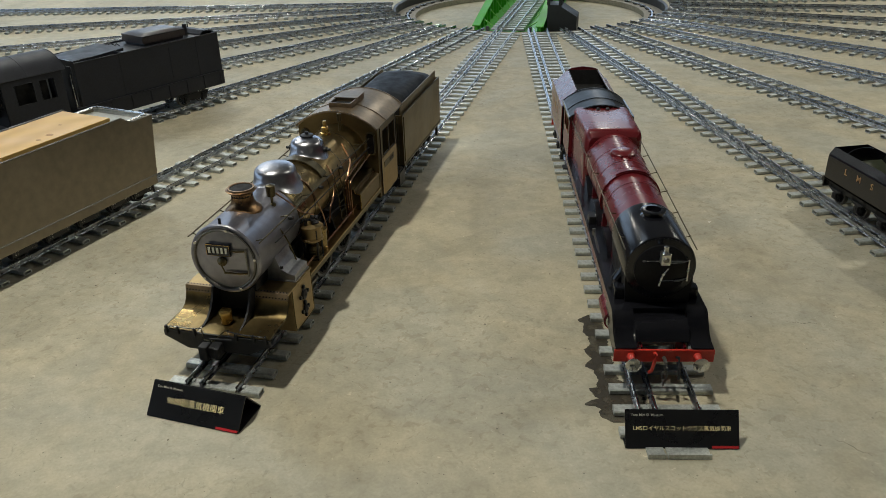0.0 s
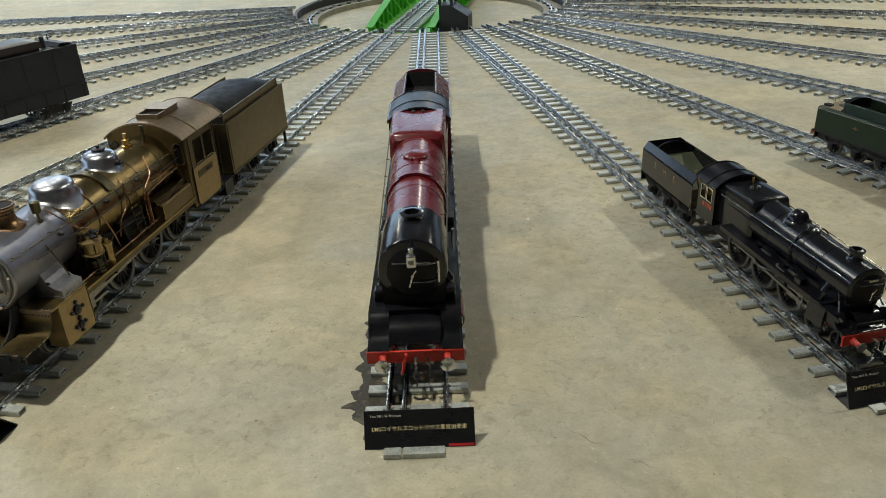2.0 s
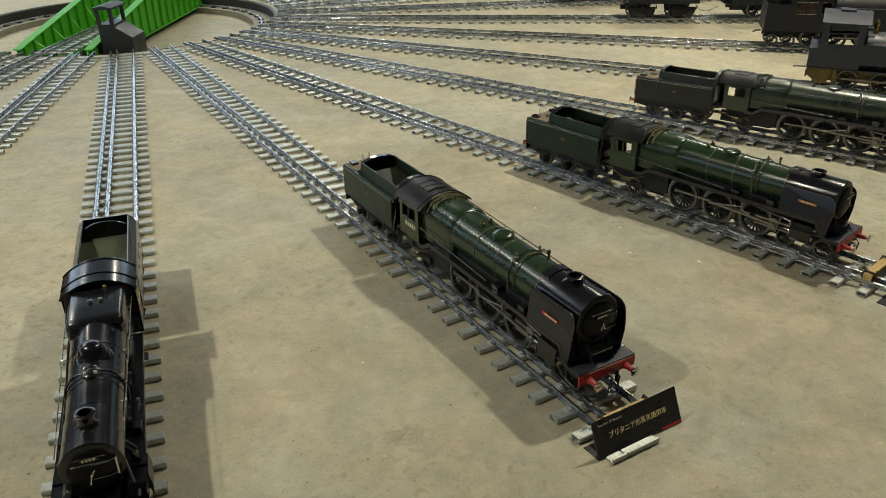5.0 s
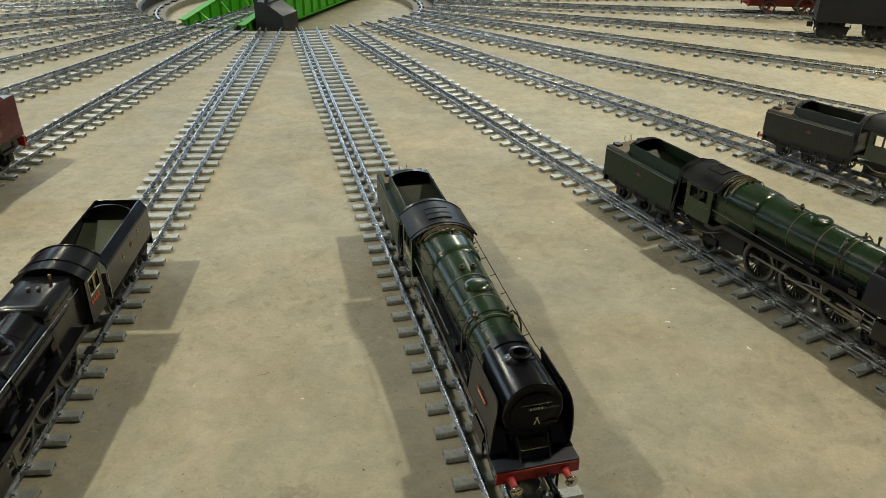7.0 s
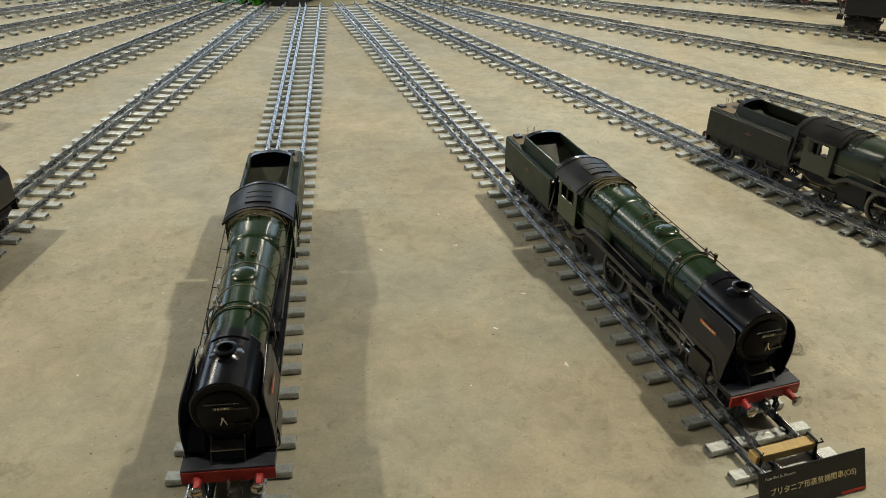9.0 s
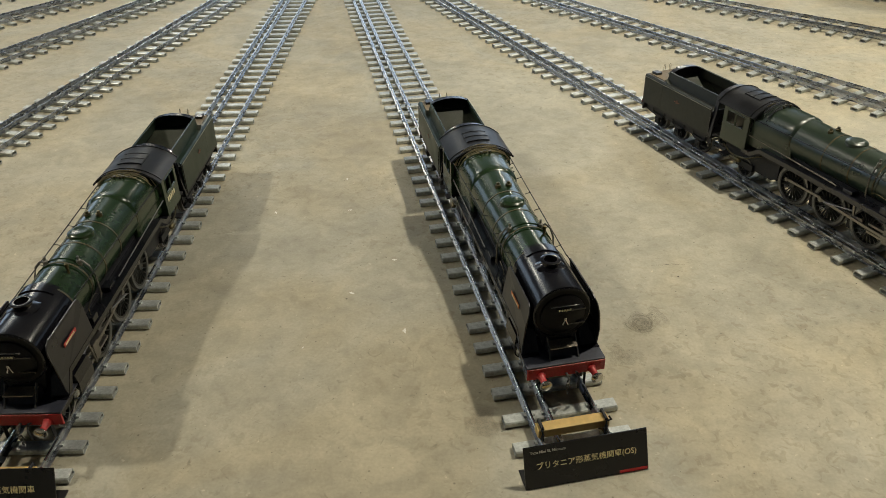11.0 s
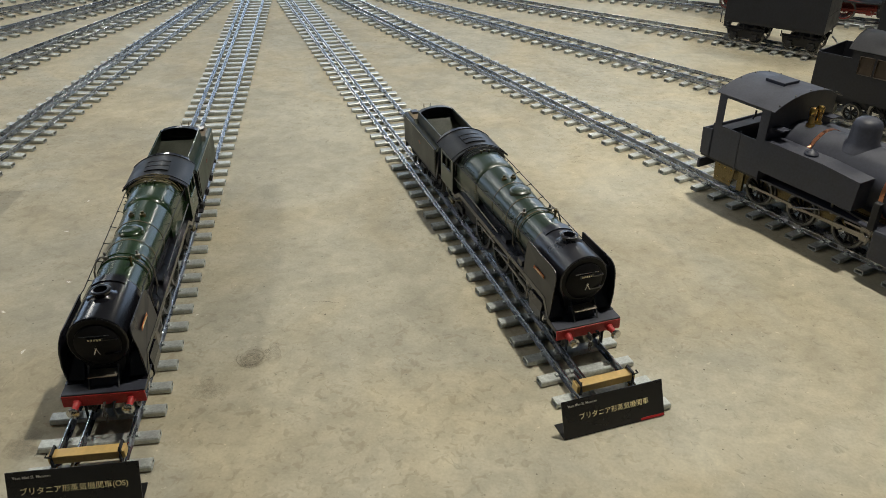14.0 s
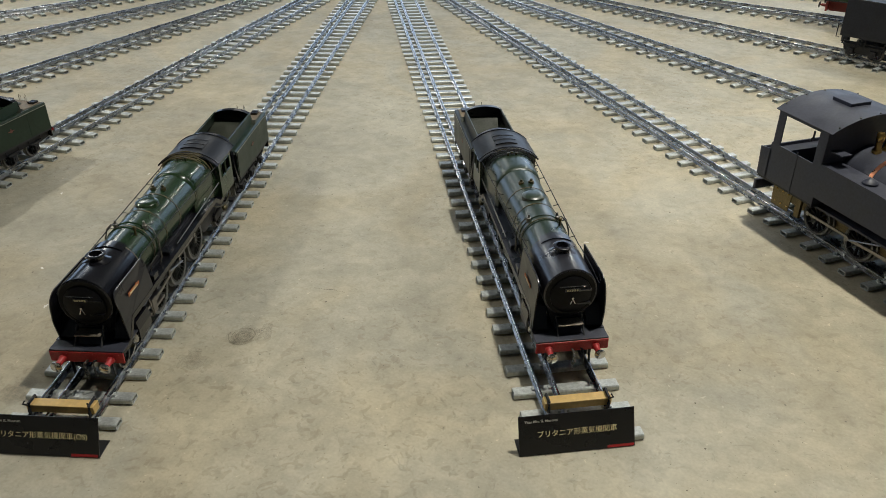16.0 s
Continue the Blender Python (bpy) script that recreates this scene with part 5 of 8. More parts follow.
smokebox_face(sb, 0.155, zc, rb, FACEBLACK, BRIGHT, 1.35, True)
part("smokebox_saddle", pr([(-0.074, 0.1), (0.074, 0.1), (0.076, 0.17), (0.08, zc - 0.025), (-0.08, zc - 0.025), (-0.076, 0.17)], 0.159, 0.36, "y"), FACEBLACK, th)
chimney(th, 0.285, zc + 0.072, 0.0235, 0.0245, BLACK, 1.25)
b = boiler(th, [(0.352, rb), (0.58, rb + 0.001), (0.9, rb + 0.008)], zc, RED, (0.357, 0.5, 0.66, 0.76, 0.86), CRIMSONBAND)
part("top_feed_cover", sh(arc_pts(0, zc, rb + 0.0015, 200, -20, 30), 0.0045, 0.56, 0.585), RED, th, "", True)
part("top_feed_cap", sh(arc_pts(0, zc, rb + 0.006, 122, 58, 14), 0.0045, 0.562, 0.583), RED, th, "", True)
part("dome", lt([(zc + 0.07, 0.039), (zc + 0.084, 0.037), (zc + 0.09, 0.03), (zc + 0.0925, 0.018), (zc + 0.093, 0.0002)], at=(0, 0.725, 0), axis="z", seg=32), RED, th, "", True)
belpaire(th, [(0.878, 0.079, 0.077), (0.888, 0.084, 0.088), (0.893, 0.0875, 0.0935), (0.9, 0.089, 0.0955), (0.915, 0.0895, 0.096), (1.05, 0.093, 0.091), (1.18, 0.096, 0.085)], zc, 0.1, RED)
for s in (-1, 1):
    part("safety_valve", lt([(zc + 0.082, 0.008), (zc + 0.091, 0.007), (zc + 0.095, 0.004), (zc + 0.096, 0.0002)], at=(s * 0.016, 1.14, 0), axis="z", seg=14), SATIN, th, "", True)
handrails(th, 0.17, 1.16, zc + 0.042, 0.083, 0.1, 0.016, BRONZE, 7, 0.0017)
cab(th, 1.17, 1.345, hw, 0.14, 0.292, 0.338, RED, ROOFBLACK, [(0.18, 0.46), (0.52, 0.8)], overhang=0.012, rear=0.035, win_frame=BRASS)
for s in (-1, 1):
    part("roof_edge", bx(min(s * 0.108, s * 0.113), max(s * 0.108, s * 0.113), 1.16, 1.375, 0.285, 0.296), BLACK, th)
wheels(th, (0.14, 0.3), 0.042, 0.066, 10, 0.014, RED)
wheels(th, (0.47, 0.67, 0.88), 0.089, 0.066, 21, 0.015, RED, TYRE)
rods(th, (0.47, 0.67, 0.88), 0.089, 0.084, 0.2, 0.085, 1.35, ROD)
cylinders(th, 0.215, 0.088, 0.093, 0.024, 0.095, RED, BRIGHT, False)
part("ash_pan", bx(-0.06, 0.06, 0.96, 1.16, 0.06, 0.15), SATIN, th)
part("cab_step", bx(-0.11, 0.11, 1.28, 1.32, 0.055, 0.06), SATIN, th)

te = thing("tender", on_track(-1, 5.405, 0.0, RAIL_TOP), "crimson tender with sloping upper sides and dark coal space", "tender", "model tenders")
ya, yb, z0, z1, z2 = 1.40, 1.712, 0.112, 0.262, 0.325
yr = 1.812
rt = part("rear_tank", bx(-0.1075, 0.1075, yb + 0.0005, yr - 0.0005, z0, 0.26, 0.002), REDSATIN, te)
part("rear_tank_filler", lt([(0.257, 0.024), (0.264, 0.024), (0.267, 0.018), (0.268, 0.0002)], at=(0, 1.775, 0), axis="z", seg=20), REDSATIN, rt, "", True)
for s in (-1, 1):
    sd = part("tank_side", bx(min(s * 0.112, s * 0.108), max(s * 0.112, s * 0.108), ya, yr, z0, z1 + 0.001, 0.0008), REDSATIN, te)
    bm = bmesh.new()
    outline = [(ya, 0.0), (ya - 0.002, 0.5), (ya, 1.0), (1.692, 1.0), (1.706, 0.97), (1.716, 0.88), (1.755, 0.0)]
    skins = [[bm.verts.new((s * (0.1118 - 0.049 * t - d), y, z1 + 0.063 * t)) for y, t in outline] for d in (0.0, 0.0035)]
    bm.faces.new(skins[0]), bm.faces.new(skins[1])
    for i in range(len(outline)):
        j = (i + 1) % len(outline)
        bm.faces.new((skins[0][i], skins[0][j], skins[1][j], skins[1][i]))
    part("coping_plate", bm, REDSATIN, te, "crimson plate leaning inwards")
    part("edge_bead", tb([(s * 0.112, ya, z1), (s * 0.112, yr, z1)], 0.0012, 5), REDSATIN, sd)
    part("base_bead", tb([(s * 0.112, ya, z0 + 0.004), (s * 0.112, yr, z0 + 0.004)], 0.0016, 5), REDSATIN, sd)
    for i, ch in enumerate("LMS" if s > 0 else "SML"):
        text_on(sd, "tank_letter", ch, 0.04, pose(s * 0.1126, ya + 0.165 + 0.065 * i, 0.2, 90, 0, 90 * s), GOLDLETTER)
    part("tender_frame", pr([(1.41, 0.108), (1.79, 0.108), (1.79, 0.07), (1.755, 0.055), (1.725, 0.06), (1.695, 0.075), (1.62, 0.075), (1.595, 0.055), (1.57, 0.075), (1.49, 0.075), (1.465, 0.055), (1.41, 0.07)], s * 0.092 - 0.002, s * 0.092 + 0.002), BLACK, te)
    part("rear_handrail", tb([(s * 0.1, yr + 0.003, 0.13), (s * 0.1, yr + 0.01, 0.135), (s * 0.1, yr + 0.01, 0.235), (s * 0.1, yr + 0.003, 0.24)], 0.0018), BRONZE, te, "", True)
part("rear_plate", pr([(-0.11, z0), (0.11, z0), (0.11, z1), (0.106, z1 + 0.008), (0.062, z2), (0.045, z2 + 0.008), (0, z2 + 0.014), (-0.045, z2 + 0.008), (-0.062, z2), (-0.106, z1 + 0.008), (-0.11, z1)], yb - 0.004, yb, "y"), REDSATIN, te)
for s in (-1, 1):
    line = [(s * 0.1075, 0.15), (s * 0.1055, z1 - 0.002), (s * 0.0575, z2 - 0.001)]
    part("coal_lining", prism_strip(bmesh.new(), line, [(p[0] - s * 0.002, p[1]) for p in line], ya + 0.01, yb - 0.006, "y"), SOOTSHADE, te)
part("coal_lining", pr([(-0.1, 0.15), (0.1, 0.15), (0.1, z1), (0.058, z2), (-0.058, z2), (-0.1, z1)], yb - 0.008, yb - 0.0055, "y"), SOOTSHADE, te)
part("coal_floor", prism_strip(bmesh.new(), [(ya, 0.15), (1.52, 0.17), (1.68, 0.262), (1.705, 0.262)], [(ya, 0.154), (1.52, 0.174), (1.68, 0.266), (1.705, 0.266)], -0.106, 0.106, "x"), SOOTSHADE, te)
part("tender_base", bx(-0.112, 0.112, ya, yr, 0.106, 0.114), BLACK, te)
part("bulkhead", bx(-0.1, 0.1, ya + 0.004, ya + 0.01, 0.112, 0.22), BLACK, te)
wheels(te, (1.465, 1.595, 1.725), 0.045, 0.066, 12, 0.014, SATIN)
axleboxes(te, (1.465, 1.595, 1.725), 0.047, 0.098, 1.2, BLACK)
part("rear_beam", bx(-0.108, 0.108, yr, yr + 0.006, 0.06, 0.1), VERMILION, te)
buffers(te, yr + 0.006, 0.073, 0.076, 1.0, BLACK, BRIGHT, face=1, head=0.0165)
part("drawbar", bx(-0.015, 0.015, 1.3, 1.42, 0.07, 0.08), DULL, te)

# ---- black mixed traffic locomotive ----
th = thing("steam_locomotive", on_track(0, 5.488, 0.019, RAIL_TOP), "glossy black model locomotive with red buffer beam on the track", "locomotive", "model locomotives")
zc, rb = 0.163, 0.052
part("buffer_beam", bx(-0.08, 0.08, 0.034, 0.039, 0.045, 0.075, 0.0012), VERMILION, th, "red painted buffer beam")
buffers(th, 0.034, 0.06, 0.054, 1.0, VERMILION, DULL, head=0.0125)
coupling(th, 0.034, 0.056, 1.0, DULL)
part("front_platform", bx(-0.08, 0.08, 0.036, 0.14, 0.075, 0.079, 0.001), BLACK, th)
part("cylinder_cover_box", sh(arc_pts(0.08, 0.075, 0.03, 165, 40, 10), 0.002, -0.035, 0.035, "x"), BLACK, th, "", True)
for s in (-1, 1):
    part("platform_step", pr([(0.06, 0.079), (0.085, 0.104), (0.135, 0.104), (0.135, 0.079)], min(s * 0.048, s * 0.08), max(s * 0.048, s * 0.08)), BLACK, th)
    a, b = sorted((s * 0.04, s * 0.08))
    part("running_board", bx(a, b, 0.13, 0.6, 0.104, 0.1075), BLACK, th)
    part("valance", bx(min(s * 0.08, s * 0.078), max(s * 0.08, s * 0.078), 0.06, 0.6, 0.094, 0.105), BLACK, th)
    part("steam_pipe", tb([(s * 0.045, 0.15, zc - 0.01), (s * 0.062, 0.15, 0.13), (s * 0.064, 0.148, 0.104)], 0.0085, 10), BLACK, th, "", True)
    part("main_frame", pr([(0.04, 0.04), (0.2, 0.05), (0.58, 0.045), (0.74, 0.04), (0.74, 0.08), (0.04, 0.078)], s * 0.036 - 0.0015, s * 0.036 + 0.0015), SATIN, th)
    for y in (0.28, 0.405, 0.53):
        x0, x1 = sorted((s * 0.04, s * 0.058))
        part("splasher", prism_strip(bmesh.new(), arc_pts(y, 0.06, 0.066, 140, 40, 10), arc_pts(y, 0.06, 0.064, 140, 40, 10), x0, x1, "x"), BLACK, th, "", True)
    part("footstep", bx(min(s * 0.06, s * 0.08), max(s * 0.06, s * 0.08), 0.6, 0.63, 0.03, 0.033), SATIN, th)
sb = boiler(th, [(0.083, 0.0002), (0.083, rb * 0.97), (0.085, rb + 0.002), (0.2, rb + 0.002), (0.202, rb)], zc, BLACK, name="smokebox")
ring_rivets(sb, 0.084, rb * 0.985, zc, 40, FACEBLACK, 0.001)
smokebox_face(sb, 0.083, zc, rb, FACEBLACK, BRIGHT, 0.85)
part("number_plate", bx(-0.015, 0.015, 0.07, 0.0715, zc + rb * 0.5, zc + rb * 0.5 + 0.007), BLACK, sb)
part("smokebox_saddle", pr([(-0.03, 0.07), (0.03, 0.07), (0.045, zc - 0.03), (-0.045, zc - 0.03)], 0.09, 0.19, "y"), BLACK, th)
chimney(th, 0.142, zc + 0.045, 0.034, 0.0145, BLACK, 1.3)
boiler(th, [(0.202, rb), (0.5, rb + 0.008)], zc, BLACK, (0.206, 0.28, 0.41, 0.49))
part("top_feed", lt([(zc + 0.046, 0.02), (zc + 0.058, 0.018), (zc + 0.062, 0.012), (zc + 0.062, 0.0002)], at=(0, 0.3, 0), axis="z", seg=20), BLACK, th, "", True)
part("dome", lt([(zc + 0.045, 0.031), (zc + 0.062, 0.0275), (zc + 0.074, 0.022), (zc + 0.081, 0.012), (zc + 0.083, 0.0002)], at=(0, 0.37, 0), axis="z", seg=28), BLACK, th, "", True)
belpaire(th, [(0.482, 0.053, 0.052), (0.489, 0.056, 0.058), (0.493, 0.0585, 0.062), (0.498, 0.0595, 0.0635), (0.508, 0.06, 0.064), (0.58, 0.061, 0.061), (0.645, 0.062, 0.058)], zc, 0.065, BLACK)
for s in (-1, 1):
    part("safety_valve", lt([(zc + 0.055, 0.006), (zc + 0.068, 0.005), (zc + 0.07, 0.0002)], at=(s * 0.011, 0.575, 0), axis="z", seg=12), DULL, th, "", True)
handrails(th, 0.09, 0.63, zc + 0.03, 0.056, 0.07, 0.012, BRIGHT, 6, 0.0012)
cab(th, 0.645, 0.742, 0.08, 0.085, 0.205, 0.24, BLACK, BLACK, [(0.18, 0.48), (0.54, 0.84)], overhang=0.004, rear=0.022, win_frame=CREAM)
for s in (-1, 1):
    part("cab_lettering", bars(bmesh.new(), s * 0.0804, 0.66, 0.135, 4, 0.0095, 0.004, 0.013, 0.0004), REDLETTER, th)
wheels(th, (0.085, 0.185), 0.026, 0.047, 10, mat=SATIN)
wheels(th, (0.285, 0.41, 0.535), 0.057, 0.047, 19, mat=SATIN, tyre=TYRE)
rods(th, (0.285, 0.41, 0.535), 0.057, 0.057, 0.135, 0.06, 0.95, ROD)
cylinders(th, 0.137, 0.06, 0.066, 0.018, 0.06, BLACK, BRIGHT)
part("ash_pan", bx(-0.04, 0.04, 0.58, 0.7, 0.04, 0.1), SATIN, th)
# Added black block that keeps the space under the boiler dark.
part("dark_frame_filler", bx(-0.0345, 0.0345, 0.2, 0.58, 0.064, 0.112), SATIN, th)
part("dome_base", lt([(zc + 0.038, 0.04), (zc + 0.05, 0.036), (zc + 0.056, 0.03)], at=(0, 0.37, 0), axis="z", seg=28), BLACK, th, "", True)
bolts = bmesh.new()
for i in range(4):
    a = radians(45 + 90 * i)
    lathe(bolts, [(zc + 0.055, 0.0035), (zc + 0.064, 0.003), (zc + 0.065, 0.0002)], at=(0.0135 * math.cos(a), 0.3 + 0.0135 * math.sin(a), 0), axis="z", seg=10)
part("top_feed_bolts", bolts, BRIGHT, th, "bright steel nuts", True)
for s in (-1, 1):
    part("feed_pipe", tb(curve_pts([(s * 0.016, 0.3, zc + 0.056), (s * 0.034, 0.302, zc + 0.05), (s * 0.05, 0.304, zc + 0.028), (s * 0.058, 0.306, zc), (s * 0.055, 0.308, zc - 0.035)]), 0.0022), BLACK, th, "", True)
    part("platform_stay", tb([(s * 0.06, 0.088, 0.106), (s * 0.044, 0.125, zc - 0.004)], 0.0024, 6), BRIGHT, th, "bright steel stay rod", True)
    part("lamp_bracket", bx(s * 0.055 - 0.002, s * 0.055 + 0.002, 0.045, 0.047, 0.079, 0.092), SATIN, th)
    part("valve_spindle", lt([(0.062, 0.004), (0.07, 0.0065), (0.098, 0.0065), (0.1, 0.0085), (0.104, 0.0085)], at=(s * 0.064, 0, 0.092), seg=12), SATIN, th, "", True)
    part("front_step", bx(min(s * 0.066, s * 0.082), max(s * 0.066, s * 0.082), 0.05, 0.066, 0.03, 0.033), SATIN, th)
    part("step_hanger", bx(s * 0.074 - 0.0015, s * 0.074 + 0.0015, 0.056, 0.06, 0.033, 0.075), SATIN, th)
    part("guard_iron", bx(s * 0.045 - 0.001, s * 0.045 + 0.001, 0.045, 0.054, 0.004, 0.046), SATIN, th)
    part("lubricator", bx(min(s * 0.058, s * 0.076), max(s * 0.058, s * 0.076), 0.22, 0.245, 0.1075, 0.125, 0.002), BLACK, th)
    part("ejector_pipe", tb(curve_pts([(s * 0.06, 0.64, zc + 0.012), (s * 0.062, 0.5, zc + 0.01), (s * 0.056, 0.3, zc + 0.006), (s * 0.0555, 0.2, zc + 0.004)]), 0.0024 if s < 0 else 0.0014), BLACK, th, "", True)
    part("board_rivets", rivets(bmesh.new(), [(s * 0.0775, 0.14 + 0.0145 * i, 0.1078) for i in range(32)], 0.0011), BLACK, th, "", True)
    part("cab_rivets", rivets(bmesh.new(), [(s * 0.0805, 0.65 + 0.011 * i, 0.198) for i in range(9)], 0.001), BLACK, th, "", True)
part("whistle", lt([(zc + 0.05, 0.002), (zc + 0.066, 0.002), (zc + 0.067, 0.0035), (zc + 0.076, 0.0035), (zc + 0.077, 0.0002)], at=(0.02, 0.618, 0), axis="z", seg=10), BRASSPLAIN, th, "", True)
part("platform_bar", tb([(-0.036, 0.052, 0.079), (-0.036, 0.05, 0.092), (0.036, 0.05, 0.092), (0.036, 0.052, 0.079)], 0.0012, 5), DULL, th, "", True)
part("plate_lettering", bars(bmesh.new(), 0.0697, -0.0115, zc + rb * 0.5 + 0.0035, 4, 0.004, 0.002, 0.0045, 0.0005, "y"), CREAM, sb)
part("smokebox_number_bar", tb([(-0.028, 0.069, zc + rb * 0.66), (0.028, 0.069, zc + rb * 0.66)], 0.0011, 5), BRIGHT, sb, "", True)
te = thing("tender", on_track(0, 5.488, 0.019, RAIL_TOP), "black tender with red letters, coal space nearly empty", "tender", "model tenders")
ya, yb, z0, z1, z2 = 0.785, 1.14, 0.075, 0.16, 0.188
for s in (-1, 1):
    line = [(s * 0.08, z0), (s * 0.08, z1), (s * 0.078, z1 + 0.006), (s * 0.062, z2)]
    sd = part("tank_side", prism_strip(bmesh.new(), line, [(p[0] - s * 0.003, p[1] - 0.001) for p in line], ya, yb, "y"), BLACK, te)
    for i, ch in enumerate("LMS" if s > 0 else "SML"):
        text_on(sd, "tank_letter", ch, 0.03, pose(s * 0.0805, ya + 0.115 + 0.067 * i, 0.135, 90, 0, 90 * s), TANKLETTER)
    part("tender_frame", pr([(0.79, 0.078), (1.13, 0.078), (1.13, 0.05), (1.08, 0.04), (1.05, 0.052), (0.99, 0.052), (0.96, 0.04), (0.93, 0.052), (0.87, 0.052), (0.84, 0.04), (0.79, 0.05)], s * 0.064 - 0.0015, s * 0.064 + 0.0015), SATIN, te)
    part("front_handrail", tb([(s * 0.079, ya - 0.003, z0), (s * 0.08, ya - 0.003, z1)], 0.0012), BRIGHT, te, "", True)
part("rear_plate", pr([(-0.078, z0), (0.078, z0), (0.078, z1), (0.06, z2), (-0.06, z2), (-0.078, z1)], yb - 0.003, yb, "y"), BLACK, te)
part("coal_plate", pr([(-0.06, 0.15)] + [(p[0], 0.173 + (p[1] - 0.173) * 0.5) for p in arc_pts(0, 0.173, 0.06, 178, 2, 12)] + [(0.06, 0.15)], 1.075, 1.079, "y"), BLACK, te)
part("tank_top", bx(-0.076, 0.076, 1.078, yb, 0.156, 0.16), BLACK, te)
part("coal_floor", prism_strip(bmesh.new(), [(ya, 0.105), (0.95, 0.112), (1.075, 0.152)], [(ya, 0.108), (0.95, 0.115), (1.075, 0.155)], -0.075, 0.075, "x"), DARKOLIVE, te)
part("tender_base", bx(-0.08, 0.08, ya, yb, 0.076, 0.082), SATIN, te)
part("bulkhead", bx(-0.07, 0.07, ya + 0.006, ya + 0.01, z0, 0.142), TANTOP, te)
part("fire_iron", tb([(-0.045, ya + 0.01, 0.14), (-0.035, ya + 0.06, 0.185)], 0.005), COPPER, te, "copper coloured scoop", True)
part("coal_door", bx(-0.02, 0.045, ya + 0.0, ya + 0.006, 0.12, 0.176), REFLUX, te)
wheels(te, (0.84, 0.96, 1.08), 0.032, 0.047, 12, mat=SATIN)
axleboxes(te, (0.84, 0.96, 1.08), 0.033, 0.069, 0.9, SATIN)
part("rear_beam", bx(-0.078, 0.078, yb, yb + 0.005, 0.045, 0.075), BLACK, te)
buffers(te, yb + 0.005, 0.06, 0.054, 0.9, BLACK, DULL, face=1, head=0.0125)
part("drawbar", bx(-0.012, 0.012, 0.72, 0.8, 0.05, 0.056), DULL, te)

# ---- brass freight locomotive ----
th = thing("steam_locomotive", on_track(-2, 5.45, 0.0, RAIL_TOP), "unpainted brass model freight locomotive with grey steel smokebox", "locomotive", "model locomotives")
zc, rb, hw, gh = 0.258, 0.088, 0.13, 0.066
part("buffer_beam", pr([(-0.14, 0.102), (-0.14, 0.086), (-0.08, 0.056), (0.08, 0.056), (0.14, 0.086), (0.14, 0.102)], 0.016, 0.022, "y"), SATIN, th, "black painted beam")
bm = bx(-0.016, 0.016, -0.012, 0.02, 0.052, 0.084, 0.004)
box(bm, -0.03, -0.008, -0.022, 0.004, 0.05, 0.09, 0.004)
box(bm, 0.008, 0.02, -0.018, 0.0, 0.054, 0.086, 0.003)
tube(bm, [(-0.005, 0.0, 0.09), (-0.005, -0.004, 0.105), (0.05, 0.0, 0.105)], 0.0022)
part("knuckle_coupler", bm, SATIN, th)
deck = [(0.02, 0.103), (0.098, 0.103), (0.11, 0.105), (0.12, 0.11), (0.128, 0.119), (0.133, 0.13), (0.137, 0.146), (0.139, 0.155)]
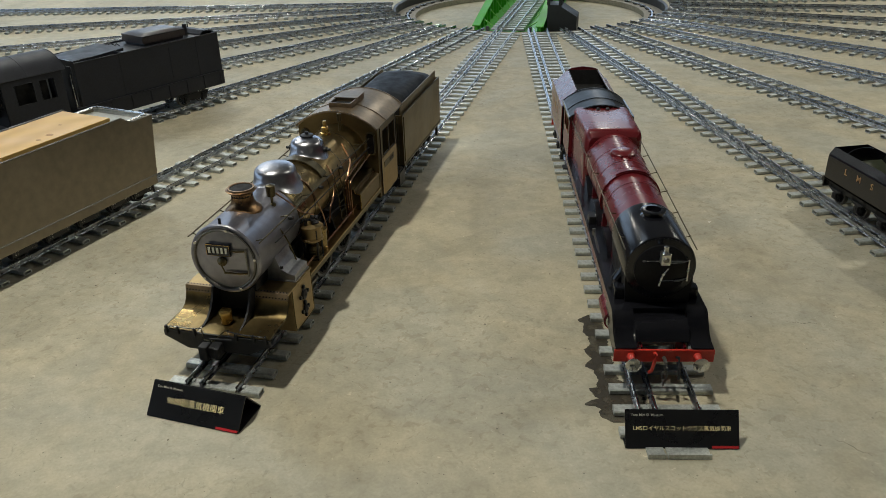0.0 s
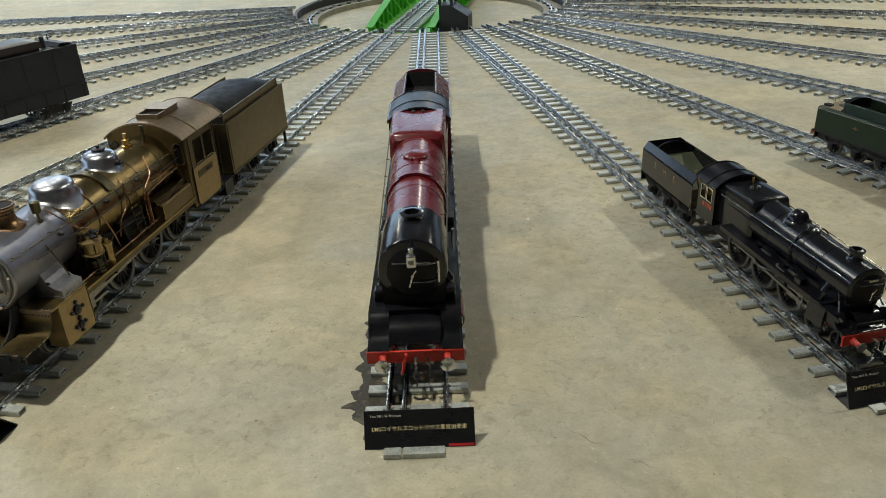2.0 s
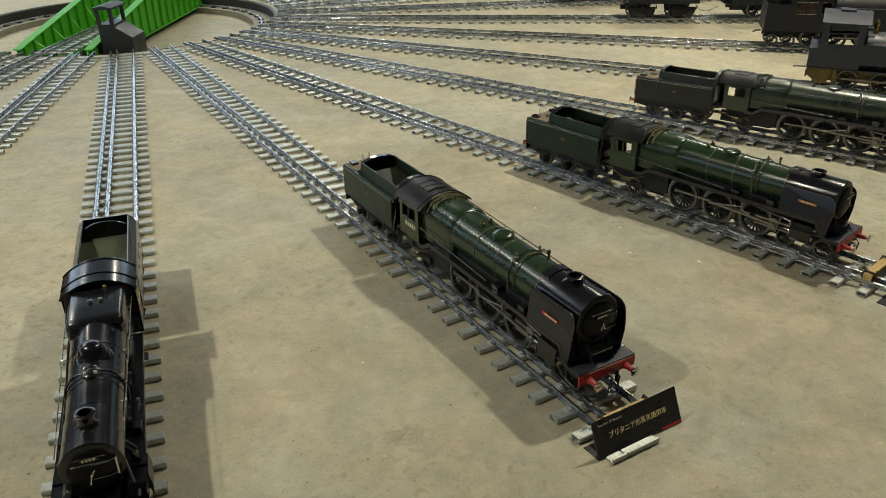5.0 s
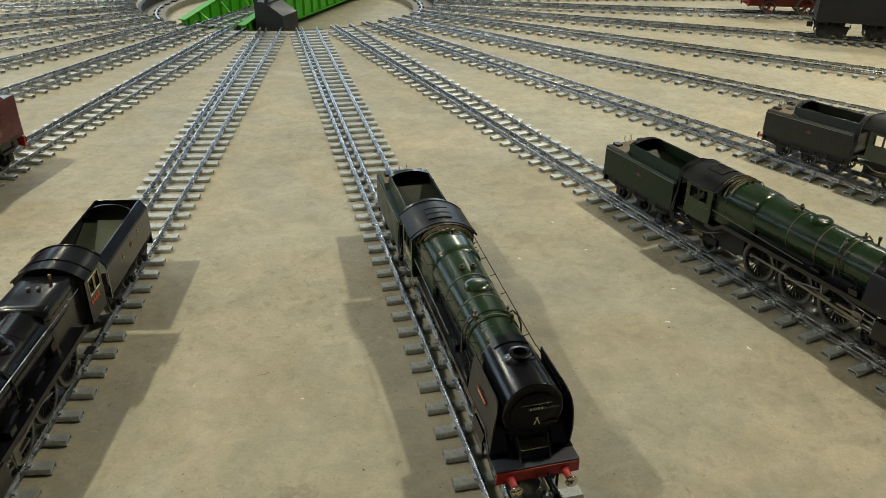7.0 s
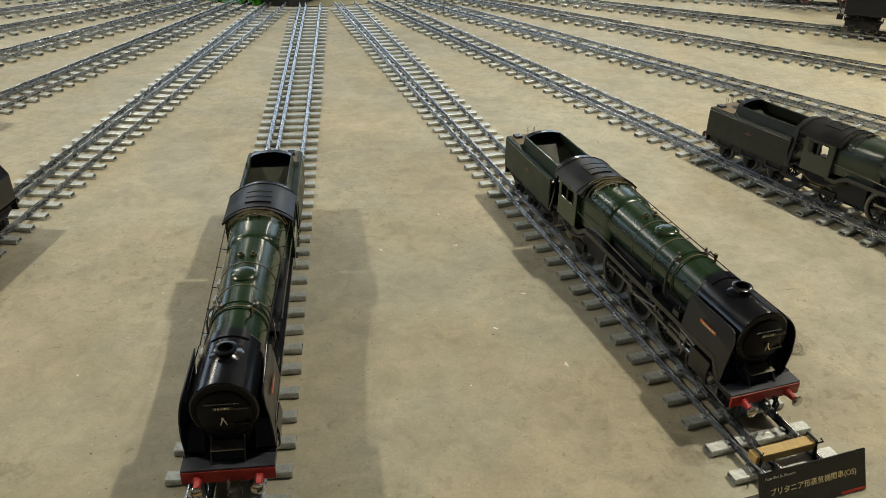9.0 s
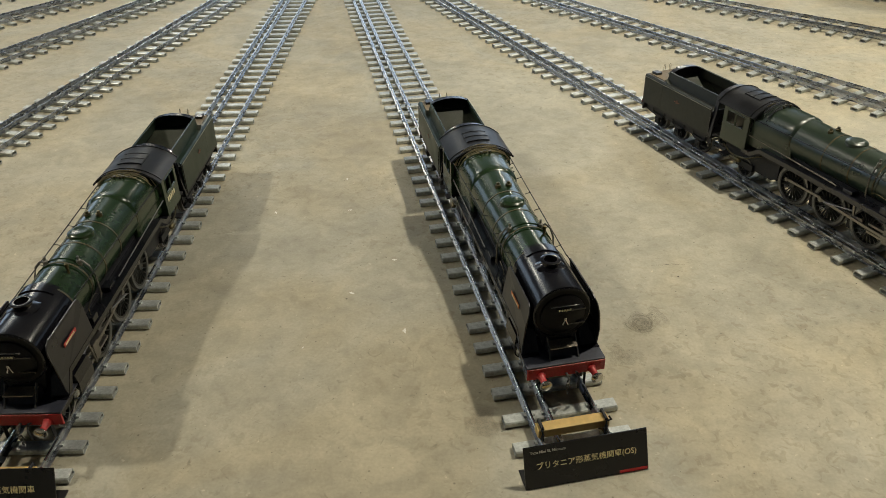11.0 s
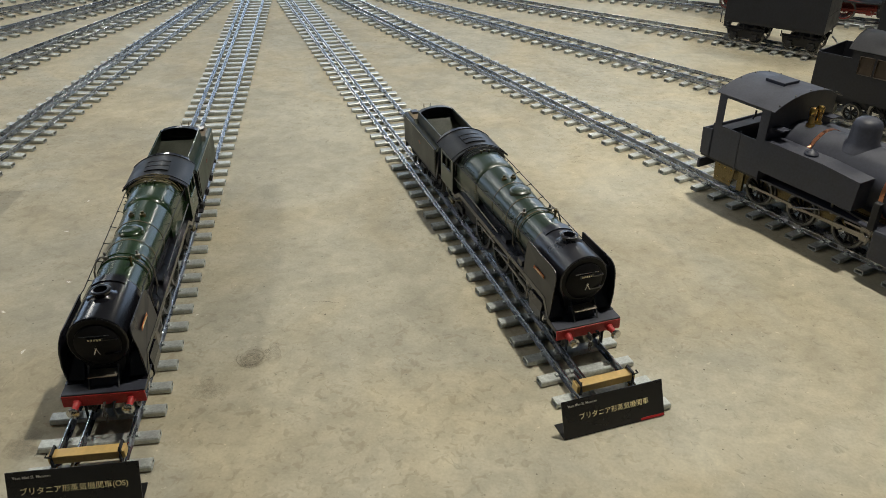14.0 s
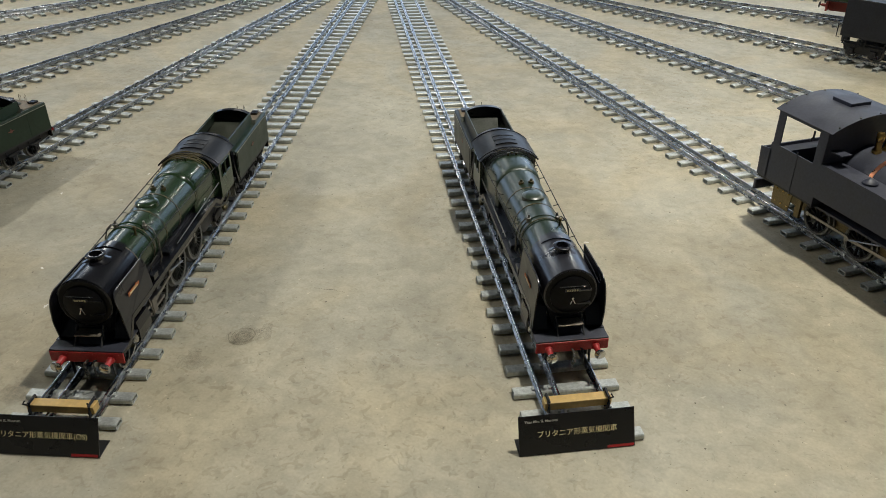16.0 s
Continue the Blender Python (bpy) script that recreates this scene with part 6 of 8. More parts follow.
for s in (-1, 1):
    a, b = sorted((s * 0.053, s * 0.14))
    d = part("front_plate", prism_strip(bmesh.new(), deck, [(p[0] - 0.0012, p[1] + 0.003) for p in deck], a, b, "x"), BRASS, th, "", True)
    part("top_plate", bx(a, b, 0.137, 0.29, 0.155, 0.159), BRASS, th)
    part("corner_angle", pr([(0.1335, 0.144), (0.1375, 0.161), (0.148, 0.161), (0.148, 0.159), (0.139, 0.159), (0.136, 0.144)], a, b), ROOFBROWN, d)
    for i in range(10):
        x = s * (0.058 + 0.0086 * i)
        part("plate_rivet", rivets(bmesh.new(), [(x, 0.1335, 0.15), (x, 0.1445, 0.1615)], 0.0021), SATIN, d, "", True)
    part("plate_edge", tb([(s * 0.14, q[0], q[1] + 0.002) for q in deck], 0.0016, 5), BRONZE, d, "", True)
    part("frame_bracket", pr([(0.045, 0.104), (0.07, 0.112), (0.09, 0.127), (0.105, 0.148), (0.116, 0.176), (0.14, 0.176), (0.14, 0.085), (0.045, 0.085)], s * 0.05 - 0.0025, s * 0.05 + 0.0025), SATIN, th)
    part("beam_rail", tb([(s * 0.034, 0.019, 0.104), (s * 0.034, 0.014, 0.119), (s * 0.07, 0.013, 0.115), (s * 0.125, 0.014, 0.114), (s * 0.128, 0.019, 0.104)], 0.0015), BRIGHT, th, "", True)
    for x in (0.055, 0.1, 0.131):
        part("rail_bracket", bx(s * x - 0.0025, s * x + 0.0025, 0.011, 0.018, 0.094, 0.116, 0.001), SATIN, th)
    c = part("cylinder", bx(min(s * 0.085, s * 0.139), max(s * 0.085, s * 0.139), 0.165, 0.285, 0.035, 0.154, 0.003), DOORBRASS, th, "square brass cylinder casing")
    for z, r in ((0.068, 0.012), (0.112, 0.015)):
        boss = part("cover_boss", lt([(s * 0.138, r), (s * 0.145, r * 0.85), (s * 0.147, r * 0.4), (s * 0.149, 0.0002)], at=(0, 0.228, z), axis="x", seg=14), SATIN, c, "", True)
        for dy, dz in ((0, 0.022), (0, -0.022), (0.022, 0), (-0.022, 0)):
            part("boss_stud", lt([(s * 0.138, 0.0055), (s * 0.144, 0.005), (s * 0.145, 0.0002)], at=(0, 0.228 + dy * r / 0.015, z + dz * r / 0.015), axis="x", seg=8), SATIN, boss, "", True)
    part("casing_edge", tb(curve_pts([(s * 0.139, 0.166, 0.152), (s * 0.139, 0.166, 0.05), (s * 0.139, 0.185, 0.036), (s * 0.139, 0.27, 0.036), (s * 0.139, 0.284, 0.05), (s * 0.139, 0.284, 0.152)]), 0.0014, 5), BRONZE, c, "", True)
    part("running_board", bx(min(s * 0.07, s * 0.136), max(s * 0.07, s * 0.136), 0.287, 0.905, 0.132, 0.137), BRASS, th)
    part("board_edge", bx(min(s * 0.131, s * 0.136), max(s * 0.131, s * 0.136), 0.287, 0.905, 0.12, 0.132), BRONZE, th)
    cover = part("saddle_cover", pr([(s * 0.132, 0.16), (s * 0.055, 0.16), (s * 0.055, 0.228), (s * 0.084, 0.224), (s * 0.09, 0.206), (s * 0.098, 0.192), (s * 0.112, 0.182), (s * 0.132, 0.178)], 0.205, 0.285, "y"), STEELCOVER, th, "bare steel steam chest cover")
    part("cover_foot", bx(min(s * 0.055, s * 0.135), max(s * 0.055, s * 0.135), 0.202, 0.288, 0.159, 0.1625), STEELCOVER, cover)
    part("cover_clip", bx(s * 0.1 - 0.004, s * 0.1 + 0.004, 0.202, 0.205, 0.196, 0.202), SATIN, cover)
    part("main_frame", pr([(0.05, 0.05), (0.18, 0.06), (0.9, 0.06), (1.15, 0.06), (1.15, 0.1), (0.05, 0.1)], s * 0.042 - 0.002, s * 0.042 + 0.002), SATIN, th)
part("uncoupling_rod", tb([(-0.034, 0.012, 0.116), (-0.03, 0.01, 0.09), (0.0, 0.002, 0.094), (0.03, 0.01, 0.122), (0.04, 0.013, 0.124)], 0.0017), BRONZE, th, "", True)
part("deck_floor", bx(-0.048, 0.048, 0.02, 0.14, 0.098, 0.102), BRASS, th)
part("oil_cup", lt([(0.102, 0.012), (0.104, 0.0145), (0.128, 0.0145), (0.131, 0.0165), (0.136, 0.0155), (0.137, 0.0002)], at=(0.0, 0.075, 0), axis="z", seg=20), BRASSPLAIN, th, "small brass cup", True)
part("smokebox_saddle", pr([(-0.05, 0.09), (0.05, 0.09), (0.06, zc - 0.06), (-0.06, zc - 0.06)], 0.14, 0.34, "y"), SATIN, th)
sb = boiler(th, [(0.118, 0.0002), (0.118, rb * 0.93), (0.113, rb * 0.94), (0.1115, rb * 0.98), (0.113, rb + 0.002), (0.118, rb + 0.004), (0.124, rb + 0.001), (0.36, rb + 0.001), (0.362, rb)], zc, SMOKESTEEL, name="smokebox")
part("smokebox_door", lt([(0.1185, rb * 0.925), (0.1145, rb * 0.915), (0.111, rb * 0.7), (0.1075, rb * 0.35), (0.106, 0.0002)], at=(0, 0, zc), seg=48), SMOKESTEEL, sb, "", True)
part("door_ring", lt([(0.1165, rb * 0.93), (0.111, rb * 0.925), (0.109, rb * 0.9), (0.111, rb * 0.875), (0.1135, rb * 0.87)], at=(0, 0, zc), seg=56), DULL, sb, "", True)
bm = bmesh.new()
for i in range(5):
    a = radians(150 + 72 * i)
    box(bm, 0.088 * rb / 0.088 * 0.88 * math.cos(a) - 0.003 + 0.05 * rb * math.cos(a), 0.93 * rb * math.cos(a) + 0.003, 0.107, 0.114, zc + 0.93 * rb * math.sin(a) - 0.003, zc + 0.93 * rb * math.sin(a) + 0.003)
part("door_clamps", bm, BRIGHT, sb)
part("number_plate", bx(-0.038, 0.024, 0.0985, 0.106, zc + 0.016, zc + 0.046, 0.001), BLACK, sb, "small black number plate")
part("plate_border", tb([(-0.037, 0.0985, zc + 0.017), (0.023, 0.0985, zc + 0.017), (0.023, 0.0985, zc + 0.045), (-0.037, 0.0985, zc + 0.045), (-0.037, 0.0985, zc + 0.017)], 0.0006, 5), BRASSPLAIN, sb)
part("plate_lettering", bars(bmesh.new(), 0.098, -0.032, zc + 0.031, 5, 0.0056, 0.0054, 0.0145, 0.0007, "y"), PLATEWHITE, sb)
for z in (zc + 0.03, zc - 0.03):
    part("door_strap", tb([(0.0, 0.1015, z), (0.04, 0.103, z), (0.062, 0.109, z)], 0.0026), BRONZE, sb, "", True)
part("hinge_pin", tb([(0.062, 0.106, zc - 0.036), (0.062, 0.106, zc + 0.036)], 0.0028), DULL, sb, "", True)
bm = lt([(0.105, 0.012), (0.1, 0.012), (0.099, 0.009), (0.094, 0.004), (0.09, 0.004), (0.09, 0.0002)], at=(-0.002, 0, zc), seg=16)
tube(bm, [(-0.002, 0.093, zc), (0.008, 0.092, zc - 0.026)], 0.0018)
part("door_wheel", bm, BRONZE, sb, "", True)
part("lamp_post", tb([(-0.005, 0.125, zc + rb), (-0.005, 0.125, zc + rb + 0.016)], 0.0035, 8), SATIN, th, "", True)
part("chimney", lt([(zc + rb - 0.014, 0.046), (zc + rb - 0.006, 0.0455), (zc + rb - 0.001, 0.04), (zc + rb + 0.006, 0.033), (zc + rb + 0.014, 0.029), (zc + rb + 0.03, 0.0265), (zc + rb + 0.038, 0.0275), (zc + rb + 0.041, 0.034), (zc + rb + 0.046, 0.0385), (zc + rb + 0.0475, 0.034), (zc + rb + 0.0515, 0.0325),
                    (zc + rb + 0.0515, 0.029), (zc + rb + 0.045, 0.0275)], at=(0, 0.238, 0), axis="z", seg=36), COPPERCAST, th, "reddish bronze chimney", True)
part("chimney_bore", lt([(zc + rb + 0.049, 0.0282), (zc + rb + 0.02, 0.026), (zc + rb - 0.02, 0.0255), (zc + rb - 0.02, 0.0002)], at=(0, 0.238, 0), axis="z", seg=24), SOOTSHADE, th, "sooty chimney inside", True)
bl = boiler(th, [(0.362, rb), (0.5, rb + 0.002), (0.9, rb + 0.004)], zc, BRASS, (0.366, 0.47, 0.58, 0.7, 0.82), BRONZE)


def steel_dome(y, h, rx, ry, name):
    bm = lt([(0, 1.34), (0.012, 1.29), (0.05, 1.18), (0.11, 1.09), (0.22, 1.03), (0.4, 1.0), (0.6, 0.965), (0.76, 0.88), (0.88, 0.72), (0.95, 0.5), (0.985, 0.26), (1.0, 0.001)], axis="z", seg=40)
    for v in bm.verts:
        r2 = math.hypot(v.co.x, v.co.y)
        v.co.x, v.co.y = v.co.x * rx, v.co.y * ry
        drop = 0.0 if v.co.z > 0.4 else (1 - v.co.z / 0.4) ** 1.5 * (rb - math.sqrt(max(0, rb * rb - min(v.co.x, rb * 0.9) ** 2)))
        v.co.z = zc + rb - 0.001 + v.co.z * h - drop
        v.co.y += y
    return part(name, bm, BAREST, th, "polished bare steel dome", True)


steel_dome(0.43, 0.043, 0.056, 0.062, "sand_dome")
sd = steel_dome(0.655, 0.043, 0.05, 0.052, "steam_dome")
part("dome_cap", lt([(zc + rb + 0.043, 0.02), (zc + rb + 0.047, 0.019), (zc + rb + 0.049, 0.006), (zc + rb + 0.056, 0.005), (zc + rb + 0.056, 0.0002)], at=(0, 0.66, 0), axis="z", seg=20), SATIN, sd, "", True)
for s in (-1, 1):
    part("dome_valve", lt([(s * 0.045, 0.008), (s * 0.06, 0.008), (s * 0.062, 0.004), (s * 0.07, 0.004), (s * 0.07, 0.0002)], at=(0, 0.66, zc + rb + 0.004), axis="x", seg=12), SATIN, sd, "", True)
part("saddle_strap", sh(arc_pts(0, zc, rb + 0.003, 150, 30, 16), 0.006, 0.55, 0.585), BRONZE, th, "", True)
part("safety_valve", lt([(zc + rb - 0.004, 0.018), (zc + rb + 0.008, 0.017), (zc + rb + 0.01, 0.01), (zc + rb + 0.025, 0.011), (zc + rb + 0.028, 0.006), (zc + rb + 0.045, 0.006), (zc + rb + 0.046, 0.0002)], at=(0, 0.8, 0), axis="z", seg=18), BRASSPLAIN, th, "", True)
part("whistle", lt([(zc + rb, 0.005), (zc + rb + 0.03, 0.005), (zc + rb + 0.031, 0.007), (zc + rb + 0.055, 0.007), (zc + rb + 0.057, 0.001)], at=(0.03, 0.85, 0), axis="z", seg=12), BRONZE, th, "", True)
part("feed_valve", lt([(zc + rb - 0.02, 0.009), (zc + rb - 0.014, 0.009), (zc + rb - 0.012, 0.0035), (zc + rb + 0.006, 0.0035), (zc + rb + 0.008, 0.011), (zc + rb + 0.036, 0.0125), (zc + rb + 0.038, 0.008), (zc + rb + 0.04, 0.0002)], at=(0.05, 0.295, 0), axis="z", seg=16), BRONZE, th, "", True)
for s in (-1, 1):
    handr = tb([(s * 0.094, 0.12, zc + 0.05), (s * 0.1, 0.5, zc + 0.05), (s * 0.108, 0.9, zc + 0.05)], 0.0019)
    for y in (0.14, 0.28, 0.42, 0.56, 0.7, 0.84):
        tube(handr, [(s * (0.094 + 0.016 * (y - 0.12)), y, zc + 0.05), (s * 0.075, y, zc + 0.045)], 0.0016, 5)
    part("handrail", handr, BRONZE, th, "", True)
    part("sand_pipe", tb(curve_pts([(s * 0.03, 0.46, zc + 0.09), (s * 0.075, 0.47, zc + 0.055), (s * 0.096, 0.475, zc), (s * 0.1, 0.5, zc - 0.06), (s * 0.1, 0.52, 0.13)]), 0.0022), COPPER, th, "", True)
    part("feed_pipe", tb(curve_pts([(s * 0.045, 0.33, zc + rb), (s * 0.075, 0.34, zc + 0.06), (s * 0.094, 0.37, zc + 0.02), (s * 0.102, 0.42, zc - 0.01), (s * 0.108, 0.43, zc - 0.05)]), 0.0024), COPPER, th, "", True)
    part("delivery_pipe", tb(curve_pts([(s * 0.07, 0.62, zc + 0.06), (s * 0.095, 0.61, zc + 0.02), (s * 0.1, 0.58, zc - 0.02), (s * 0.104, 0.54, zc - 0.04), (s * 0.105, 0.52, zc - 0.08)]), 0.0024), COPPER, th, "", True)
    bm = bmesh.new()
    for y in (0.6, 0.64):
        tube(bm, [(s * 0.096, y, zc + 0.055), (s * 0.107, y, zc - 0.02), (s * 0.112, y, 0.137)], 0.0018)
    for i in range(6):
        z = 0.15 + 0.026 * i
        tube(bm, [(s * (0.112 - 0.0004 * i * 8), 0.6, z), (s * (0.112 - 0.0004 * i * 8), 0.64, z)], 0.0016, 5)
    part("ladder", bm, BRONZE, th, "", True)
    part("board_pipe", tb(curve_pts([(s * 0.118, 0.2, 0.143), (s * 0.118, 0.26, 0.15), (s * 0.118, 0.55, 0.15), (s * 0.118, 0.72, 0.152), (s * 0.112, 0.745, 0.165)]), 0.0026), COPPER, th, "", True)
    part("drain_pipe", tb(curve_pts([(s * 0.07, 0.25, zc + 0.05), (s * 0.096, 0.255, zc), (s * 0.104, 0.27, zc - 0.05), (s * 0.112, 0.29, 0.14)]), 0.002), BRONZE, th, "", True)
    part("steam_pipe", tb(curve_pts([(s * 0.06, 0.78, zc + rb - 0.02), (s * 0.098, 0.74, zc + 0.03), (s * 0.106, 0.69, zc), (s * 0.109, 0.68, zc - 0.06), (s * 0.114, 0.67, 0.14)]), 0.0028), COPPER, th, "", True)
    box_top = [(s * 0.082, 0.2), (s * 0.112, 0.2), (s * 0.116, 0.1975), (s * 0.118, 0.191), (s * 0.13, 0.189), (s * 0.134, 0.185), (s * 0.134, 0.137), (s * 0.082, 0.137)]
    tool = part("tool_box", pr(box_top, 0.715, 0.9, "y"), BRASSGREY, th, "long dull brass tool box")
    part("box_lid", bx(min(s * 0.08, s * 0.113), max(s * 0.08, s * 0.113), 0.712, 0.9, 0.2, 0.2035, 0.001), BRONZE, tool)
    part("box_edge", tb([(s * 0.0825, 0.714, 0.138), (s * 0.0825, 0.714, 0.2), (s * 0.112, 0.714, 0.2), (s * 0.117, 0.714, 0.191), (s * 0.1335, 0.714, 0.186), (s * 0.1335, 0.714, 0.138)], 0.0014, 5), BRASSPLAIN, tool, "", True)
    for dx, dz in ((0.0, 0.0), (-0.014, 0.004)):
        part("box_rail", tb(curve_pts([(s * (0.12 + dx), 0.672, 0.138), (s * (0.12 + dx), 0.672, 0.23 + dz), (s * (0.118 + dx), 0.69, 0.247 + dz), (s * (0.112 + dx), 0.78, 0.25 + dz), (s * (0.106 + dx), 0.895, 0.252 + dz)]), 0.0024), COPPER, th, "", True)
part("pump_base", lt([(0.137, 0.024), (0.145, 0.024), (0.147, 0.018), (0.15, 0.018), (0.151, 0.022), (0.154, 0.022), (0.155, 0.018), (0.159, 0.018), (0.16, 0.022), (0.163, 0.022), (0.164, 0.018), (0.175, 0.017), (0.18, 0.01), (0.196, 0.01)], at=(0.108, 0.385, 0), axis="z", seg=20), BRONZE, th, "", True)
pump = part("air_pump", lt([(0.192, 0.01), (0.194, 0.031), (0.199, 0.031), (0.2, 0.0275), (0.228, 0.0275), (0.229, 0.031), (0.235, 0.031), (0.236, 0.02), (0.238, 0.0002)], at=(0.108, 0.385, 0), axis="z", seg=24), DOORBRASS, th, "brass steam air pump", True)
for dx, dy, h in ((-0.01, -0.01, 0.018), (0.008, 0.0, 0.024), (0.0, 0.012, 0.02), (0.014, 0.01, 0.016)):
    part("pump_valve", lt([(0.238, 0.005), (0.238 + h, 0.004), (0.238 + h, 0.0002)], at=(0.108 + dx, 0.385 + dy, 0), axis="z", seg=10), SATIN, pump, "", True)
bm = bmesh.new()
for dx, dy in ((-0.018, -0.012), (0.016, -0.006), (0.004, 0.02)):
    tube(bm, [(0.108, 0.385, 0.25), (0.108 + dx, 0.385 + dy, 0.252), (0.108 + dx * 1.3, 0.385 + dy * 1.3, 0.245)], 0.0035)
    lathe(bm, [(0.247, 0.0002), (0.247, 0.008), (0.25, 0.008), (0.25, 0.0002)], at=(0.108 + dx * 1.3, 0.385 + dy * 1.3, 0), axis="z", seg=10)
part("pump_fitting", bm, SATIN, pump, "black valve fitting", True)
for dx, dy in ((-0.022, -0.01), (0.02, -0.016), (0.022, 0.012)):
    part("pump_stay", tb([(0.108 + dx, 0.385 + dy, 0.137), (0.108 + dx, 0.385 + dy, 0.23)], 0.0028), SATIN, pump, "", True)
for s in (-1, 1):
    part("conduit_pipe", tb(curve_pts([(s * 0.094, 0.2, zc + 0.012), (s * 0.096, 0.45, zc + 0.008), (s * 0.1, 0.7, zc + 0.012), (s * 0.106, 0.9, zc + 0.02)]), 0.0018), SATIN, th, "", True)
    part("drain_pipe", tb(curve_pts([(s * 0.098, 0.46, 0.14), (s * 0.105, 0.47, 0.17), (s * 0.099, 0.5, 0.19), (s * 0.098, 0.62, 0.185), (s * 0.104, 0.7, 0.16)]), 0.0024), SATIN, th, "", True)
    part("boiler_bearer", pr([(s * 0.05, 0.137), (s * 0.11, 0.137), (s * 0.095, 0.2), (s * 0.07, 0.205)], 0.55, 0.556, "y"), SATIN, th)
    # Plain black blocks fill the space between boiler and running board.
    part("lower_black_filler", bx(min(s * 0.04, s * 0.072), max(s * 0.04, s * 0.072), 0.34, 0.9, 0.1, 0.19), SATIN, th)
    for y in (0.31, 0.52, 0.68):
        part("washout_plug", lt([(s * 0.083, 0.006), (s * 0.096, 0.005), (s * 0.098, 0.0002)], at=(0, y, zc + 0.03), axis="x", seg=10), SATIN, bl, "", True)
    part("brake_rod", tb([(s * 0.095, 0.3, 0.11), (s * 0.096, 0.88, 0.1)], 0.0026), SATIN, th, "", True)
    part("board_support", bx(min(s * 0.07, s * 0.122), max(s * 0.07, s * 0.122), 0.44, 0.447, 0.1, 0.132), SATIN, th)
    part("board_support", bx(min(s * 0.07, s * 0.122), max(s * 0.07, s * 0.122), 0.63, 0.637, 0.1, 0.132), SATIN, th)
part("lubricator", lt([(0.137, 0.014), (0.19, 0.015), (0.192, 0.017), (0.2, 0.017), (0.202, 0.008), (0.212, 0.008), (0.212, 0.0002)], at=(0.112, 0.44, 0), axis="z", seg=16), BRASS, th, "", True)
part("feed_pump", lt([(0.137, 0.02), (0.19, 0.02), (0.2, 0.012), (0.21, 0.0002)], at=(-0.108, 0.4, 0), axis="z", seg=16), BRASS, th, "", True)
cab(th, 0.9, 1.105, 0.135, 0.1, 0.34, 0.394, BRASSGREY, ROOFBROWN, [(0.27, 0.54), (0.61, 0.88)], t=0.004, overhang=0.012, rear=0.08, front_win=False, win_frame=SATIN)
for s in (-1, 1):
    outline = curve_pts([(0.921, 0.335), (0.921, 0.13), (0.925, 0.106), (0.942, 0.096), (1.07, 0.096), (1.088, 0.104), (1.094, 0.13), (1.094, 0.335)])
    low = [q for q in outline if q[1] < 0.228]
    door = part("cab_door", pr([(low[0][0], 0.228)] + low + [(low[-1][0], 0.228)], s * 0.1368 - 0.0012, s * 0.1368 + 0.0012), DOORBRASS, th, "tan brass cab door sheet")
    part("door_edge", tb([(s * 0.138, q[0], q[1]) for q in outline], 0.0019, 5), SATIN, door, "", True)
    part("cab_number_plate", bx(min(s * 0.137, s * 0.1392), max(s * 0.137, s * 0.1392), 0.95, 1.055, 0.188, 0.21, 0.0006), BRONZE, door)
    part("plate_figures", bars(bmesh.new(), s * 0.1395, 1.005, 0.199, 4, 0.007, 0.004, 0.012), SATIN, door)
    part("roof_gutter", tb([(s * 0.138, 0.89, 0.339), (s * 0.138, 1.185, 0.339)], 0.002), BRONZE, th, "", True)
    oval = [(s * 0.112 + 0.0145 * math.cos(math.pi * i / 12), 0.312 + 0.0145 * math.sin(math.pi * i / 12)) for i in range(13)] + [(s * 0.112 - 0.0145 * math.cos(math.pi * i / 12), 0.266 - 0.0145 * math.sin(math.pi * i / 12)) for i in range(13)]
    fw = part("front_window", pr(oval, 0.8975, 0.8995, "y"), BLACK, th, "tall dark rounded window")
    part("window_ring", tb([(q[0], 0.8975, q[1]) for q in oval + oval[:1]], 0.003), BRONZE, fw, "", True)
    part("grab_rail", tb([(s * 0.137, 1.112, 0.12), (s * 0.14, 1.114, 0.125), (s * 0.14, 1.114, 0.31), (s * 0.137, 1.112, 0.315)], 0.0018), BRONZE, th, "", True)
    part("tender_step", bx(min(s * 0.1, s * 0.136), max(s * 0.1, s * 0.136), 1.12, 1.185, 0.05, 0.054), SATIN, th)
    part("step_hanger", bx(min(s * 0.132, s * 0.136), max(s * 0.132, s * 0.136), 1.12, 1.185, 0.054, 0.1), SATIN, th)
R_roof = (0.139 ** 2 + 0.054 ** 2) / (2 * 0.054)
for i in range(15):
    a = radians(90 + 21.5 * 2 * (i / 14 - 0.5) * 0.97)
    part("roof_rivet", rivets(bmesh.new(), [(R_roof * math.cos(a), 0.8935, 0.3955 - R_roof + R_roof * math.sin(a))], 0.0019), BRASSPLAIN, th, "", True)
vent = part("roof_vent", bx(-0.038, 0.038, 1.0, 1.075, 0.384, 0.4075, 0.001), ROOFBROWN, th, "raised roof ventilator box")
for a, b, c, d in ((-0.038, 0.038, 0.94, 0.944), (-0.038, -0.034, 0.944, 1.0), (0.034, 0.038, 0.944, 1.0)):
    part("vent_side", bx(a, b, c, d, 0.384, 0.4075), ROOFBROWN, vent)
part("vent_lid", bx(-0.04, 0.04, 0.998, 1.078, 0.4075, 0.41, 0.0006), ROOFBROWN, vent)
# A black plate closes the hatch in place of the shade within.
part("vent_shade_plate", bx(-0.034, 0.034, 0.944, 1.0, 0.394, 0.3965), SOOTSHADE, vent, "black plate for the shade in the open hatch")
